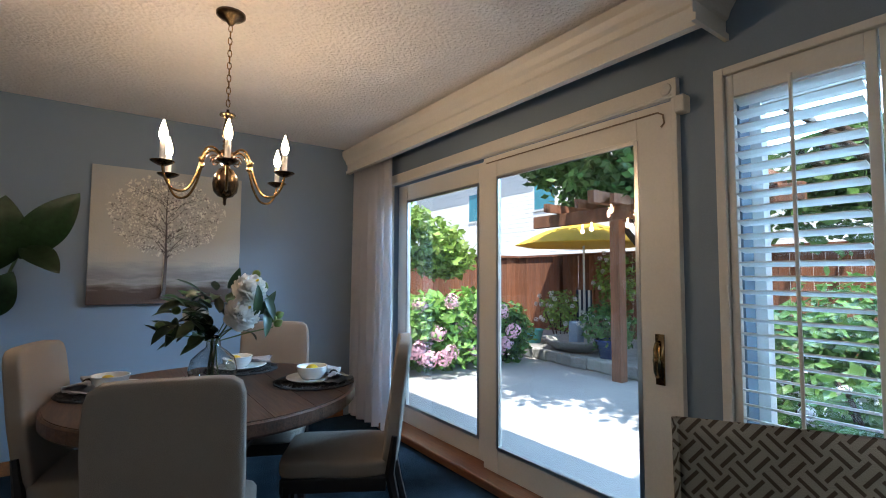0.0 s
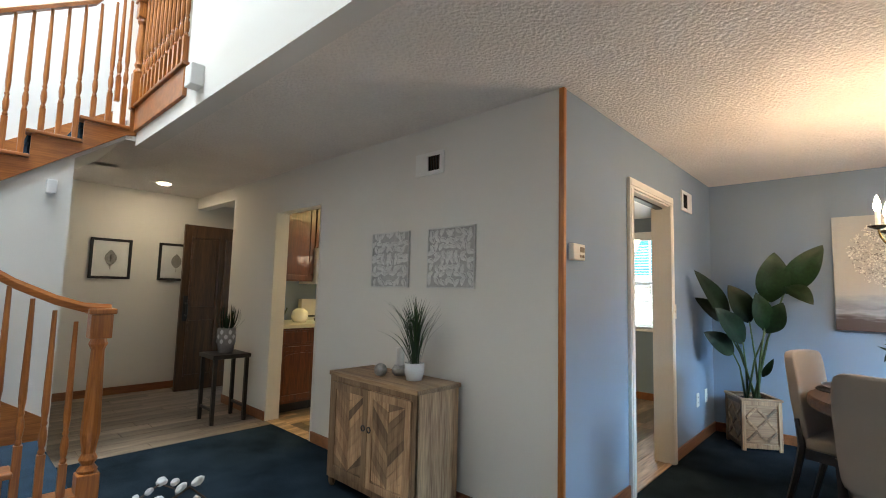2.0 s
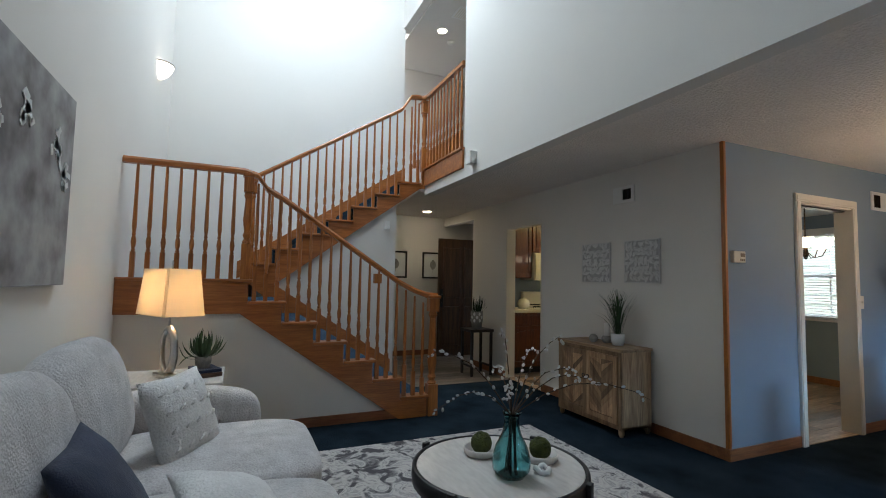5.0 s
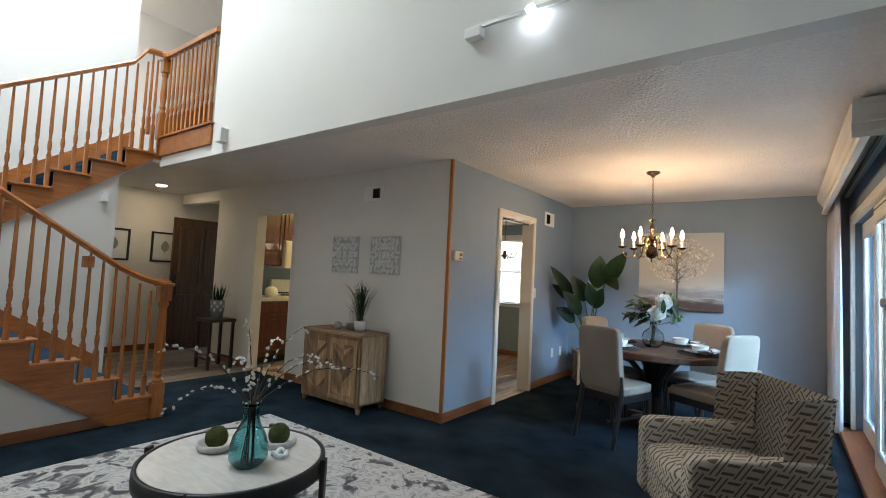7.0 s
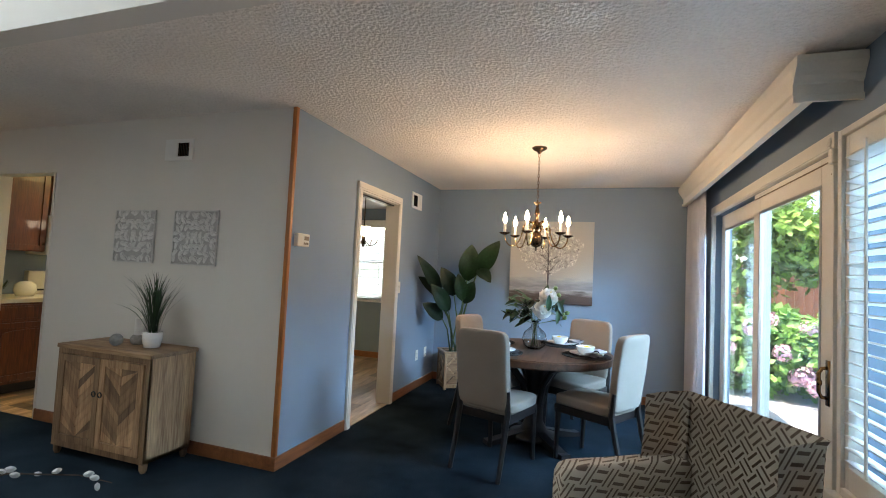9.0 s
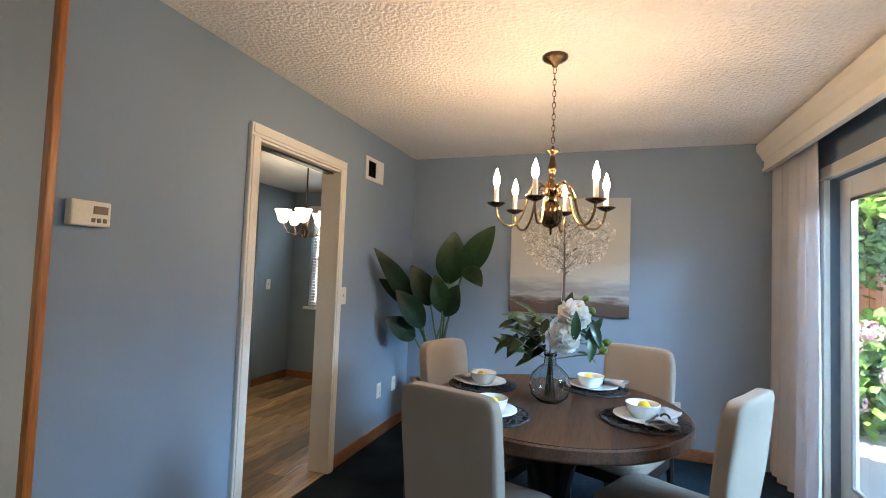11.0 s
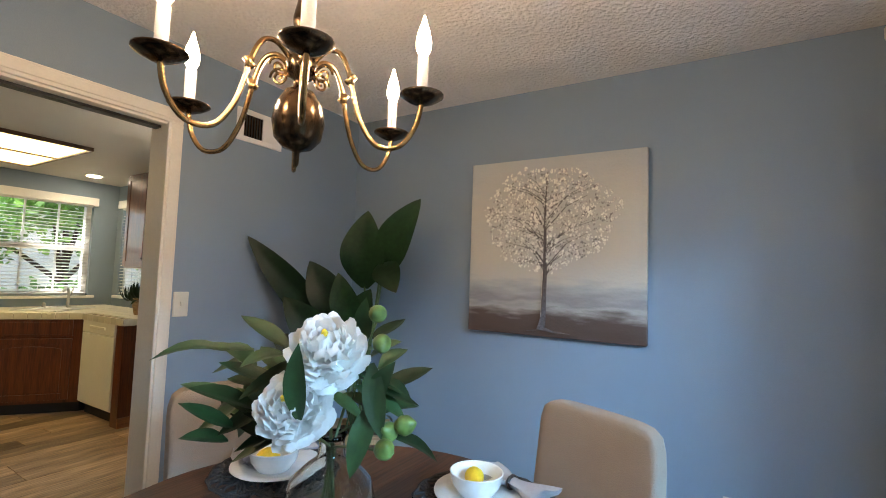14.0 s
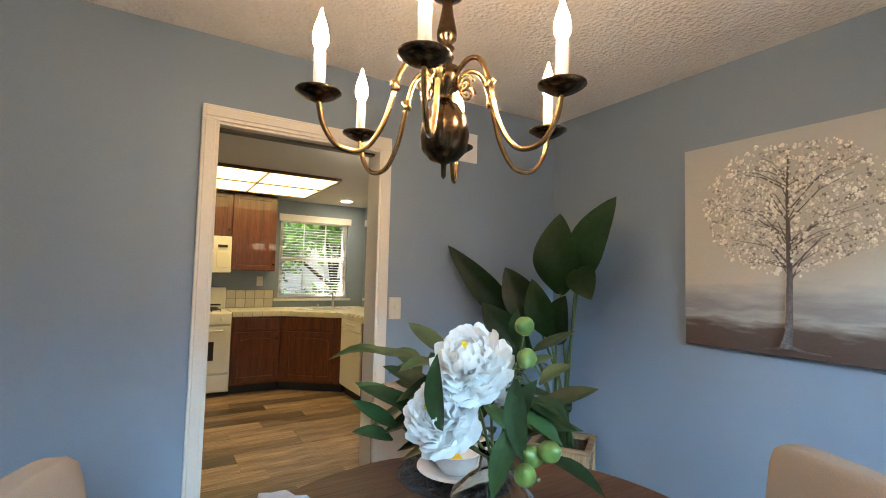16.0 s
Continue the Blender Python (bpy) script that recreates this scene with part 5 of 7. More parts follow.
for k, (x, y) in enumerate(((-0.66, -1.30), (-0.49, -1.07))):
    tr = thing("wooden_tray", "pale round wooden dish holding a moss ball", "tray", pose(x, y, TZ), "dishes on the coffee table")
    part("dish", lathe([(0.0, 0.0), (0.075, 0.0), (0.085, 0.01), (0.087, 0.035), (0.08, 0.036), (0.077, 0.012), (0, 0.01)], 28), M["marble"], tr, "", True)
    mb = thing("moss_ball", "olive green moss ball sitting in a pale dish", "moss ball", pose(x, y, TZ + 0.055), "moss balls")
    bm = bmesh.new()
    bmesh.ops.create_icosphere(bm, subdivisions=4, radius=0.052)
    for v in bm.verts:
        v.co *= 1 + 0.07 * noise.noise(v.co * 45) + 0.05 * noise.noise(v.co * 110)
    part("moss", bm, M["moss"], mb, "", True)
kn = thing("ceramic_knot", "small white ceramic knot ornament on the coffee table", "ornament", pose(-0.36, -1.15, TZ + 0.016))
part("knot", tube([(0.03 * math.cos(a / 8 * math.pi) * (1 + 0.3 * math.cos(a * 1.2)), 0.03 * math.sin(a / 8 * math.pi), 0.008 * math.sin(a * 1.2)) for a in range(16)], 0.012, 8, None, True), M["ceramic"], kn, "", True)

# ---- sofa ----
sofa = thing("sofa", "light grey chenille two-seat sofa with loose cushions", "sofa")
SX0, SX1 = -1.80, 0.36
part("base", B((SX0 + 0.04, SX1 - 0.04, -3.2, -2.14, 0.06, 0.30), bevel=0.03, seg=3), M["sofa"], sofa)
part("back", cushion(SX0, SX1, -3.28, -3.02, 0.08, 0.84, 0.0, 10, 8), M["sofa"], sofa, "", True)
for x0, x1 in ((SX0, SX0 + 0.24), (SX1 - 0.24, SX1)):
    part("arm", cushion(x0, x1, -3.22, -2.28, 0.08, 0.63, 0.12, 10, 5), M["sofa"], sofa, "", True)
for x0, x1 in ((-1.60, -0.72), (-0.73, 0.15)):
    part("seat_cushion", cushion(x0, x1, -3.02, -2.03, 0.27, 0.475, 0.22, 14, 6), M["sofa"], sofa, "", True)
    bm = cushion(x0 - 0.06, x1 + 0.03, -0.13, 0.13, -0.03, 0.55, 0.0, 14, 3.2)
    for v in bm.verts:
        v.co.z += 0.05 * math.cos((v.co.x - (x0 + x1) / 2) * 3.2) + 0.012 * noise.noise(v.co * 6)
    ob = part("back_cushion", bm, M["sofa"], sofa, "", True)
    ob.matrix_basis = pose(0, -2.98, 0.42, 14, 0, 0)


def pillow(name, m, w, h, t, material, label):
    th_ = thing(name, label, "pillow", m)

    def puff(u, v, s):
        x, y = (u - 0.5) * 2, (v - 0.5) * 2
        k = max(0.0, (1 - abs(x) ** 2.2) * (1 - abs(y) ** 2.2)) ** 0.5
        e = 1 - 0.10 * (1 - min(abs(x), abs(y)))
        return (x * w / 2 * (1 - 0.07 * (1 - y * y) * 0 - 0.08 * (1 - abs(y)) * abs(x)), y * h / 2 * (1 - 0.08 * (1 - abs(x)) * abs(y)), s * t / 2 * k + 0.006 * noise.noise(Vector((x * 3, y * 3, s))))

    bm = sheet(16, 16, lambda u, v: puff(u, v, 1))
    sheet(16, 16, lambda u, v: puff(1 - u, v, -1), 0, bm)
    bmesh.ops.remove_doubles(bm, verts=bm.verts[:], dist=0.004)
    part("cover", bm, material, th_, "", True)
    return th_


pw1 = pillow("throw_pillow", pose(-1.17, -2.66, 0.635, 68, 0, 153), 0.46, 0.42, 0.15, M["cotton"], "white tufted throw pillow leaning on the sofa arm")
for k in range(20):
    u, v = (k % 5 - 2) * 0.075, (k // 5 - 1.5) * 0.085
    part("tuft", tube([(u - 0.022, v - 0.01, 0.072 - 0.9 * (u * u + v * v)), (u, v, 0.082 - 0.9 * (u * u + v * v)), (u + 0.022, v + 0.01, 0.072 - 0.9 * (u * u + v * v))], 0.007, 5), M["cotton"], pw1, "", True)
pillow("throw_pillow", pose(-0.40, -2.80, 0.60, 58, 0, 184), 0.48, 0.44, 0.15, M["navy"], "dark navy velvet throw pillow on the sofa")
pillow("throw_pillow", pose(-0.40, -2.44, 0.53, 16, 0, 192), 0.46, 0.36, 0.13, M["cotton"], "white textured pillow lying on the sofa seat")

# ---- end table, lamp, plant ----
et = thing("end_table", "white topped end table with dark legs beside sofa", "end table", pose(-2.10, -2.83, 0) @ Matrix.Diagonal((1, 1, 1.083, 1)))
part("top", B((-0.28, 0.28, -0.33, 0.33, 0.565, 0.60), bevel=0.006), M["marble"], et, "white marble top")
for x in (-0.25, 0.25):
    for y in (-0.3, 0.3):
        part("leg", B((x - 0.018, x + 0.018, y - 0.018, y + 0.018, 0, 0.566)), M["black"], et)
part("apron", B((-0.262, 0.262, -0.31, 0.31, 0.53, 0.565)), M["black"], et)
lamp = thing("table_lamp", "lit table lamp with ring base and white rectangular shade", "lamp", pose(-2.11, -2.84, 0.65, 0, 0, 30))
part("foot", B((-0.09, 0.09, -0.05, 0.05, 0, 0.025), bevel=0.004), M["chrome"], lamp, "brushed metal foot")
part("ring", tube([(0.085 * math.cos(a / 16 * math.pi), 0, 0.17 + 0.145 * math.sin(a / 16 * math.pi)) for a in range(32)], 0.024, 8, None, True, 0.5), M["chrome"], lamp, "brushed metal ring", True)
part("stem", tube([(0, 0, 0.31), (0, 0, 0.74)], 0.007, 8), M["chrome"], lamp)
shm = mat("lit_linen_shade", (0.80, 0.74, 0.64), 0.9, vary=0.04, scale=5, grain=300, bump=0.2)
nt, b = nodes_of(shm)
tr_ = nt.nodes.new("ShaderNodeBsdfTranslucent")
tr_.inputs[0].default_value = (0.9, 0.78, 0.6, 1)
mx = nt.nodes.new("ShaderNodeMixShader")
mx.inputs[0].default_value = 0.55
outn = nt.nodes["Material Output"]
nt.links.new(b.outputs[0], mx.inputs[1])
nt.links.new(tr_.outputs[0], mx.inputs[2])
nt.links.new(mx.outputs[0], outn.inputs[0])
bm = bmesh.new()
rings = []
for w, d, z in ((0.205, 0.13, 0.40), (0.175, 0.105, 0.70)):
    rings.append([bm.verts.new((x * w, y * d, z)) for x, y in ((-1, -1), (1, -1), (1, 1), (-1, 1))])
for k in range(4):
    bm.faces.new((rings[0][k], rings[0][(k + 1) % 4], rings[1][(k + 1) % 4], rings[1][k]))
bmesh.ops.bevel(bm, geom=[e for e in bm.edges if abs(e.verts[0].co.z - e.verts[1].co.z) > 0.1], offset=0.012, segments=3, affect="EDGES")
bmesh.ops.solidify(bm, geom=bm.faces[:], thickness=0.003)
part("shade", bm, shm, lamp, "white rectangular fabric shade")
bm = bmesh.new()
bmesh.ops.create_icosphere(bm, subdivisions=2, radius=0.03, matrix=pose(0, 0, 0.55))
part("light_bulb", bm, emitter("warm_lamp_bulb", (1.0, 0.72, 0.42), 50.0), lamp, "glowing lamp bulb", True)
part("finial", lathe([(0, 0.735), (0.008, 0.74), (0.004, 0.755), (0, 0.76)], 8), M["chrome"], lamp)
bk = thing("book_stack", "two brown and dark books stacked on the end table", "books", pose(-2.10, -2.62, 0.65, 0, 0, 20))
part("book", B((-0.11, 0.11, -0.08, 0.08, 0, 0.028), bevel=0.003), M["mantel"], bk, "brown book")
part("book", B((-0.10, 0.11, -0.075, 0.075, 0.029, 0.05), bevel=0.003), M["navy"], bk, "dark blue book")


def grass_plant(name, m, label, pot_r, pot_h, n_, length, width, spread, pot_mat, seed, droop=0.3, leafmat="leaf2"):
    t = thing(name, label, "plant", m)
    part("pot", lathe([(0, 0), (pot_r * 0.8, 0), (pot_r, pot_h * 0.5), (pot_r, pot_h), (pot_r * 0.9, pot_h), (pot_r * 0.88, pot_h * 0.85), (0, pot_h * 0.85)], 24), pot_mat, t, "", True)
    rr = random.Random(seed)
    for k in range(n_):
        a = rr.uniform(0, 2 * math.pi)
        r0 = pot_r * 0.6 * math.sqrt(rr.random())
        tilt = rr.random() * spread * (1.6 if rr.random() < 0.22 else 0.8)
        l = length * rr.uniform(0.65, 1.05)
        b0 = Vector((r0 * math.cos(a), r0 * math.sin(a), pot_h * 0.85))
        tip = b0 + Vector((math.cos(a) * math.sin(tilt), math.sin(a) * math.sin(tilt), math.cos(tilt))) * l
        part("blade", leaf_into(bmesh.new(), b0, tip, width * rr.uniform(0.7, 1.2), (math.cos(a), math.sin(a), 0.4), droop * rr.uniform(0.3, 1), 6, 0.3, 1), M[leafmat], t)
    return t


grass_plant("potted_plant", pose(-2.09, -2.63, 0.701), "small green spider plant in a grey pot", 0.05, 0.075, 40, 0.19, 0.022, 1.35, M["stone"], 3, 0.5)

# ---- wall art, sconce ----
cv = thing("abstract_painting", "large grey abstract canvas with white flowers above sofa", "painting")
am = mat("abstract_paint", (0.42, 0.41, 0.40), 0.7, scale=2.2, grain=7, vary=0.0, bump=0.25, color2=(0.12, 0.10, 0.10))
part("canvas", B((-1.55, -0.10, -3.298, -3.262, 1.25, 2.21), bevel=0.003), am, cv)
bm = bmesh.new()
for cx, cz in ((-1.30, 1.92), (-0.95, 1.98), (-1.42, 1.80), (-0.7, 1.85)):
    for k in range(14):
        a = rnd.uniform(0, 6.28)
        r = rnd.uniform(0.0, 0.075)
        box(bm, -0.025, 0.025, -0.003, 0.0, -0.014, 0.014, Matrix.Translation((cx + r * math.cos(a), -3.258, cz + r * math.sin(a))) @ pose(0, 0, 0, 0, rnd.uniform(0, 180), 0))
part("white_flowers", bm, M["ceramic"], cv, "thick white flower dabs")["kind"] = "stuff"
sc = thing("wall_sconce", "white glass half-bowl wall sconce with brass rim", "sconce", pose(-4.15, -3.30, 3.50))
bm = lathe([(0.0, -0.13), (0.05, -0.12), (0.10, -0.075), (0.135, -0.01), (0.14, 0.02), (0.132, 0.02), (0.127, -0.01), (0.09, -0.07), (0, -0.12)], 24)
part("shade", bm, emitter("glowing_sconce_glass", (1.0, 0.9, 0.75), 1.6), sc, "glowing white glass shade", True)
part("rim", tube([(0.141 * math.cos(a / 12 * math.pi), 0.141 * math.sin(a / 12 * math.pi), 0.02) for a in range(24)], 0.006, 6, None, True), M["bronzedark"], sc, "dark metal rim")
for k, (x, z0) in enumerate(((-2.358, 1.32), (-1.76, 1.32))):
    ca = thing("carved_wall_panel", "square white carved openwork wood wall panel", "wall art", pose(x, 0.975, z0) @ Matrix.Diagonal((1.056, 1, 0.946, 1)), "carved panels on the white wall")
    # grey sheet whose colour stands for the thin shadow between the carved leaves
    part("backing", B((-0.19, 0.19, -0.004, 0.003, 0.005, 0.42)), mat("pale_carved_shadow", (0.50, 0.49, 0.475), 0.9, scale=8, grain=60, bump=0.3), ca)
    rr = random.Random(31 + k)
    bm = bmesh.new()
    for i in range(4):
        for j in range(4):
          a0 = rr.uniform(-80, 80)
          u0, w0 = 0.018 + i * 0.046 + rr.uniform(-0.010, 0.010), 0.020 + j * 0.051 + rr.uniform(-0.012, 0.012)
          for sx, sz in ((1, 1), (-1, 1), (1, -1), (-1, -1)):
            a = a0 * sx * sz + rr.uniform(-9, 9)
            cx, cz = sx * min(u0, 0.165), 0.2125 + sz * min(w0, 0.185)
            q = pose(cx, -0.012, cz, 0, a, 0)
            leaf_into(bm, q @ Vector((-0.034, 0, 0)), q @ Vector((0.034, 0, 0.004)), 0.026, (0, -1, 0), 0.3, 5, -0.3, 1)
            tube([q @ Vector((-0.03, 0.004, 0.012)), q @ Vector((0, 0.002, 0.024)), q @ Vector((0.03, 0.004, 0.012))], 0.005, 5, bm)
    part("carving", bm, mat("whitewashed_carving", (0.74, 0.73, 0.71), 0.8, scale=12, grain=90, vary=0.15, bump=0.4), ca, "whitewashed carved leaf pattern")
    part("edge", B((-0.195, 0.195, -0.014, 0.0, 0.0, 0.008), (-0.195, 0.195, -0.014, 0.0, 0.417, 0.425), (-0.195, -0.187, -0.014, 0, 0.008, 0.417), (0.187, 0.195, -0.014, 0, 0.008, 0.417)), M["cotton"], ca)

# ---- console cabinet ----
cs = thing("console_cabinet", "pale washed wood two-door cabinet with herringbone doors", "cabinet", pose(-2.06, 0.765, 0))
W, D, Hh = 0.42, 0.175, 0.745
part("top", B((-W - 0.01, W + 0.01, -D - 0.012, D + 0.012, Hh - 0.028, Hh), bevel=0.004), M["consolex"], cs)
for x0, x1 in ((-W, -W + 0.022), (W - 0.022, W)):
    part("side_panel", B((x0, x1, -D, D, 0.06, Hh - 0.028)), M["console"], cs)
part("back_panel", B((-W + 0.022, W - 0.022, D - 0.012, D, 0.08, Hh - 0.028)), M["console"], cs)
part("bottom", B((-W, W, -D, D, 0.06, 0.085)), M["consolex"], cs)
part("face_frame", B((-W, -W + 0.035, -D - 0.004, -D + 0.016, 0.06, Hh - 0.028), (W - 0.035, W, -D - 0.004, -D + 0.016, 0.06, Hh - 0.028), (-W + 0.035, W - 0.035, -D - 0.004, -D + 0.016, Hh - 0.062, Hh - 0.028), (-W + 0.035, W - 0.035, -D - 0.004, -D + 0.016, 0.06, 0.10), bevel=0.002), M["console"], cs)
for x in (-W + 0.025, W - 0.025):
    for y in (-D + 0.025, D - 0.025):
        part("foot", lathe([(0.014, 0), (0.024, 0.02), (0.026, 0.06)], 10, None, pose(x, y, 0)), M["console"], cs)
for s in (-1, 1):
    x0, x1 = (-W + 0.038, -0.003) if s < 0 else (0.003, W - 0.038)
    dr = part("door", B((x0, x0 + 0.045, -D - 0.016, -D + 0.002, 0.104, Hh - 0.066), (x1 - 0.045, x1, -D - 0.016, -D + 0.002, 0.104, Hh - 0.066), (x0 + 0.045, x1 - 0.045, -D - 0.016, -D + 0.002, Hh - 0.11, Hh - 0.066), (x0 + 0.045, x1 - 0.045, -D - 0.016, -D + 0.002, 0.104, 0.148), (x0 + 0.04, x1 - 0.04, -D - 0.003, -D + 0.0, 0.14, Hh - 0.105), bevel=0.0015), M["console"], cs)
    px0, px1, pz0, pz1 = x0 + 0.047, x1 - 0.047, 0.15, Hh - 0.112
    mid = (px0 + px1) / 2
    for half in (0, 1):
        for k in range(-3, 11):
            lo, hi = (px0, mid - 0.001) if half == 0 else (mid + 0.001, px1)
            z0 = pz0 + k * 0.062
            sl = 0.95
            out = []
            if half == 0:
                quad = [(lo, z0 + sl * (hi - lo)), (hi, z0), (hi, z0 + 0.059), (lo, z0 + 0.059 + sl * (hi - lo))]
            else:
                quad = [(lo, z0), (hi, z0 + sl * (hi - lo)), (hi, z0 + 0.059 + sl * (hi - lo)), (lo, z0 + 0.059)]
            quad = [(x, min(max(z, pz0), pz1)) for x, z in quad]
            if max(z for x, z in quad) - min(z for x, z in quad) < 0.012:
                continue
            uq = [q for i_, q in enumerate(quad) if q not in quad[:i_]]
            if len(uq) < 3:
                continue
            part("herringbone_slat", prism(uq, -D - 0.010, -D - 0.003, "y"), M["console"], dr)
    hx = -0.028 * 1 if s < 0 else 0.028
    part("ring_pull", tube([(hx + 0.016 * math.cos(a / 8 * math.pi), -D - 0.024, 0.45 + 0.016 * math.sin(a / 8 * math.pi)) for a in range(16)], 0.004, 6, None, True), M["black"], dr, "dark iron ring pull")
grass_plant("potted_plant", pose(-1.88, 0.79, 0.745), "tall grass plant in a round white pot", 0.062, 0.105, 110, 0.43, 0.0075, 0.62, M["ceramic"], 12, -0.35)
cd = thing("pillar_candle", "white pillar candle in a stone holder", "candle", pose(-2.06, 0.83, 0.745))
part("holder", lathe([(0, 0), (0.035, 0), (0.05, 0.02), (0.05, 0.045), (0.035, 0.065), (0, 0.066)], 20), M["stone"], cd, "grey stone holder", True)
part("candle", lathe([(0, 0.066), (0.028, 0.066), (0.028, 0.18), (0.024, 0.184), (0, 0.182)], 20), M["petal"], cd, "white wax candle")
og = thing("decorative_orb", "small woven grey stone orb on the cabinet", "ornament", pose(-2.10, 0.70, 0.745 + 0.042))
bm = bmesh.new()
bmesh.ops.create_icosphere(bm, subdivisions=3, radius=0.042)
part("orb", bm, M["stone"], og, "", True)

# ---- armchair ----
am_ = mat("greek_key_upholstery", (0.46, 0.40, 0.33), 0.95, vary=0.1, scale=6, grain=300, bump=0.4, spec=0.15)
nt, b = nodes_of(am_)
tc = nt.nodes.new("ShaderNodeTexCoord")


def mnode(op, a, bb=None, c=None):
    n_ = nt.nodes.new("ShaderNodeMath")
    n_.operation = op
    for i, v in enumerate((a, bb, c)):
        if v is None:
            continue
        if isinstance(v, (int, float)):
            n_.inputs[i].default_value = v
        else:
            nt.links.new(v, n_.inputs[i])
    return n_.outputs[0]


sep = nt.nodes.new("ShaderNodeSeparateXYZ")
nt.links.new(tc.outputs["Object"], sep.inputs[0])
# zigzag key bands: one coordinate across the chair, one up and over it
U = mnode("ADD", sep.outputs[0], mnode("MULTIPLY", sep.outputs[1], 0.75))
V = mnode("ADD", sep.outputs[2], mnode("MULTIPLY", sep.outputs[1], 0.60))
C = 0.075
r1 = mnode("ADD", U, V)
r2 = mnode("SUBTRACT", U, V)
par = mnode("FLOORED_MODULO", mnode("ADD", mnode("FLOOR", mnode("DIVIDE", r1, C)), mnode("FLOOR", mnode("DIVIDE", r2, C))), 2.0)
sA = mnode("PINGPONG", mnode("ADD", r1, C * 0.25), C * 0.25)
sB = mnode("PINGPONG", mnode("ADD", r2, C * 0.25), C * 0.25)
dist = mnode("ADD", mnode("MULTIPLY", sA, par), mnode("MULTIPLY", sB, mnode("SUBTRACT", 1.0, par)))
line = mnode("LESS_THAN", dist, C * 0.085)
mxc = nt.nodes.new("ShaderNodeMix")
mxc.data_type = "RGBA"
nt.links.new(line, mxc.inputs[0])
mxc.inputs[6].default_value = (0.47, 0.41, 0.33, 1)
mxc.inputs[7].default_value = (0.14, 0.105, 0.078, 1)
nt.links.new(mxc.outputs[2], b.inputs["Base Color"])
ac = thing("armchair", "wing armchair in beige and brown key-pattern fabric", "armchair", pose(1.37, 0.324, 0, 0, 0, 121))
# faces +y in its own space
part("seat_base", cushion(-0.29, 0.29, -0.22, 0.37, 0.17, 0.36, 0.0, 8, 8), am_, ac, "", True)
part("seat_cushion", cushion(-0.245, 0.245, -0.19, 0.40, 0.34, 0.475, 0.12, 10, 6), am_, ac, "", True)


def shell(u, v):
    """Back and wings: from the left wing's front round the back to the right wing's front."""
    a = (u - 0.5) * 2
    edge = max(0.0, abs(a) - 0.64) / 0.36
    x = math.copysign(0.308 * min(1.0, abs(a) / 0.64) ** 0.92 + 0.006 * edge, a)
    y = -0.205 + 0.185 * edge ** 0.9 - 0.055 * v * (1 - edge * 0.6) + 0.16 * edge * (1 - v) ** 3
    z = 0.22 + (0.660 - 0.008 * a * a - 0.012 * edge ** 3) * v
    return (x * (1 + 0.02 * v), y, z)


bm = sheet(40, 14, shell)
bmesh.ops.solidify(bm, geom=bm.faces[:], thickness=0.075)
bmesh.ops.recalc_face_normals(bm, faces=bm.faces[:])
bmesh.ops.bevel(bm, geom=[e for e in bm.edges if len(e.link_faces) == 2 and e.calc_face_angle(0) > 1.0], offset=0.02, segments=3, affect="EDGES")
part("wing_back", bm, am_, ac, "", True)
for s in (-1, 1):
    bm = cushion(s * 0.292 - 0.048, s * 0.292 + 0.048, -0.24, 0.385, 0.17, 0.60, 0.0, 10, 12)
    for v in bm.verts:
        if v.co.z > 0.4:
            v.co.z -= 0.02 * (v.co.y + 0.3)
            v.co.x += s * 0.02 * (v.co.z - 0.4)
    part("arm", bm, am_, ac, "", True)
    for y in (-0.24, 0.30):
        part("leg", tube([(s * 0.27, y, 0), (s * 0.26, y, 0.18)], [0.014, 0.024], 8), M["darkwood"], ac, "dark tapered leg")

# ---- fireplace ----
fp = thing("fireplace", "dark oak fireplace mantel with brick surround", "fireplace")
fp["kind"] = "structure"
part("mantel_shelf", B((1.845, 2.119, -2.15, -0.11, 1.302, 1.338), bevel=0.008), M["mantel"], fp, "dark oak mantel shelf")
part("crown", prism([(1.86, 1.302), (1.855, 1.290), (1.865, 1.265), (1.89, 1.245), (1.905, 1.21), (1.935, 1.195), (2.119, 1.195), (2.119, 1.302)], -2.13, -0.125, "y"), M["mantel"], fp, "dark stepped crown moulding")
part("frieze", B((1.938, 2.119, -2.11, -0.145, 0.98, 1.195)), M["mantel"], fp)
for y0, y1 in ((-0.262, -0.145), (-2.11, -1.993)):
    part("pilaster", B((1.938, 2.119, y0, y1, 0, 0.98)), M["mantel"], fp)
for k, d in enumerate((0.0, 0.022, 0.044)):
    part("inner_moulding", B((1.944 + 0.014 * k, 2.119, -0.284 - d, -0.262 - d, 0.0, 0.98 - d), (1.944 + 0.014 * k, 2.119, -1.993 + d, -1.971 + d, 0.0, 0.98 - d), (1.944 + 0.014 * k, 2.119, -1.971 + d, -0.284 - d, 0.958 - d, 0.98 - d), bevel=0.003), M["mantel"], fp)
part("brick_backing", B((2.02, 2.119, -1.925, -0.328, 0.0, 0.915)), M["grout"], fp, "dark mortar")
part("firebox", B((1.985, 2.02, -1.66, -0.62, 0.0, 0.62)), M["dark"], fp, "black firebox opening")
bmx = B((-0.02, 0.02, 0.004, 0.196, 0.004, 0.070), bevel=0.005, seg=1)
bme = bpy.data.meshes.new("brick")
bmx.to_mesh(bme)
bmx.free()
bme.materials.append(M["brick"])
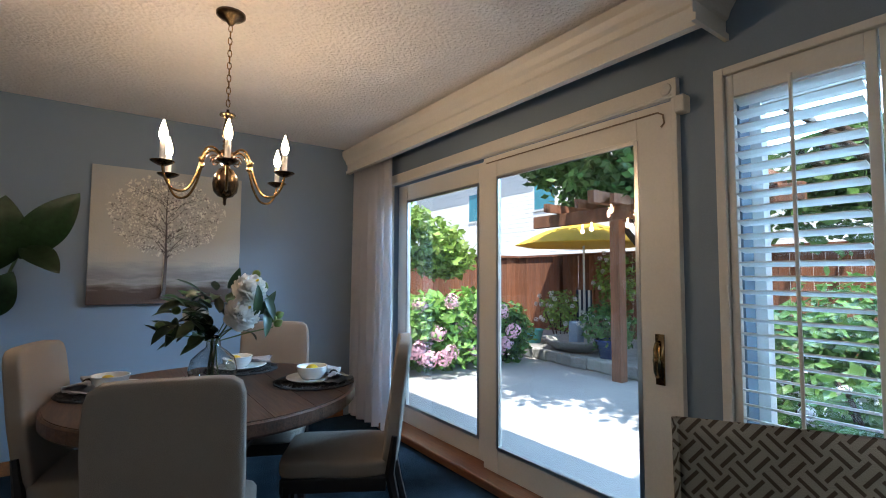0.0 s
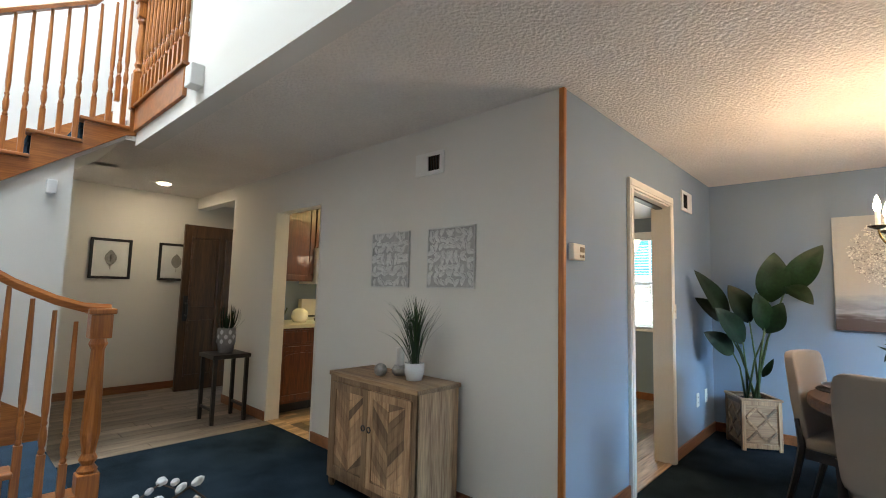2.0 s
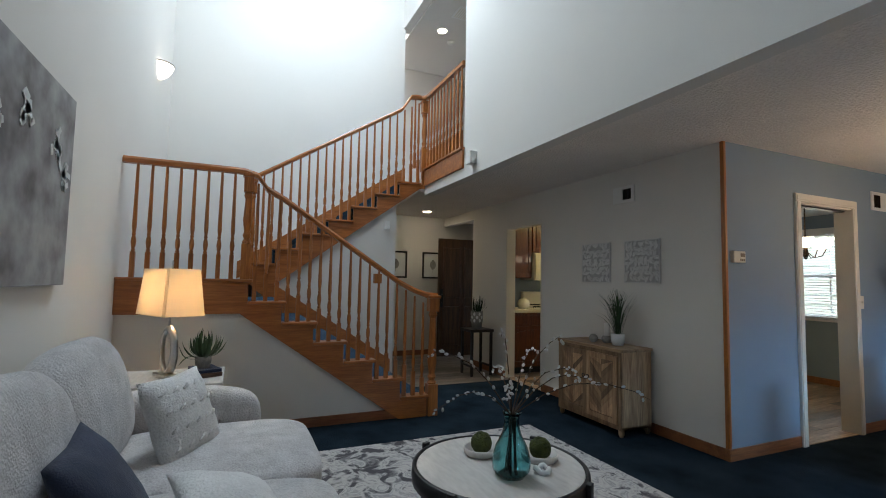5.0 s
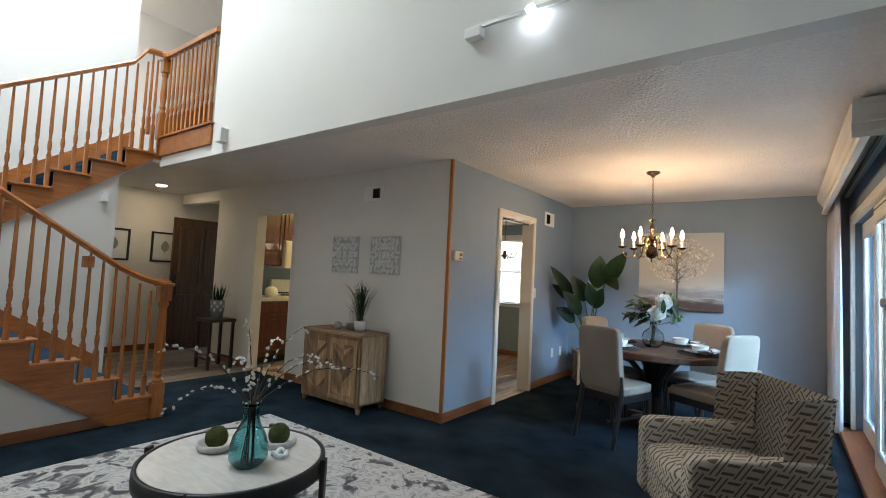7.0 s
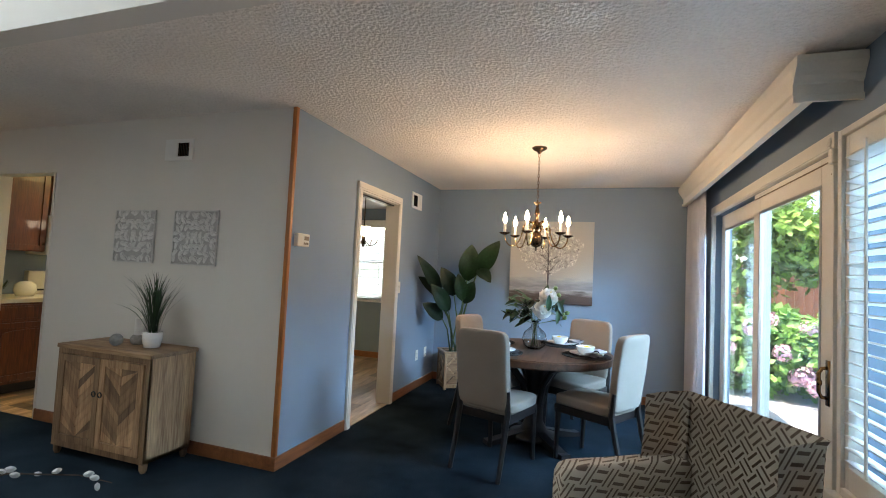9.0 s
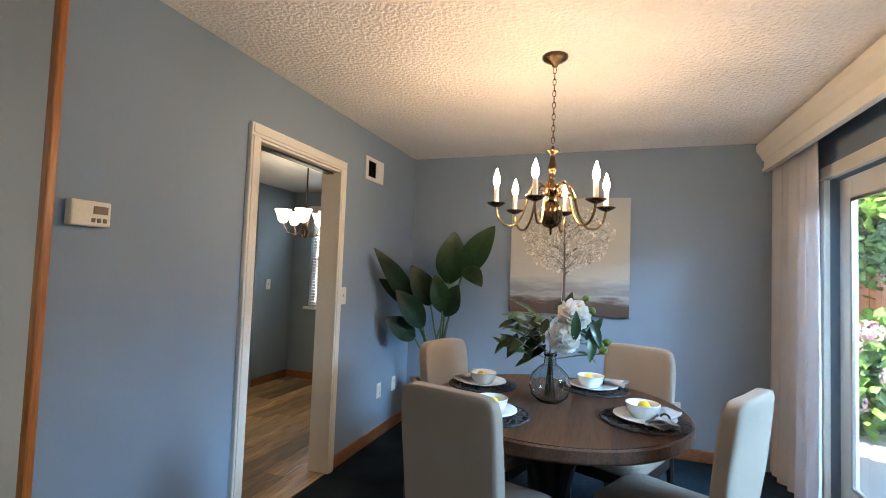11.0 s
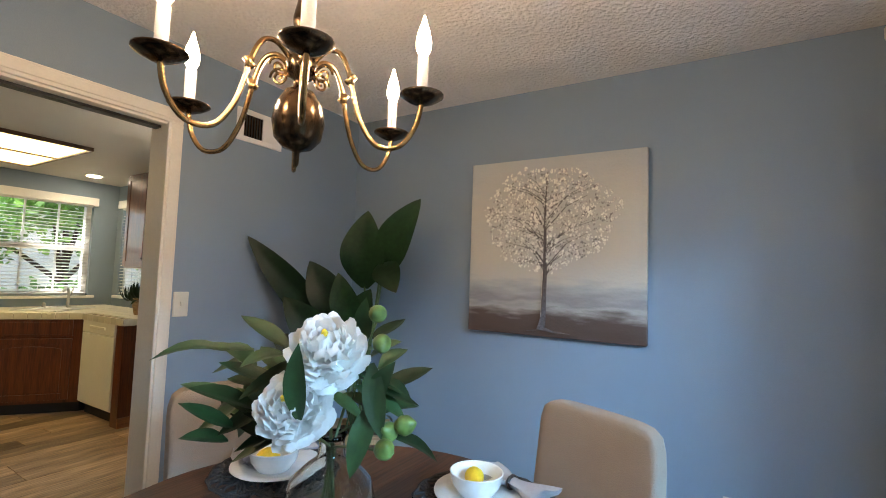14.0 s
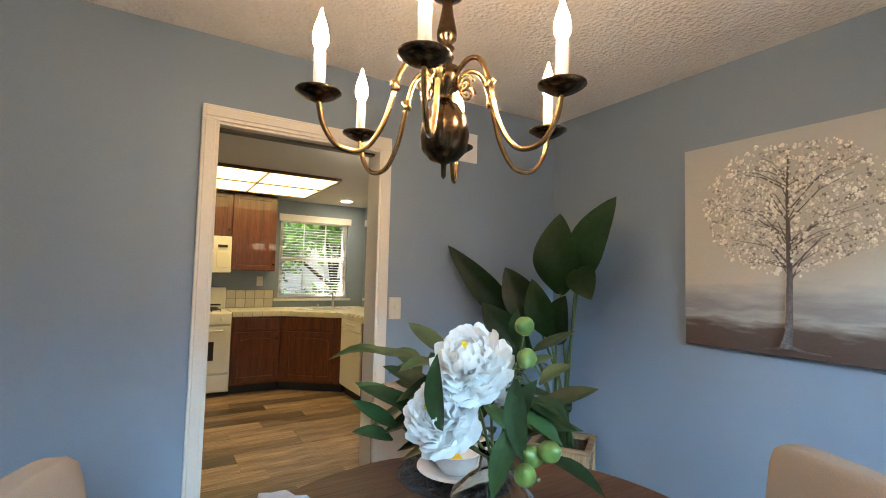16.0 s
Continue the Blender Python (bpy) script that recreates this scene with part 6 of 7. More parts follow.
for r in range(12):
    y = -1.925 - (0.1 if r % 2 else 0)
    while y < -0.328:
        a, e = max(y, -1.925), min(y + 0.2, -0.328)
        z = 0.005 + r * 0.076
        if e - a > 0.03 and not (z < 0.60 and a > -1.70 and e < -0.58):
            shared("brick", bme, fp, pose(2.0, a, z) @ Matrix.Diagonal((1, (e - a) / 0.2, 1, 1)))
        y += 0.2
rmt = thing("remote_control", "small dark remote control on the mantel", "remote", pose(1.98, -0.32, 1.339, 0, 0, 20))
part("body", B((-0.025, 0.025, -0.07, 0.07, 0, 0.018), bevel=0.005), M["black"], rmt)

# ---- upper wall fittings ----
tl = thing("track_light", "ceiling track with one lit spot on the tall wall", "track light")
part("feed_box", B((0.02, 0.13, -0.345, -0.29, 2.74, 2.80), bevel=0.004), M["trimw"], tl, "white feed box")
part("track", B((0.12, 1.5, -0.335, -0.315, 2.79, 2.81)), M["chrome"], tl, "slim metal track")
part("spot", lathe([(0.0, -0.02), (0.022, -0.02), (0.026, 0.02), (0.0, 0.02)], 16, None, pose(0.46, -0.36, 2.775, 70, 0, 0)), M["coolspot"], tl, "lit spot lamp", True)
sp = thing("wall_speaker", "small white wall speaker box under the balcony", "speaker box", pose(-2.72, -0.29, 2.49))
part("body", B((-0.05, 0.06, -0.075, 0, 0.0, 0.13), bevel=0.006), M["trimw"], sp)
ss = thing("wall_sensor", "small white alarm sensor on the stair wall", "sensor", pose(-4.10, -0.78, 1.93))
part("body", B((0.0, 0.04, -0.03, 0.03, 0, 0.10), bevel=0.006), M["trimw"], ss)
plate("wall_outlet", pose(-2.862, -2.5, 0.36, 0, 0, 90), "ivory outlet plate below the stairs", False)

# ---- kitchen ----
def cab_door(parent, u0, u1, z0, z1, m, knob=None, arch=True):
    """A raised-panel door facing +x in its own space, placed by m (u runs along y)."""
    d = part("door", B((0, 0.018, u0 + 0.004, u0 + 0.06, z0, z1), (0, 0.018, u1 - 0.06, u1 - 0.004, z0, z1), (0, 0.018, u0 + 0.06, u1 - 0.06, z0, z0 + 0.055), (0, 0.018, u0 + 0.06, u1 - 0.06, z1 - 0.05, z1), (0, 0.008, u0 + 0.05, u1 - 0.05, z0 + 0.05, z1 - 0.04), bevel=0.003), M["cherry"], parent)
    d.matrix_basis = m
    c, w = (u0 + u1) / 2, (u1 - u0) / 2 - 0.075
    if w > 0.03 and z1 - z0 > 0.25:
        top = z1 - 0.065
        arc = [(c + w * math.cos(a / 8 * math.pi), top - 0.04 + (0.035 if arch else 0.03) * math.sin(a / 8 * math.pi)) for a in range(9)]
        part("raised_panel", prism([(c - w, z0 + 0.07), (c + w, z0 + 0.07)] + arc, 0.008, 0.016, "x"), M["cherry"], d)
    if knob:
        bm = lathe([(0.005, 0), (0.006, 0.01), (0.012, 0.016), (0.01, 0.022), (0, 0.024)], 10, None, pose(0.018, knob[0], knob[1], 0, 90, 0))
        part("knob", bm, M["bronzedark"], d)
    return d


def drawer(parent, u0, u1, z0, z1, m):
    d = part("drawer_front", B((0, 0.018, u0 + 0.004, u1 - 0.004, z0, z1), (0.018, 0.022, u0 + 0.03, u1 - 0.03, z0 + 0.02, z1 - 0.02), bevel=0.003), M["cherry"], parent)
    d.matrix_basis = m
    return d


def base_cab(y0, y1, label):
    t = thing("base_cabinet", label, "cabinet", None, "kitchen base cabinets")
    part("body", B((-4.88, -4.25, y0, y1, 0.10, 0.87)), M["cherry"], t)
    part("toe_kick", B((-4.88, -4.31, y0, y1, 0.0, 0.10)), M["dark"], t, "dark toe kick")
    m = pose(-4.25, 0, 0)
    drawer(t, y0, y1, 0.70, 0.85, m)
    cab_door(t, y0, y1, 0.13, 0.68, m, (y1 - 0.04, 0.6))
    return t


base_cab(1.13, 1.68, "dark cherry base cabinet with drawer beside the range")
base_cab(2.47, 2.98, "dark cherry base cabinet with drawer and arched door")
dg = thing("base_cabinet", "dark cherry diagonal sink cabinet in the corner", "cabinet", None, "kitchen base cabinets")
part("body", prism([(-4.25, 2.985), (-3.80, 3.57), (-3.80, 4.20), (-4.88, 4.20), (-4.88, 2.985)], 0.10, 0.87, "z"), M["cherry"], dg)
part("toe_kick", prism([(-4.31, 3.0), (-3.86, 3.60), (-3.86, 4.1), (-4.8, 4.1), (-4.8, 3.0)], 0.0, 0.10, "z"), M["dark"], dg)
m = pose(-4.25, 2.985, 0, 0, 0, -math.degrees(math.atan2(0.45, 0.585)))
drawer(dg, 0.06, 0.66, 0.70, 0.85, m)
cab_door(dg, 0.06, 0.66, 0.13, 0.68, m)
dw = thing("dishwasher", "white dishwasher with recessed handle under the counter", "dishwasher")
part("body", B((-3.79, -3.17, 3.58, 4.2, 0.10, 0.865)), M["appliance"], dw)
part("door", B((-3.78, -3.18, 3.55, 3.585, 0.12, 0.74), bevel=0.006), M["appliance"], dw)
part("control_panel", B((-3.78, -3.18, 3.55, 3.585, 0.745, 0.86), bevel=0.006), M["appliance"], dw)
part("handle", B((-3.62, -3.34, 3.54, 3.556, 0.79, 0.815), bevel=0.004), M["plastic"], dw)
part("toe_kick", B((-3.79, -3.17, 3.62, 3.65, 0.0, 0.10)), M["dark"], dw)
ep = thing("counter_gable", "dark cherry end gable of the kitchen counter", "cabinet side")
part("board", B((-3.165, -3.05, 3.56, 4.245, 0.0, 0.868)), M["cherry"], ep)
part("base_strip", B((-3.05, -3.038, 3.56, 4.245, 0.0, 0.085)), M["oakbase"], ep)

ctop = thing("countertop", "cream tiled kitchen countertop with tiled edge", "countertop")
part("slab", prism([(-4.22, 2.46), (-4.22, 2.98), (-3.79, 3.545), (-3.03, 3.545), (-3.03, 4.248), (-4.898, 4.248), (-4.898, 2.46)], 0.87, 0.898, "z"), M["grout"], ctop, "grout bed")
tbm = B((0.002, 0.106, 0.002, 0.106, 0, 0.012), bevel=0.002, seg=1)
tme = bpy.data.meshes.new("tile")
tbm.to_mesh(tme)
tbm.free()
tme.materials.append(M["tile"])
for i in range(18):
    for j in range(17):
        x, y = -4.898 + i * 0.108, 2.46 + j * 0.108
        cx, cy = x + 0.054, y + 0.054
        if x + 0.106 > -3.03 or y + 0.106 > 4.25:
            continue
        if (cx < -4.28) or cy > 3.60 or (cy - 2.98) > (cx + 4.22) * 1.314 + 0.07 and cy > 2.9:
            shared("tile", tme, ctop, pose(x, y, 0.897))
edge = [((-3.03, 3.545), (-3.03, 4.24)), ((-3.79, 3.545), (-3.03, 3.545)), ((-4.22, 2.98), (-3.79, 3.545)), ((-4.22, 2.46), (-4.22, 2.98))]
for (ax, ay), (bx, by) in edge:
    L = math.hypot(bx - ax, by - ay)
    n_ = max(1, round(L / 0.108))
    for k in range(n_):
        shared("tile", tme, ctop, pose(ax + (bx - ax) * k / n_, ay + (by - ay) * k / n_, 0.909, 0, 0, math.degrees(math.atan2(by - ay, bx - ax))) @ pose(0, 0.008, -0.055, 90, 0, 0) @ Matrix.Diagonal((L / n_ / 0.108, 0.55, 1, 1)))
ct2 = thing("countertop", "cream tiled counter beside the range", "countertop")
part("slab", B((-4.898, -4.22, 1.12, 1.69, 0.87, 0.91), bevel=0.004), M["tile"], ct2)
spl = thing("backsplash", "two rows of cream backsplash tiles", "tiles")
part("bed", B((-4.899, -4.892, 2.46, 3.03, 0.91, 1.13), (-3.5, -3.06, 4.242, 4.249, 0.91, 1.06)), M["grout"], spl, "grout bed")
for r in range(2):
    for k in range(5):
        shared("tile", tme, spl, pose(-4.893, 2.465 + k * 0.111, 0.912 + r * 0.108, 0, 0, 0) @ pose(0, 0, 0, 90, 0, 90))
for k in range(4):
    shared("tile", tme, spl, pose(-3.49 + k * 0.108, 4.243, 0.912) @ pose(0, 0, 0, 90, 0, 0))

st = thing("stove", "white freestanding gas range with black oven window", "stove")
part("body", B((-4.88, -4.22, 1.70, 2.455, 0.05, 0.905), bevel=0.005), M["appliance"], st)
part("oven_door", B((-4.22, -4.18, 1.715, 2.44, 0.26, 0.76), bevel=0.008), M["appliance"], st)
part("oven_window", B((-4.182, -4.176, 1.87, 2.285, 0.40, 0.60)), M["dark"], st, "black oven window")
part("oven_handle", tube([(-4.18, 1.80, 0.715), (-4.145, 1.80, 0.715), (-4.145, 2.36, 0.715), (-4.18, 2.36, 0.715)], 0.011, 8), M["appliance"], st)
part("drawer", B((-4.22, -4.185, 1.715, 2.44, 0.07, 0.245), bevel=0.008), M["appliance"], st)
part("control_panel", B((-4.22, -4.18, 1.71, 2.445, 0.775, 0.90), bevel=0.008), M["appliance"], st)
for k in range(4):
    part("knob", lathe([(0.018, 0), (0.016, 0.022), (0, 0.024)], 12, None, pose(-4.18, 1.80 + k * 0.185, 0.84, 0, 90, 0)), M["appliance"], st)
part("backguard", B((-4.88, -4.80, 1.70, 2.455, 0.905, 1.16), bevel=0.01), M["appliance"], st)
part("vent_slot", B((-4.80, -4.796, 1.75, 2.40, 0.945, 0.965)), M["dark"], st)
for y in (1.90, 2.26):
    for x in (-4.66, -4.40):
        bm = tube([(x + 0.09 * math.cos(a / 6 * math.pi), y + 0.09 * math.sin(a / 6 * math.pi), 0.93) for a in range(12)], 0.007, 5, None, True)
        for a in range(4):
            tube([(x, y, 0.93), (x + 0.1 * math.cos(a * math.pi / 2), y + 0.1 * math.sin(a * math.pi / 2), 0.93), (x + 0.1 * math.cos(a * math.pi / 2), y + 0.1 * math.sin(a * math.pi / 2), 0.905)], 0.006, 5, bm)
        part("burner_grate", bm, M["black"], st)
mw = thing("microwave", "white over-range microwave with dark display", "microwave")
part("body", B((-4.89, -4.50, 1.70, 2.455, 1.34, 1.76), bevel=0.006), M["appliance"], mw)
part("door", B((-4.50, -4.485, 1.71, 2.25, 1.36, 1.74), bevel=0.005), M["appliance"], mw)
part("display", B((-4.50, -4.482, 2.31, 2.41, 1.63, 1.66)), M["dark"], mw, "dark clock display")
part("keypad", B((-4.50, -4.488, 2.30, 2.43, 1.40, 1.58), bevel=0.002), M["plastic"], mw)


def upper(y0, y1, z0, z1, doors, label):
    t = thing("wall_cabinet", label, "cabinet", None, "kitchen wall cabinets")
    part("body", B((-4.89, -4.57, y0, y1, z0, z1)), M["cherry"], t)
    w = (y1 - y0) / doors
    for k in range(doors):
        cab_door(t, y0 + k * w, y0 + (k + 1) * w, z0 + 0.012, z1 - 0.02, pose(-4.57, 0, 0), (y0 + (k + 1) * w - 0.03, z0 + 0.08))
    return t


upper(2.46, 2.96, 1.37, 2.29, 1, "dark cherry wall cabinet with arched door by the window")
upper(1.70, 2.455, 1.765, 2.29, 2, "dark cherry wall cabinet above the microwave")
upper(1.13, 1.69, 1.37, 2.29, 1, "dark cherry wall cabinet beside the microwave")
uc = thing("wall_cabinet", "dark cherry two-door wall cabinet over the counter end", "cabinet", None, "kitchen wall cabinets")
part("body", B((-3.96, -3.06, 3.93, 4.245, 1.345, 2.30)), M["cherry"], uc)
for k in range(2):
    m = pose(0, 3.93, 0, 0, 0, -90)
    cab_door(uc, -3.96 + k * 0.45, -3.51 + k * 0.45, 1.36, 2.28, m, ((-3.55 if k == 0 else -3.47), 1.44))


def blinds_window(name, m, w, z0, z1, label, lower=0.5):
    """A window in an opening w wide, facing -y in its own space."""
    t = thing(name, label, "window", m)
    t["kind"] = "structure"
    part("window_frame", B((0, 0.05, 0.05, 0.12, z0, z1), (w - 0.05, w, 0.05, 0.12, z0, z1), (0.05, w - 0.05, 0.05, 0.12, z0, z0 + 0.05), (0.05, w - 0.05, 0.05, 0.12, z1 - 0.05, z1), (0.05, w - 0.05, 0.06, 0.11, (z0 + z1) / 2 - 0.025, (z0 + z1) / 2 + 0.025)), M["trimw"], t)
    part("muntin", B((w * 0.36 - 0.008, w * 0.36 + 0.008, 0.08, 0.10, z0 + 0.05, z1 - 0.05), (w * 0.68 - 0.008, w * 0.68 + 0.008, 0.08, 0.10, z0 + 0.05, z1 - 0.05)), M["trimw"], t)
    p = part("pane", B((0.04, w - 0.04, 0.087, 0.092, z0 + 0.04, z1 - 0.04)), M["pane"], t, "clear glass pane")
    p.visible_shadow = False
    part("blind_valance", B((-0.03, w + 0.03, -0.045, -0.004, z1 - 0.045, z1 + 0.045), bevel=0.005), M["trimw"], t, "white blind valance")
    part("window_sill", B((-0.06, w + 0.06, -0.03, 0.05, z0 - 0.03, z0), bevel=0.004), M["trimw"], t)
    bl = part("blind_headrail", B((0.01, w - 0.01, -0.01, 0.04, z1 - 0.06, z1 - 0.002), bevel=0.003), M["trimw"], t)
    n_ = int((z1 - z0 - 0.1) / 0.036)
    sb = B((0.015, w - 0.015, -0.019, 0.019, -0.0012, 0.0012))
    sm = bpy.data.meshes.new("slat")
    sb.to_mesh(sm)
    sb.free()
    sm.materials.append(M["trimw"])
    for k in range(n_):
        shared("slat", sm, bl, pose(0, 0.02, z0 + 0.03 + k * 0.036, 14, 0, 0))
    return t


blinds_window("window_2", pose(-4.90, 3.08, 0, 0, 0, 90), 0.92, 1.02, 2.08, "white sash window with open blinds over the sink")
blinds_window("window_3", pose(-4.78, 4.25, 0), 0.78, 1.02, 2.08, "white sash window with open blinds in the kitchen corner")
blinds_window("window_4", pose(-2.68, 4.90, 0), 1.18, 0.88, 2.08, "white nook window with blinds and divided panes")

fa = thing("faucet", "brushed nickel sink faucet at the corner sink", "faucet", pose(-4.55, 3.70, 0.909, 0, 0, 0))
part("spout", tube([(0, 0, 0), (0, 0, 0.16), (0.02, -0.015, 0.20), (0.06, -0.05, 0.205), (0.10, -0.08, 0.18)], 0.014, 8), M["chrome"], fa, "", True)
part("lever", tube([(-0.01, 0.02, 0.12), (-0.02, 0.05, 0.22)], 0.008, 6), M["chrome"], fa)
part("sprayer", lathe([(0.018, 0), (0.014, 0.05), (0, 0.06)], 10, None, pose(-0.06, -0.18, 0)), M["chrome"], fa)
sk = thing("sink", "white enamel corner sink set in the counter", "sink", pose(-4.40, 3.55, 0.909, 0, 0, 38))
part("basin_rim", B((-0.20, 0.20, -0.30, -0.27, 0, 0.012), (-0.20, 0.20, 0.27, 0.30, 0, 0.012), (-0.20, -0.17, -0.27, 0.27, 0, 0.012), (0.17, 0.20, -0.27, 0.27, 0, 0.012), (-0.17, 0.17, -0.27, 0.27, 0.0, 0.003), bevel=0.001), M["ceramic"], sk)
grass_plant("potted_plant", pose(-3.42, 3.88, 0.909), "trailing green plant in a woven brown basket", 0.085, 0.16, 46, 0.20, 0.05, 1.3, M["consolex"], 12, 0.6, "leaf")
for k, (x, h) in enumerate(((-3.23, 0.25), (-3.185, 0.27), (-3.145, 0.255))):
    cb = thing("cookbook", "upright brown and cream cookbook on the counter", "book", pose(x, 4.06, 0.909), "cookbooks on the counter")
    part("cover", B((-0.019, 0.019, -0.09, 0.09, 0, h), bevel=0.003), M["mantel"] if k != 1 else M["ceramic"], cb)
cn = thing("canister", "round white ceramic canister on the counter", "canister", pose(-4.52, 1.52, 0.91))
part("jar", lathe([(0, 0), (0.07, 0), (0.095, 0.06), (0.085, 0.12), (0.045, 0.15), (0, 0.155)], 20), M["ceramic"], cn, "", True)
grass_plant("potted_plant", pose(-4.55, 1.27, 0.91), "small leafy plant in a pale pot on the counter", 0.055, 0.08, 22, 0.14, 0.03, 1.1, M["plastic"], 15, 0.4)
plate("wall_outlet", pose(-4.90, 2.85, 1.24, 0, 0, 90), "ivory outlet plate above the backsplash", False)
plate("light_switch", pose(-2.95, 4.47, 1.15, 0, 0, 90), "ivory switch plate on the nook corner", True)
plate("wall_outlet", pose(-3.2, 4.25, 1.17), "ivory outlet plate above the cookbooks", False)

fl = thing("ceiling_light", "recessed four-panel fluorescent kitchen ceiling light", "ceiling light")
part("frame", B((-4.42, -4.395, 1.88, 3.26, 2.280, 2.311), (-3.125, -3.10, 1.88, 3.26, 2.280, 2.311), (-4.395, -3.125, 1.88, 1.905, 2.280, 2.311), (-4.395, -3.125, 3.235, 3.26, 2.280, 2.311)), M["mantel"], fl, "dark frame")
part("divider", B((-3.770, -3.750, 1.905, 3.235, 2.280, 2.311)), M["mantel"], fl)
part("divider", B((-4.395, -3.770, 2.561, 2.579, 2.281, 2.311), (-3.750, -3.125, 2.561, 2.579, 2.281, 2.311)), M["mantel"], fl)
for x0, x1 in ((-4.40, -3.775), (-3.745, -3.12)):
    for y0, y1 in ((1.90, 2.555), (2.585, 3.24)):
        part("diffuser", B((x0, x1, y0, y1, 2.290, 2.303), bevel=0.004), M["panel_light"], fl, "glowing diffuser panel")


def downlight(x, y, z, label):
    t = thing("downlight", label, "downlight", pose(x, y, z), "recessed downlights")
    part("trim_ring", lathe([(0.062, -0.004), (0.082, -0.006), (0.085, 0.0), (0.062, 0.0)], 24), M["trimw"], t)
    part("lens", lathe([(0, -0.012), (0.05, -0.011), (0.062, -0.006), (0.0625, -0.004)], 24), M["spot"], t, "glowing lens")


downlight(-4.45, 3.80, KCEIL, "lit recessed downlight over the kitchen sink")
downlight(-5.65, 0.38, CEIL, "lit recessed downlight in the entry hall")
downlight(-4.85, 0.24, 5.10, "lit recessed downlight in the upper hall")
up_v = thing("ceiling_vent", "white ceiling vent grille in the upper hall", "vent", pose(-4.3, 0.35, 5.09))
part("frame", B((-0.15, 0.15, -0.15, 0.15, 0, 0.01), bevel=0.003), M["trimw"], up_v)
for k in range(8):
    part("slat", B((-0.12, 0.12, -0.12 + k * 0.032, -0.105 + k * 0.032, -0.004, 0.001)), M["plastic"], up_v)
for x, y in ((-5.1, 0.5), (-4.75, 0.75)):
    sd = thing("smoke_detector", "round white smoke detector on the upper ceiling", "smoke detector", pose(x, y, 5.07))
    part("housing", lathe([(0, 0), (0.05, 0.0), (0.06, 0.02), (0.06, 0.03)], 20), M["trimw"], sd, "", True)
dd = thing("door_2", "tan upper hall door in a white frame", "door")
dd["kind"] = "structure"
part("slab", B((-5.6, -4.8, 2.17, 2.2, 2.70, 4.72)), M["consolex"], dd)
part("frame", B((-5.68, -5.6, 2.16, 2.2, 2.70, 4.80), (-4.8, -4.72, 2.16, 2.2, 2.70, 4.80), (-5.6, -4.8, 2.16, 2.2, 4.72, 4.80)), M["trimw"], dd)

pn = thing("nook_chandelier", "dark scrolled nook chandelier with lit glass bell shades", "chandelier", pose(NOOK[0], NOOK[1], 0))
part("rod", tube([(0, 0, KCEIL), (0, 0, 1.72)], 0.007, 8), M["bronzedark"], pn)
part("body", lathe([(0, 1.62), (0.015, 1.63), (0.03, 1.68), (0.02, 1.74), (0.035, 1.80), (0.012, 1.86), (0, 1.87)], 14), M["bronzedark"], pn, "", True)
bell = [(0.022, 0.0), (0.04, 0.02), (0.05, 0.06), (0.072, 0.11), (0.068, 0.11), (0.046, 0.06), (0.036, 0.022), (0.0, 0.006)]
for k in range(5):
    a = pn_arm = part("arm", tube([(0.02, 0, 1.70), (0.08, 0, 1.64), (0.15, 0, 1.66), (0.19, 0, 1.74)], 0.006, 6), M["bronzedark"], pn, "", True)
    a.matrix_basis = pose(0, 0, 0, 0, 0, 72 * k + 12)
    part("glass_shade", lathe(bell, 18, None, pose(0.19, 0, 1.745)), emitter("glowing_bell_glass", (1.0, 0.82, 0.58), 3.0) if k == 0 else bpy.data.materials["glowing_bell_glass"], a, "glowing white bell shade", True)

# ---- entry hall ----
ed = thing("door_3", "dark brown panelled front door standing open", "door", pose(-5.96, 0.74, 0, 0, 0, 0))
ed["kind"] = "structure"
part("slab", B((-0.045, 0, 0, 0.90, 0.01, 2.04), bevel=0.003), M["doorwood"], ed)
for y0, y1 in ((0.10, 0.40), (0.50, 0.80)):
    for z0, z1 in ((0.20, 0.86), (1.02, 1.88)):
        part("raised_panel", B((0.0, 0.014, y0, y1, z0, z1), bevel=0.012, seg=2), M["doorwood"], ed)
        part("panel_moulding", B((0.0, 0.02, y0 - 0.02, y0, z0 - 0.02, z1 + 0.02), (0.0, 0.02, y1, y1 + 0.02, z0 - 0.02, z1 + 0.02), bevel=0.004), M["mantel"], ed)
part("door_handle", tube([(0.0, 0.06, 0.92), (0.05, 0.06, 0.93), (0.05, 0.06, 1.06), (0.0, 0.06, 1.07)], 0.012, 8), M["black"], ed, "dark iron handle")
part("lock_plate", B((0.0, 0.008, 0.03, 0.09, 0.85, 1.16), bevel=0.003), M["black"], ed)
for y0 in (-0.14, 0.56):
    fr = thing("framed_print", "botanical print in a thin black frame", "picture", pose(-6.30, y0, 1.34), "prints in the hall")
    part("frame", B((0, 0.025, 0, 0.03, 0, 0.47), (0, 0.025, 0.38, 0.41, 0, 0.47), (0, 0.025, 0.03, 0.38, 0, 0.03), (0, 0.025, 0.03, 0.38, 0.44, 0.47), bevel=0.003), M["black"], fr, "thin black frame")
    part("mat_board", B((0.003, 0.010, 0.03, 0.38, 0.03, 0.44)), M["ceramic"], fr, "pale mat board")
    bm = leaf_into(bmesh.new(), (0.012, 0.205, 0.16), (0.012, 0.205, 0.34), 0.12, (1, 0, 0), 0.0, 8, 0.0, 2)
    tube([(0.012, 0.205, 0.11), (0.012, 0.205, 0.33)], 0.003, 5, bm)
    part("leaf_print", bm, M["stone"], fr, "grey leaf drawing")
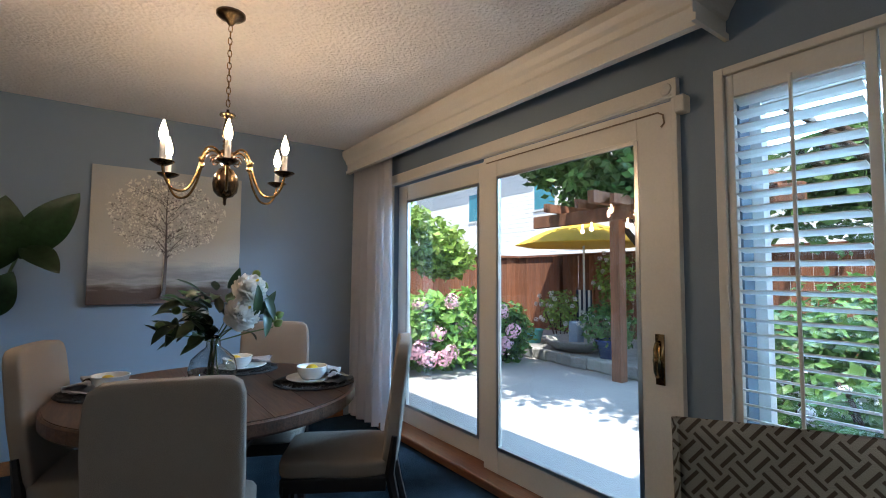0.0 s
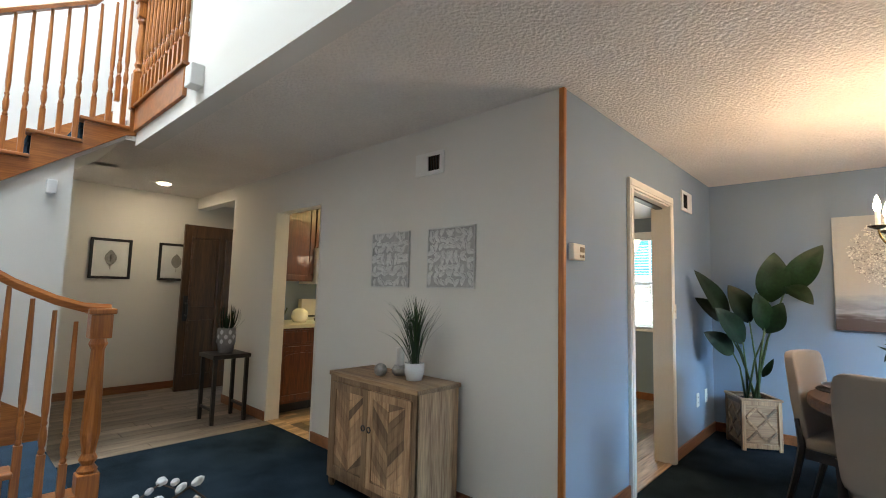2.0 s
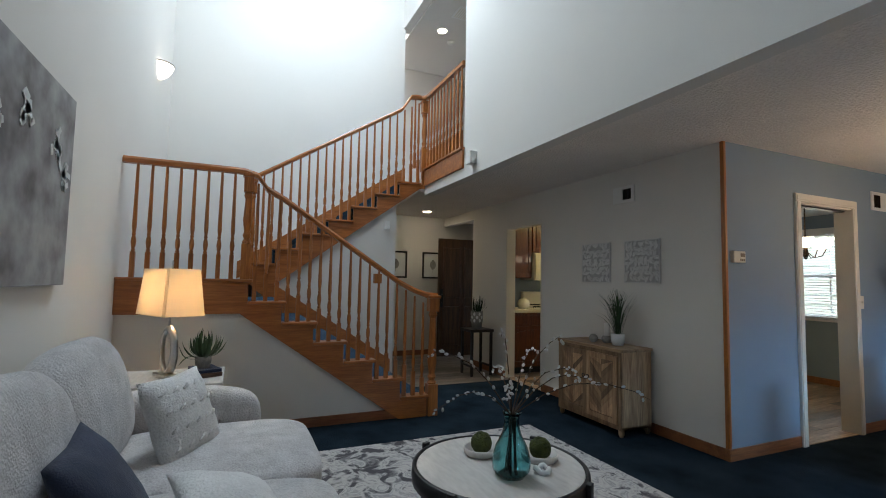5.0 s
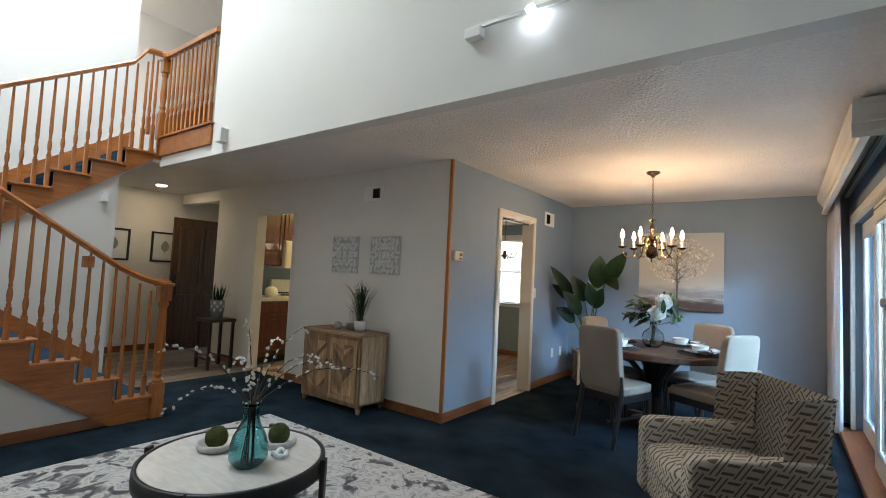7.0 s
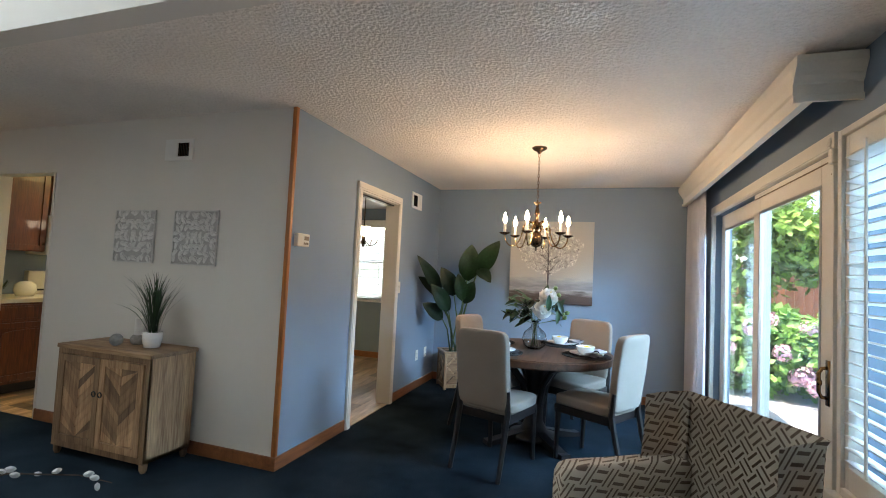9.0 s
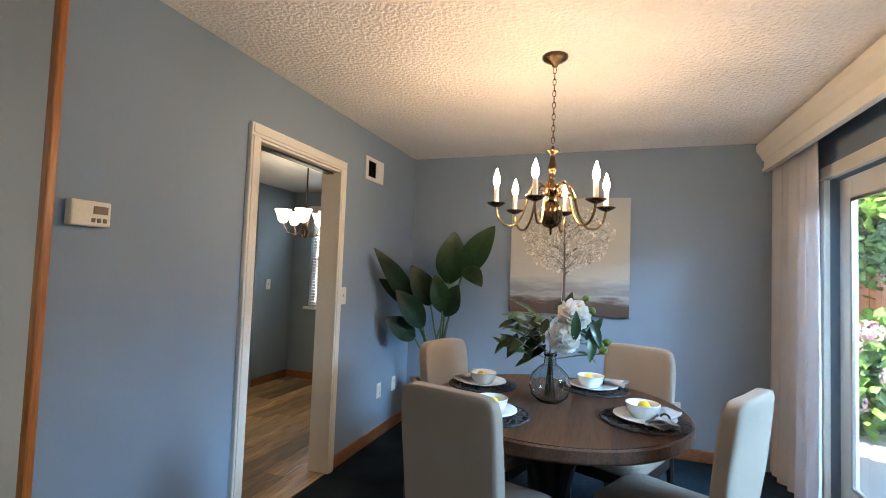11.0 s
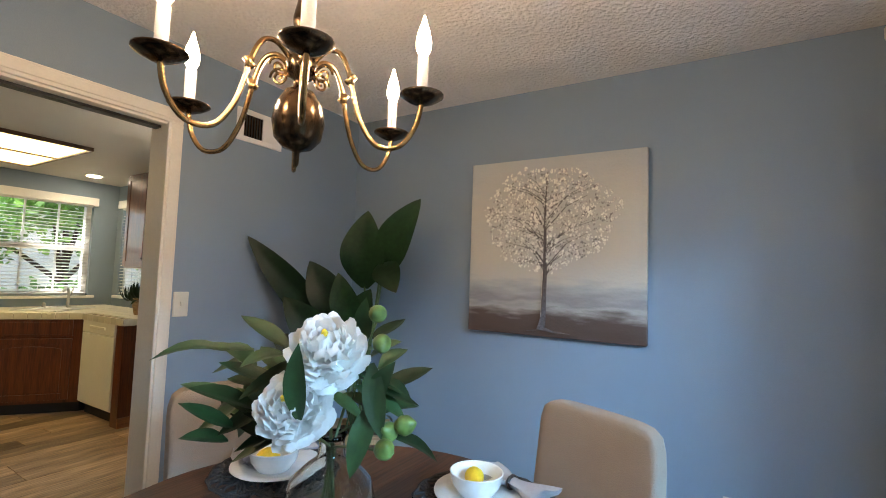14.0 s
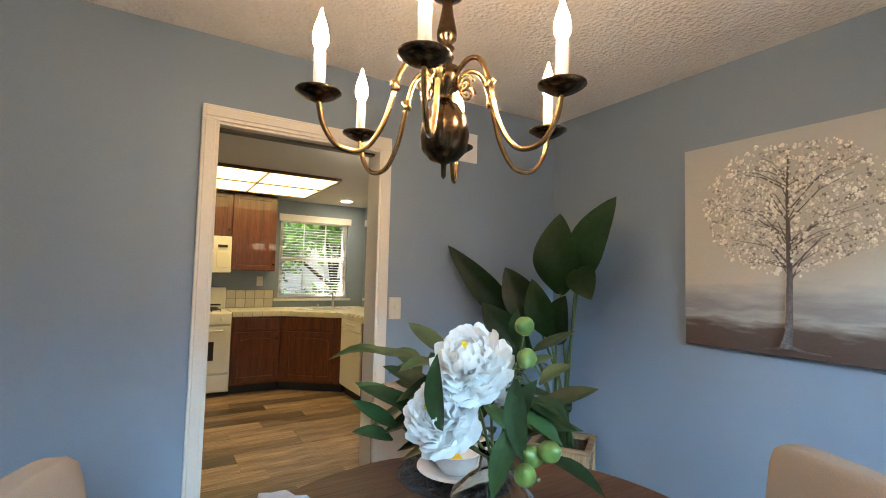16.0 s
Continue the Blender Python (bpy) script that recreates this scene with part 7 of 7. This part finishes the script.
ht = thing("side_table", "small black square side table in the hall", "side table", pose(-4.47, 0.70, 0.001))
part("top", B((-0.18, 0.18, -0.18, 0.18, 0.60, 0.64), bevel=0.008), M["darkwood"], ht)
for x in (-0.15, 0.15):
    for y in (-0.15, 0.15):
        part("leg", B((x - 0.016, x + 0.016, y - 0.016, y + 0.016, 0, 0.60)), M["darkwood"], ht)
part("stretcher", B((-0.15, 0.15, -0.158, -0.142, 0.12, 0.145), (-0.15, 0.15, 0.142, 0.158, 0.12, 0.145)), M["darkwood"], ht)
hv = grass_plant("potted_plant", pose(-4.47, 0.70, 0.641), "wispy grass plant in a patterned grey and white vase", 0.085, 0.24, 34, 0.26, 0.014, 0.6, M["stone"], 22, 0.25, "leaf")
for k in range(7):
    for j in range(3):
        a = radians(k * 360 / 7 + 25 * j)
        part("diamond", leaf_into(bmesh.new(), (0.0865 * math.cos(a), 0.0865 * math.sin(a), 0.09 + j * 0.045), (0.0865 * math.cos(a), 0.0865 * math.sin(a), 0.14 + j * 0.045), 0.035, (math.cos(a), math.sin(a), 0), 0.02, 4, 0.0, 1), M["ceramic"], hv, "white diamond motif")

# ---- outside ----
structure("ground", B((-60, 90, -60, 90, -0.30, -0.14)), M["soil"], "bare earth and lawn around the house", "ground")
structure("patio", B((2.27, 9.0, -4.0, 7.5, -0.16, -0.08)), M["concrete"], "pale concrete patio dappled with sun", "patio")
structure("patio_path", B((5.9, 9.0, 3.0, 7.5, -0.08, 0.06)), M["stone"], "raised stone terrace", "terrace")
structure("nook_outside_ground", B((-9, -0.9, 5.05, 9.5, -0.16, -0.08)), M["concrete"], "concrete side yard", "ground")
kerb = thing("stone_edging", "row of rough grey edging stones along the terrace", "edging")
rnd = random.Random(40)
sbm = B((-0.14, 0.14, -0.10, 0.10, 0.0, 0.17), bevel=0.03)
for v in sbm.verts:
    v.co += 0.012 * noise.noise_vector(v.co * 9)
sme = bpy.data.meshes.new("stone")
sbm.to_mesh(sme)
sbm.free()
sme.materials.append(M["stone"])
for k in range(13):
    shared("stone", sme, kerb, pose(5.80 + 0.02 * k + rnd.uniform(-.02, .02), 3.1 + k * 0.28, -0.08, 0, 0, 86 + rnd.uniform(-6, 6)))


def leaf_cloud(bm, center, radii, n_, size, rr, hollow=0.55):
    c = Vector(center)
    for _ in range(n_):
        d = Vector((rr.gauss(0, 1), rr.gauss(0, 1), rr.gauss(0, 1))).normalized()
        r = hollow + (1 - hollow) * rr.random()
        r *= 1 + 0.25 * noise.noise(d * 2.3 + c)
        p = c + Vector((d.x * radii[0], d.y * radii[1], d.z * radii[2])) * r
        s = size * rr.uniform(0.6, 1.3)
        t = Vector((rr.gauss(0, 1), rr.gauss(0, 1), rr.gauss(0, 0.6))).normalized()
        u = (d + Vector((rr.gauss(0, .5), rr.gauss(0, .5), rr.gauss(0, .5) + 0.4))).normalized()
        w = t.cross(u).normalized() * s * 0.32
        v = [bm.verts.new(q) for q in (p, p + t * s * 0.5 + w, p + t * s, p + t * s * 0.5 - w)]
        m1 = bm.verts.new(p + t * s * 0.5 - u * s * 0.07)
        bm.faces.new((v[0], v[1], m1))
        bm.faces.new((v[1], v[2], m1))
        bm.faces.new((v[2], v[3], m1))
        bm.faces.new((v[3], v[0], m1))


def foliage_mat(name, color):
    m = mat(name, color, 0.5, vary=0.3, scale=1.5, grain=12, bump=0)
    nt_, b_ = nodes_of(m)
    g = nt_.nodes.new("ShaderNodeNewGeometry")
    r_ = nt_.nodes.new("ShaderNodeMapRange")
    r_.inputs["To Min"].default_value, r_.inputs["To Max"].default_value = 0.6, 1.5
    nt_.links.new(g.outputs["Random Per Island"], r_.inputs[0])
    h = nt_.nodes.new("ShaderNodeHueSaturation")
    src = b_.inputs["Base Color"].links[0].from_socket
    nt_.links.new(src, h.inputs["Color"])
    nt_.links.new(r_.outputs[0], h.inputs["Value"])
    nt_.links.new(h.outputs[0], b_.inputs["Base Color"])
    t_ = nt_.nodes.new("ShaderNodeBsdfTranslucent")
    nt_.links.new(h.outputs[0], t_.inputs[0])
    mx_ = nt_.nodes.new("ShaderNodeMixShader")
    mx_.inputs[0].default_value = 0.35
    nt_.links.new(b_.outputs[0], mx_.inputs[1])
    nt_.links.new(t_.outputs[0], mx_.inputs[2])
    nt_.links.new(mx_.outputs[0], nt_.nodes["Material Output"].inputs[0])
    return m


F1 = foliage_mat("sunlit_foliage", (0.20, 0.36, 0.08))
F2 = foliage_mat("deep_green_foliage", (0.10, 0.20, 0.05))
F3 = foliage_mat("yellow_green_foliage", (0.27, 0.40, 0.09))
PINK = mat("pink_hydrangea_petals", (0.72, 0.42, 0.50), 0.8, vary=0.25, scale=12, grain=60, random=0.25)
WHITEF = mat("white_flower_petals", (0.75, 0.72, 0.72), 0.8, vary=0.1)


def bush(name, label, x, y, blobs, n_, size, material, flowers=(), fmat=None, seed=1, fr=0.1):
    t = thing(name, label, "bush", pose(x, y, -0.12))
    rr = random.Random(seed)
    bm = bmesh.new()
    for k in range(5):
        a = k * 1.3
        tube([(0.05 * math.cos(a), 0.05 * math.sin(a), 0.0), (0.15 * math.cos(a), 0.15 * math.sin(a), 0.35), (0.3 * math.cos(a), 0.3 * math.sin(a), 0.7)], 0.015, 5, bm)
    part("stems", bm, bark, t)
    bm = bmesh.new()
    for c, r in blobs:
        leaf_cloud(bm, c, r, n_, size, rr)
    part("foliage", bm, material, t)["kind"] = "stuff"
    for fx, fy, fz in flowers:
        bm = bmesh.new()
        for _ in range(90):
            d = Vector((rr.gauss(0, 1), rr.gauss(0, 1), rr.gauss(0, 1))).normalized()
            p = d * fr * rr.uniform(0.85, 1.05)
            u = d.orthogonal().normalized() * fr * 0.2
            w = d.cross(u)
            v = [bm.verts.new(q) for q in (p + u, p + w, p - u, p - w)]
            bm.faces.new(v)
        part("flower_head", bm, fmat, t).matrix_basis = pose(fx, fy, fz)
    return t


rr = random.Random(77)
hy = [(rr.uniform(-0.9, 0.9), rr.uniform(-1.0, -0.45), rr.uniform(0.25, 1.0)) for _ in range(16)] + [(rr.uniform(-0.9, -0.3), rr.uniform(-0.8, 0.5), rr.uniform(0.4, 1.05)) for _ in range(6)]
bush("hydrangea_bush", "large hydrangea bush with pink flower heads", 4.3, 5.85, (((0, 0, 0.5), (1.05, 0.9, 0.55)), ((-0.5, -0.2, 0.75), (0.6, 0.6, 0.4)), ((0.5, 0.1, 0.7), (0.6, 0.6, 0.45))), 1500, 0.15, F1, hy, PINK, 3, 0.11)
bush("climbing_shrub", "tall leafy shrub leaning over the fence", 4.6, 7.1, (((0, 0, 2.0), (1.0, 0.6, 0.55)), ((-0.6, -0.1, 2.3), (0.7, 0.6, 0.4)), ((0.6, 0.0, 1.75), (0.6, 0.5, 0.4))), 1100, 0.16, F3, (), None, 4)
bush("hydrangea_bush", "hydrangea bush with pink heads beside the wall", 3.15, 6.1, (((0, 0, 0.5), (0.7, 0.8, 0.5)), ((0.1, 0, 0.9), (0.5, 0.6, 0.35))), 1400, 0.15, F1, [(rr.uniform(-.6, .6), rr.uniform(-.9, -.3), rr.uniform(.3, 1.1)) for _ in range(14)], PINK, 19, 0.11)
bush("climbing_shrub", "tall leafy shrub against the side fence", 3.2, 7.3, (((0, 0, 1.9), (0.9, 0.7, 0.8)), ((0.3, -0.2, 2.7), (0.8, 0.7, 0.5))), 1300, 0.16, F3, (), None, 20)
bush("garden_shrub", "dense green shrub beside the terrace", 5.35, 5.55, (((0, 0, 0.5), (0.42, 0.42, 0.5)),), 1500, 0.10, F2, (), None, 5)
bush("potted_shrub", "flowering shrub with white and pink blooms", 6.35, 4.35, (((0, 0, 0.65), (0.42, 0.42, 0.38)),), 1100, 0.08, F2, [(rr.uniform(-.4, .1), rr.uniform(-.4, .4), rr.uniform(.45, .9)) for _ in range(16)], WHITEF, 6, 0.035)
bush("white_flower_bush", "airy shrub with white blossoms by the fence", 7.4, 6.2, (((0, 0, 0.75), (0.35, 0.4, 0.4)),), 700, 0.09, F3, [(rr.uniform(-.35, .1), rr.uniform(-.4, .4), rr.uniform(.5, 1.1)) for _ in range(18)], WHITEF, 7, 0.045)
bush("tall_shrub", "slender shrub climbing the fence", 7.9, 5.3, (((0, 0, 1.35), (0.25, 0.45, 0.55)),), 600, 0.10, F3, [(rr.uniform(-.3, .0), rr.uniform(-.4, .4), rr.uniform(1.0, 1.9)) for _ in range(10)], WHITEF, 8, 0.045)
bush("side_shrub", "broad green shrub seen through the shutters", 4.7, 1.6, (((0, 0, 0.6), (0.7, 0.9, 0.6)), ((0.3, -0.6, 0.9), (0.6, 0.7, 0.5))), 1900, 0.10, F2, (), None, 9)
bush("side_shrub", "pale flowering shrub outside the shuttered window", 4.0, 0.75, (((0, 0, 0.4), (0.4, 0.5, 0.4)),), 900, 0.11, F2, [(rr.uniform(-.4, .1), rr.uniform(-.4, .4), rr.uniform(.3, .8)) for _ in range(8)], WHITEF, 10, 0.05)


def tree(name, label, x, y, h, blobs, n_, size, material, seed, r0=0.12):
    t = thing(name, label, "tree", pose(x, y, -0.14))
    rr_ = random.Random(seed)
    part("trunk", tube([(0, 0, 0), (0.05, 0.03, h * 0.35), (-0.03, 0.05, h * 0.7), (0.02, 0, h)], [r0, r0 * 0.8, r0 * 0.6, r0 * 0.4], 10), bark, t, "", True)
    for c, r in blobs:
        v = Vector(c)
        part("limb", tube([(0, 0, h * 0.55), v * 0.5 + Vector((0, 0, h * 0.35)), v], [r0 * 0.5, r0 * 0.35, r0 * 0.12], 7), bark, t, "", True)
    bm = bmesh.new()
    for c, r in blobs:
        leaf_cloud(bm, c, r, n_, size, rr_, 0.25)
    part("crown", bm, material, t)["kind"] = "stuff"
    return t


tree("garden_tree", "leafy tree overhanging the pergola", 7.2, 4.0, 2.7, (((-0.6, 0.6, 3.0), (1.0, 1.0, 0.6)), ((-1.1, -0.5, 2.9), (0.9, 0.9, 0.6)), ((0.0, -0.6, 3.5), (1.1, 1.1, 0.7)), ((-1.0, 1.3, 3.35), (0.7, 0.6, 0.4)), ((-0.9, 0.2, 3.9), (1.0, 1.2, 0.6))), 1500, 0.17, F2, 13)
# the five flat blobs near z 4 are unseen, added to shade the patio
tree("garden_tree", "spreading tree behind the side fence with added unseen patio-shading limbs", 7.0, 0.2, 2.4, (((-0.3, 0.2, 2.7), (1.3, 1.5, 0.9)), ((-0.6, 1.3, 2.4), (0.9, 0.9, 0.7)), ((-0.5, -1.2, 3.1), (1.2, 1.2, 0.8)), ((-2.6, 2.3, 4.0), (1.0, 1.0, 0.3)), ((-3.2, 1.2, 4.0), (0.8, 0.9, 0.28)), ((-1.8, 3.0, 4.1), (1.0, 0.9, 0.32)), ((-3.5, 2.5, 4.0), (0.8, 0.9, 0.28)), ((-2.9, 3.5, 4.1), (0.8, 0.8, 0.28))), 1300, 0.17, F2, 14)
tree("yard_tree", "branching tree outside the kitchen window", -8.2, 4.9, 2.2, (((0.2, -0.3, 2.5), (1.2, 1.3, 0.8)), ((0.3, 0.9, 2.0), (0.9, 0.9, 0.6)), ((0.0, -1.3, 1.9), (0.8, 0.8, 0.6)), ((0.4, 0.3, 3.2), (1.3, 1.3, 0.7))), 900, 0.17, F1, 15, 0.09)
bush("yard_shrub", "low green shrub outside the kitchen", -7.0, 4.4, (((0, 0, 0.6), (0.8, 1.4, 0.6)),), 1600, 0.13, F2, (), None, 16)

fence = thing("fence", "red-brown vertical board garden fence", "fence")
fence["kind"] = "structure"
fbm = B((0.0, 0.022, 0.003, 0.142, 0.0, 1.84), bevel=0.003, seg=1)
fme = bpy.data.meshes.new("board")
fbm.to_mesh(fme)
fbm.free()
fme.materials.append(M["fence"])
rnd = random.Random(50)
for k in range(88):
    shared("board", fme, fence, pose(8.55 + rnd.uniform(-.006, .006), -4.0 + k * 0.146, -0.1))
for k in range(40):
    shared("board", fme, fence, pose(3.0 + k * 0.146, 8.5 + rnd.uniform(-.006, .006), -0.1, 0, 0, -90))
part("top_rail", B((8.48, 8.62, -4.0, 8.8, 1.74, 1.79)), M["fence"], fence)
part("top_rail", B((3.0, 8.6, 8.43, 8.56, 1.74, 1.79)), M["fence"], fence)
f2 = thing("fence", "pale orange board fence beyond the garden", "fence")
f2["kind"] = "structure"
for k in range(12):
    shared("board", fme, f2, pose(8.40, 7.05 + k * 0.146, -0.25))

pg = thing("pergola", "brown wooden pergola with string lanterns", "pergola")
part("post", B((5.48, 5.62, 3.58, 3.72, -0.08, 2.02), bevel=0.006), M["fence"], pg)
part("post", B((8.2, 8.34, 3.58, 3.72, -0.08, 2.02), bevel=0.006), M["fence"], pg)
part("beam", B((5.50, 5.60, 1.6, 5.1, 2.02, 2.20), bevel=0.006), M["fence"], pg)
part("beam", B((5.0, 8.4, 3.60, 3.70, 2.20, 2.36), bevel=0.006), M["fence"], pg)
for k in range(6):
    part("rafter", B((5.2, 8.4, 1.8 + k * 0.55, 1.86 + k * 0.55, 2.20, 2.32)), M["fence"], pg)
for k, (y, z) in enumerate(((4.15, 1.93), (4.0, 1.95), (3.45, 1.95), (3.32, 1.97))):
    ln = thing("string_light", "small glowing string light bulb on the pergola", "string light", pose(5.48, y, z), "string lights")
    part("bulb", lathe([(0, -0.06), (0.025, -0.045), (0.03, -0.02), (0.012, 0.015), (0.012, 0.07), (0, 0.075)], 12), emitter("patio_bulb_glow", (1.0, 0.75, 0.4), 3.0), ln, "", True)

um = thing("patio_umbrella", "open yellow patio umbrella on a pole", "umbrella", pose(7.9, 6.0, -0.05))
part("pole", tube([(0, 0, 0), (0, 0, 2.45)], 0.022, 8), M["trimw"], um)
part("canopy", lathe([(1.35, 1.95), (1.37, 1.97), (0.8, 2.24), (0.03, 2.46), (0, 2.47), (0.0, 2.43), (0.78, 2.2)], 8), mat("yellow_canvas", (0.85, 0.50, 0.04), 0.8, vary=0.06), um, "yellow canvas canopy")
for k in range(8):
    a = k * math.pi / 4
    part("rib", tube([(0.05 * math.cos(a), 0.05 * math.sin(a), 2.43), (1.34 * math.cos(a), 1.34 * math.sin(a), 1.95)], 0.008, 5), M["trimw"], um)

ft = thing("fountain_bowl", "wide weathered stone fountain bowl on the terrace", "fountain", pose(6.45, 5.05, 0.06))
part("bowl", lathe([(0, 0), (0.28, 0), (0.42, 0.06), (0.55, 0.17), (0.56, 0.2), (0.50, 0.2), (0.4, 0.12), (0, 0.1)], 32), M["stone"], ft, "", True)
part("pillar", B((-0.09, 0.09, -0.09, 0.09, 0.1, 0.48), bevel=0.015), mat("blue_grey_stone", (0.2, 0.27, 0.36), 0.8, vary=0.2), ft, "blue-grey stone pillar")
for x, y, z, r, c, lab in ((6.25, 4.30, 0.06, 0.19, (0.03, 0.06, 0.22), "glazed dark blue flower pot"), (6.55, 6.1, 0.06, 0.17, (0.12, 0.45, 0.45), "glazed turquoise flower pot")):
    t = thing("flower_pot", lab + " on the terrace", "pot", pose(x, y, z))
    part("pot", lathe([(0, 0), (r * 0.7, 0), (r, r * 1.3), (r * 1.08, r * 1.32), (r * 1.08, r * 1.45), (r * 0.9, r * 1.45), (r * 0.85, r * 1.2), (0, r * 1.2)], 24), mat("glaze_" + lab.split()[1], c, 0.2, vary=0.2), t, "", True)
dc = thing("deck_chair", "striped fabric deck chair against the fence", "deck chair", pose(7.9, 6.0, 0.06, 0, 0, 90))
for k in range(7):
    part("stripe", B((-0.2 + k * 0.057, -0.145 + k * 0.057, -0.01, 0.0, 0.3, 0.95)), M["trimw"] if k % 2 else M["navy"], dc)
part("chair_frame", B((-0.23, -0.2, -0.03, 0.02, 0, 1.0), (0.2, 0.23, -0.03, 0.02, 0, 1.0), (-0.2, 0.2, -0.25, 0.0, 0.28, 0.3)), M["fence"], dc)


def house(name, label, x0, x1, y0, y1, h, face, windows, color, pitch=1.4):
    t = thing(name, label, "house")
    part("wall", B((x0, x1, y0, y1, -0.14, h)), color, t)
    for k in range(int(h / 0.18)):
        z = 0.1 + k * 0.18
        if face == "x":
            part("siding_board", B((x0 - 0.02, x0 - 0.001, y0, y1, z, z + 0.165)), color, t)
        else:
            part("siding_board", B((x0, x1, y0 - 0.02, y0 - 0.001, z, z + 0.165)), color, t)
    if face == "x":
        part("roof", prism([(y0 - 0.5, h), (y1 + 0.5, h), ((y0 + y1) / 2, h + pitch)], x0 - 0.5, x1 + 0.5, "x"), M["stone"], t, "grey shingle roof")
    else:
        part("roof", prism([(x0 - 0.5, h), (x1 + 0.5, h), ((x0 + x1) / 2, h + pitch)], y0 - 0.5, y1 + 0.5, "y"), M["stone"], t, "grey shingle roof")
    for (a, z0, w, hh, c) in windows:
        if face == "x":
            w_ = part("window", B((x0 - 0.06, x0 - 0.02, a, a + w, z0, z0 + hh)), M["trimw"], t)
            part("pane", B((x0 - 0.07, x0 - 0.05, a + 0.08, a + w - 0.08, z0 + 0.08, z0 + hh - 0.08)), c, w_)
        else:
            w_ = part("window", B((a, a + w, y0 - 0.06, y0 - 0.02, z0, z0 + hh)), M["trimw"], t)
            part("pane", B((a + 0.08, a + w - 0.08, y0 - 0.07, y0 - 0.05, z0 + 0.08, z0 + hh - 0.08)), c, w_)
    return t


wglass = mat("teal_window_glass", (0.05, 0.22, 0.28), 0.1, vary=0.2)
house("neighbour_house", "white sided two-storey house beyond the fence", 14.0, 22.0, 4.0, 22.0, 6.5, "x", ((11.9, 3.9, 1.2, 1.5, wglass), (16.0, 3.8, 1.3, 1.4, wglass), (7.0, 3.6, 1.3, 1.4, wglass)), M["siding"])
house("neighbour_house", "pale green sided house close to the nook window", -7.5, 1.5, 7.6, 14.0, 5.2, "y", ((-3.4, 1.6, 0.9, 1.0, wglass),), mat("pale_green_siding", (0.55, 0.60, 0.52), 0.7, vary=0.05, scale=1, grain=30))
house("neighbour_house", "white house beyond the kitchen yard", -20.0, -12.0, 2.0, 12.0, 2.8, "y", (), M["siding"])
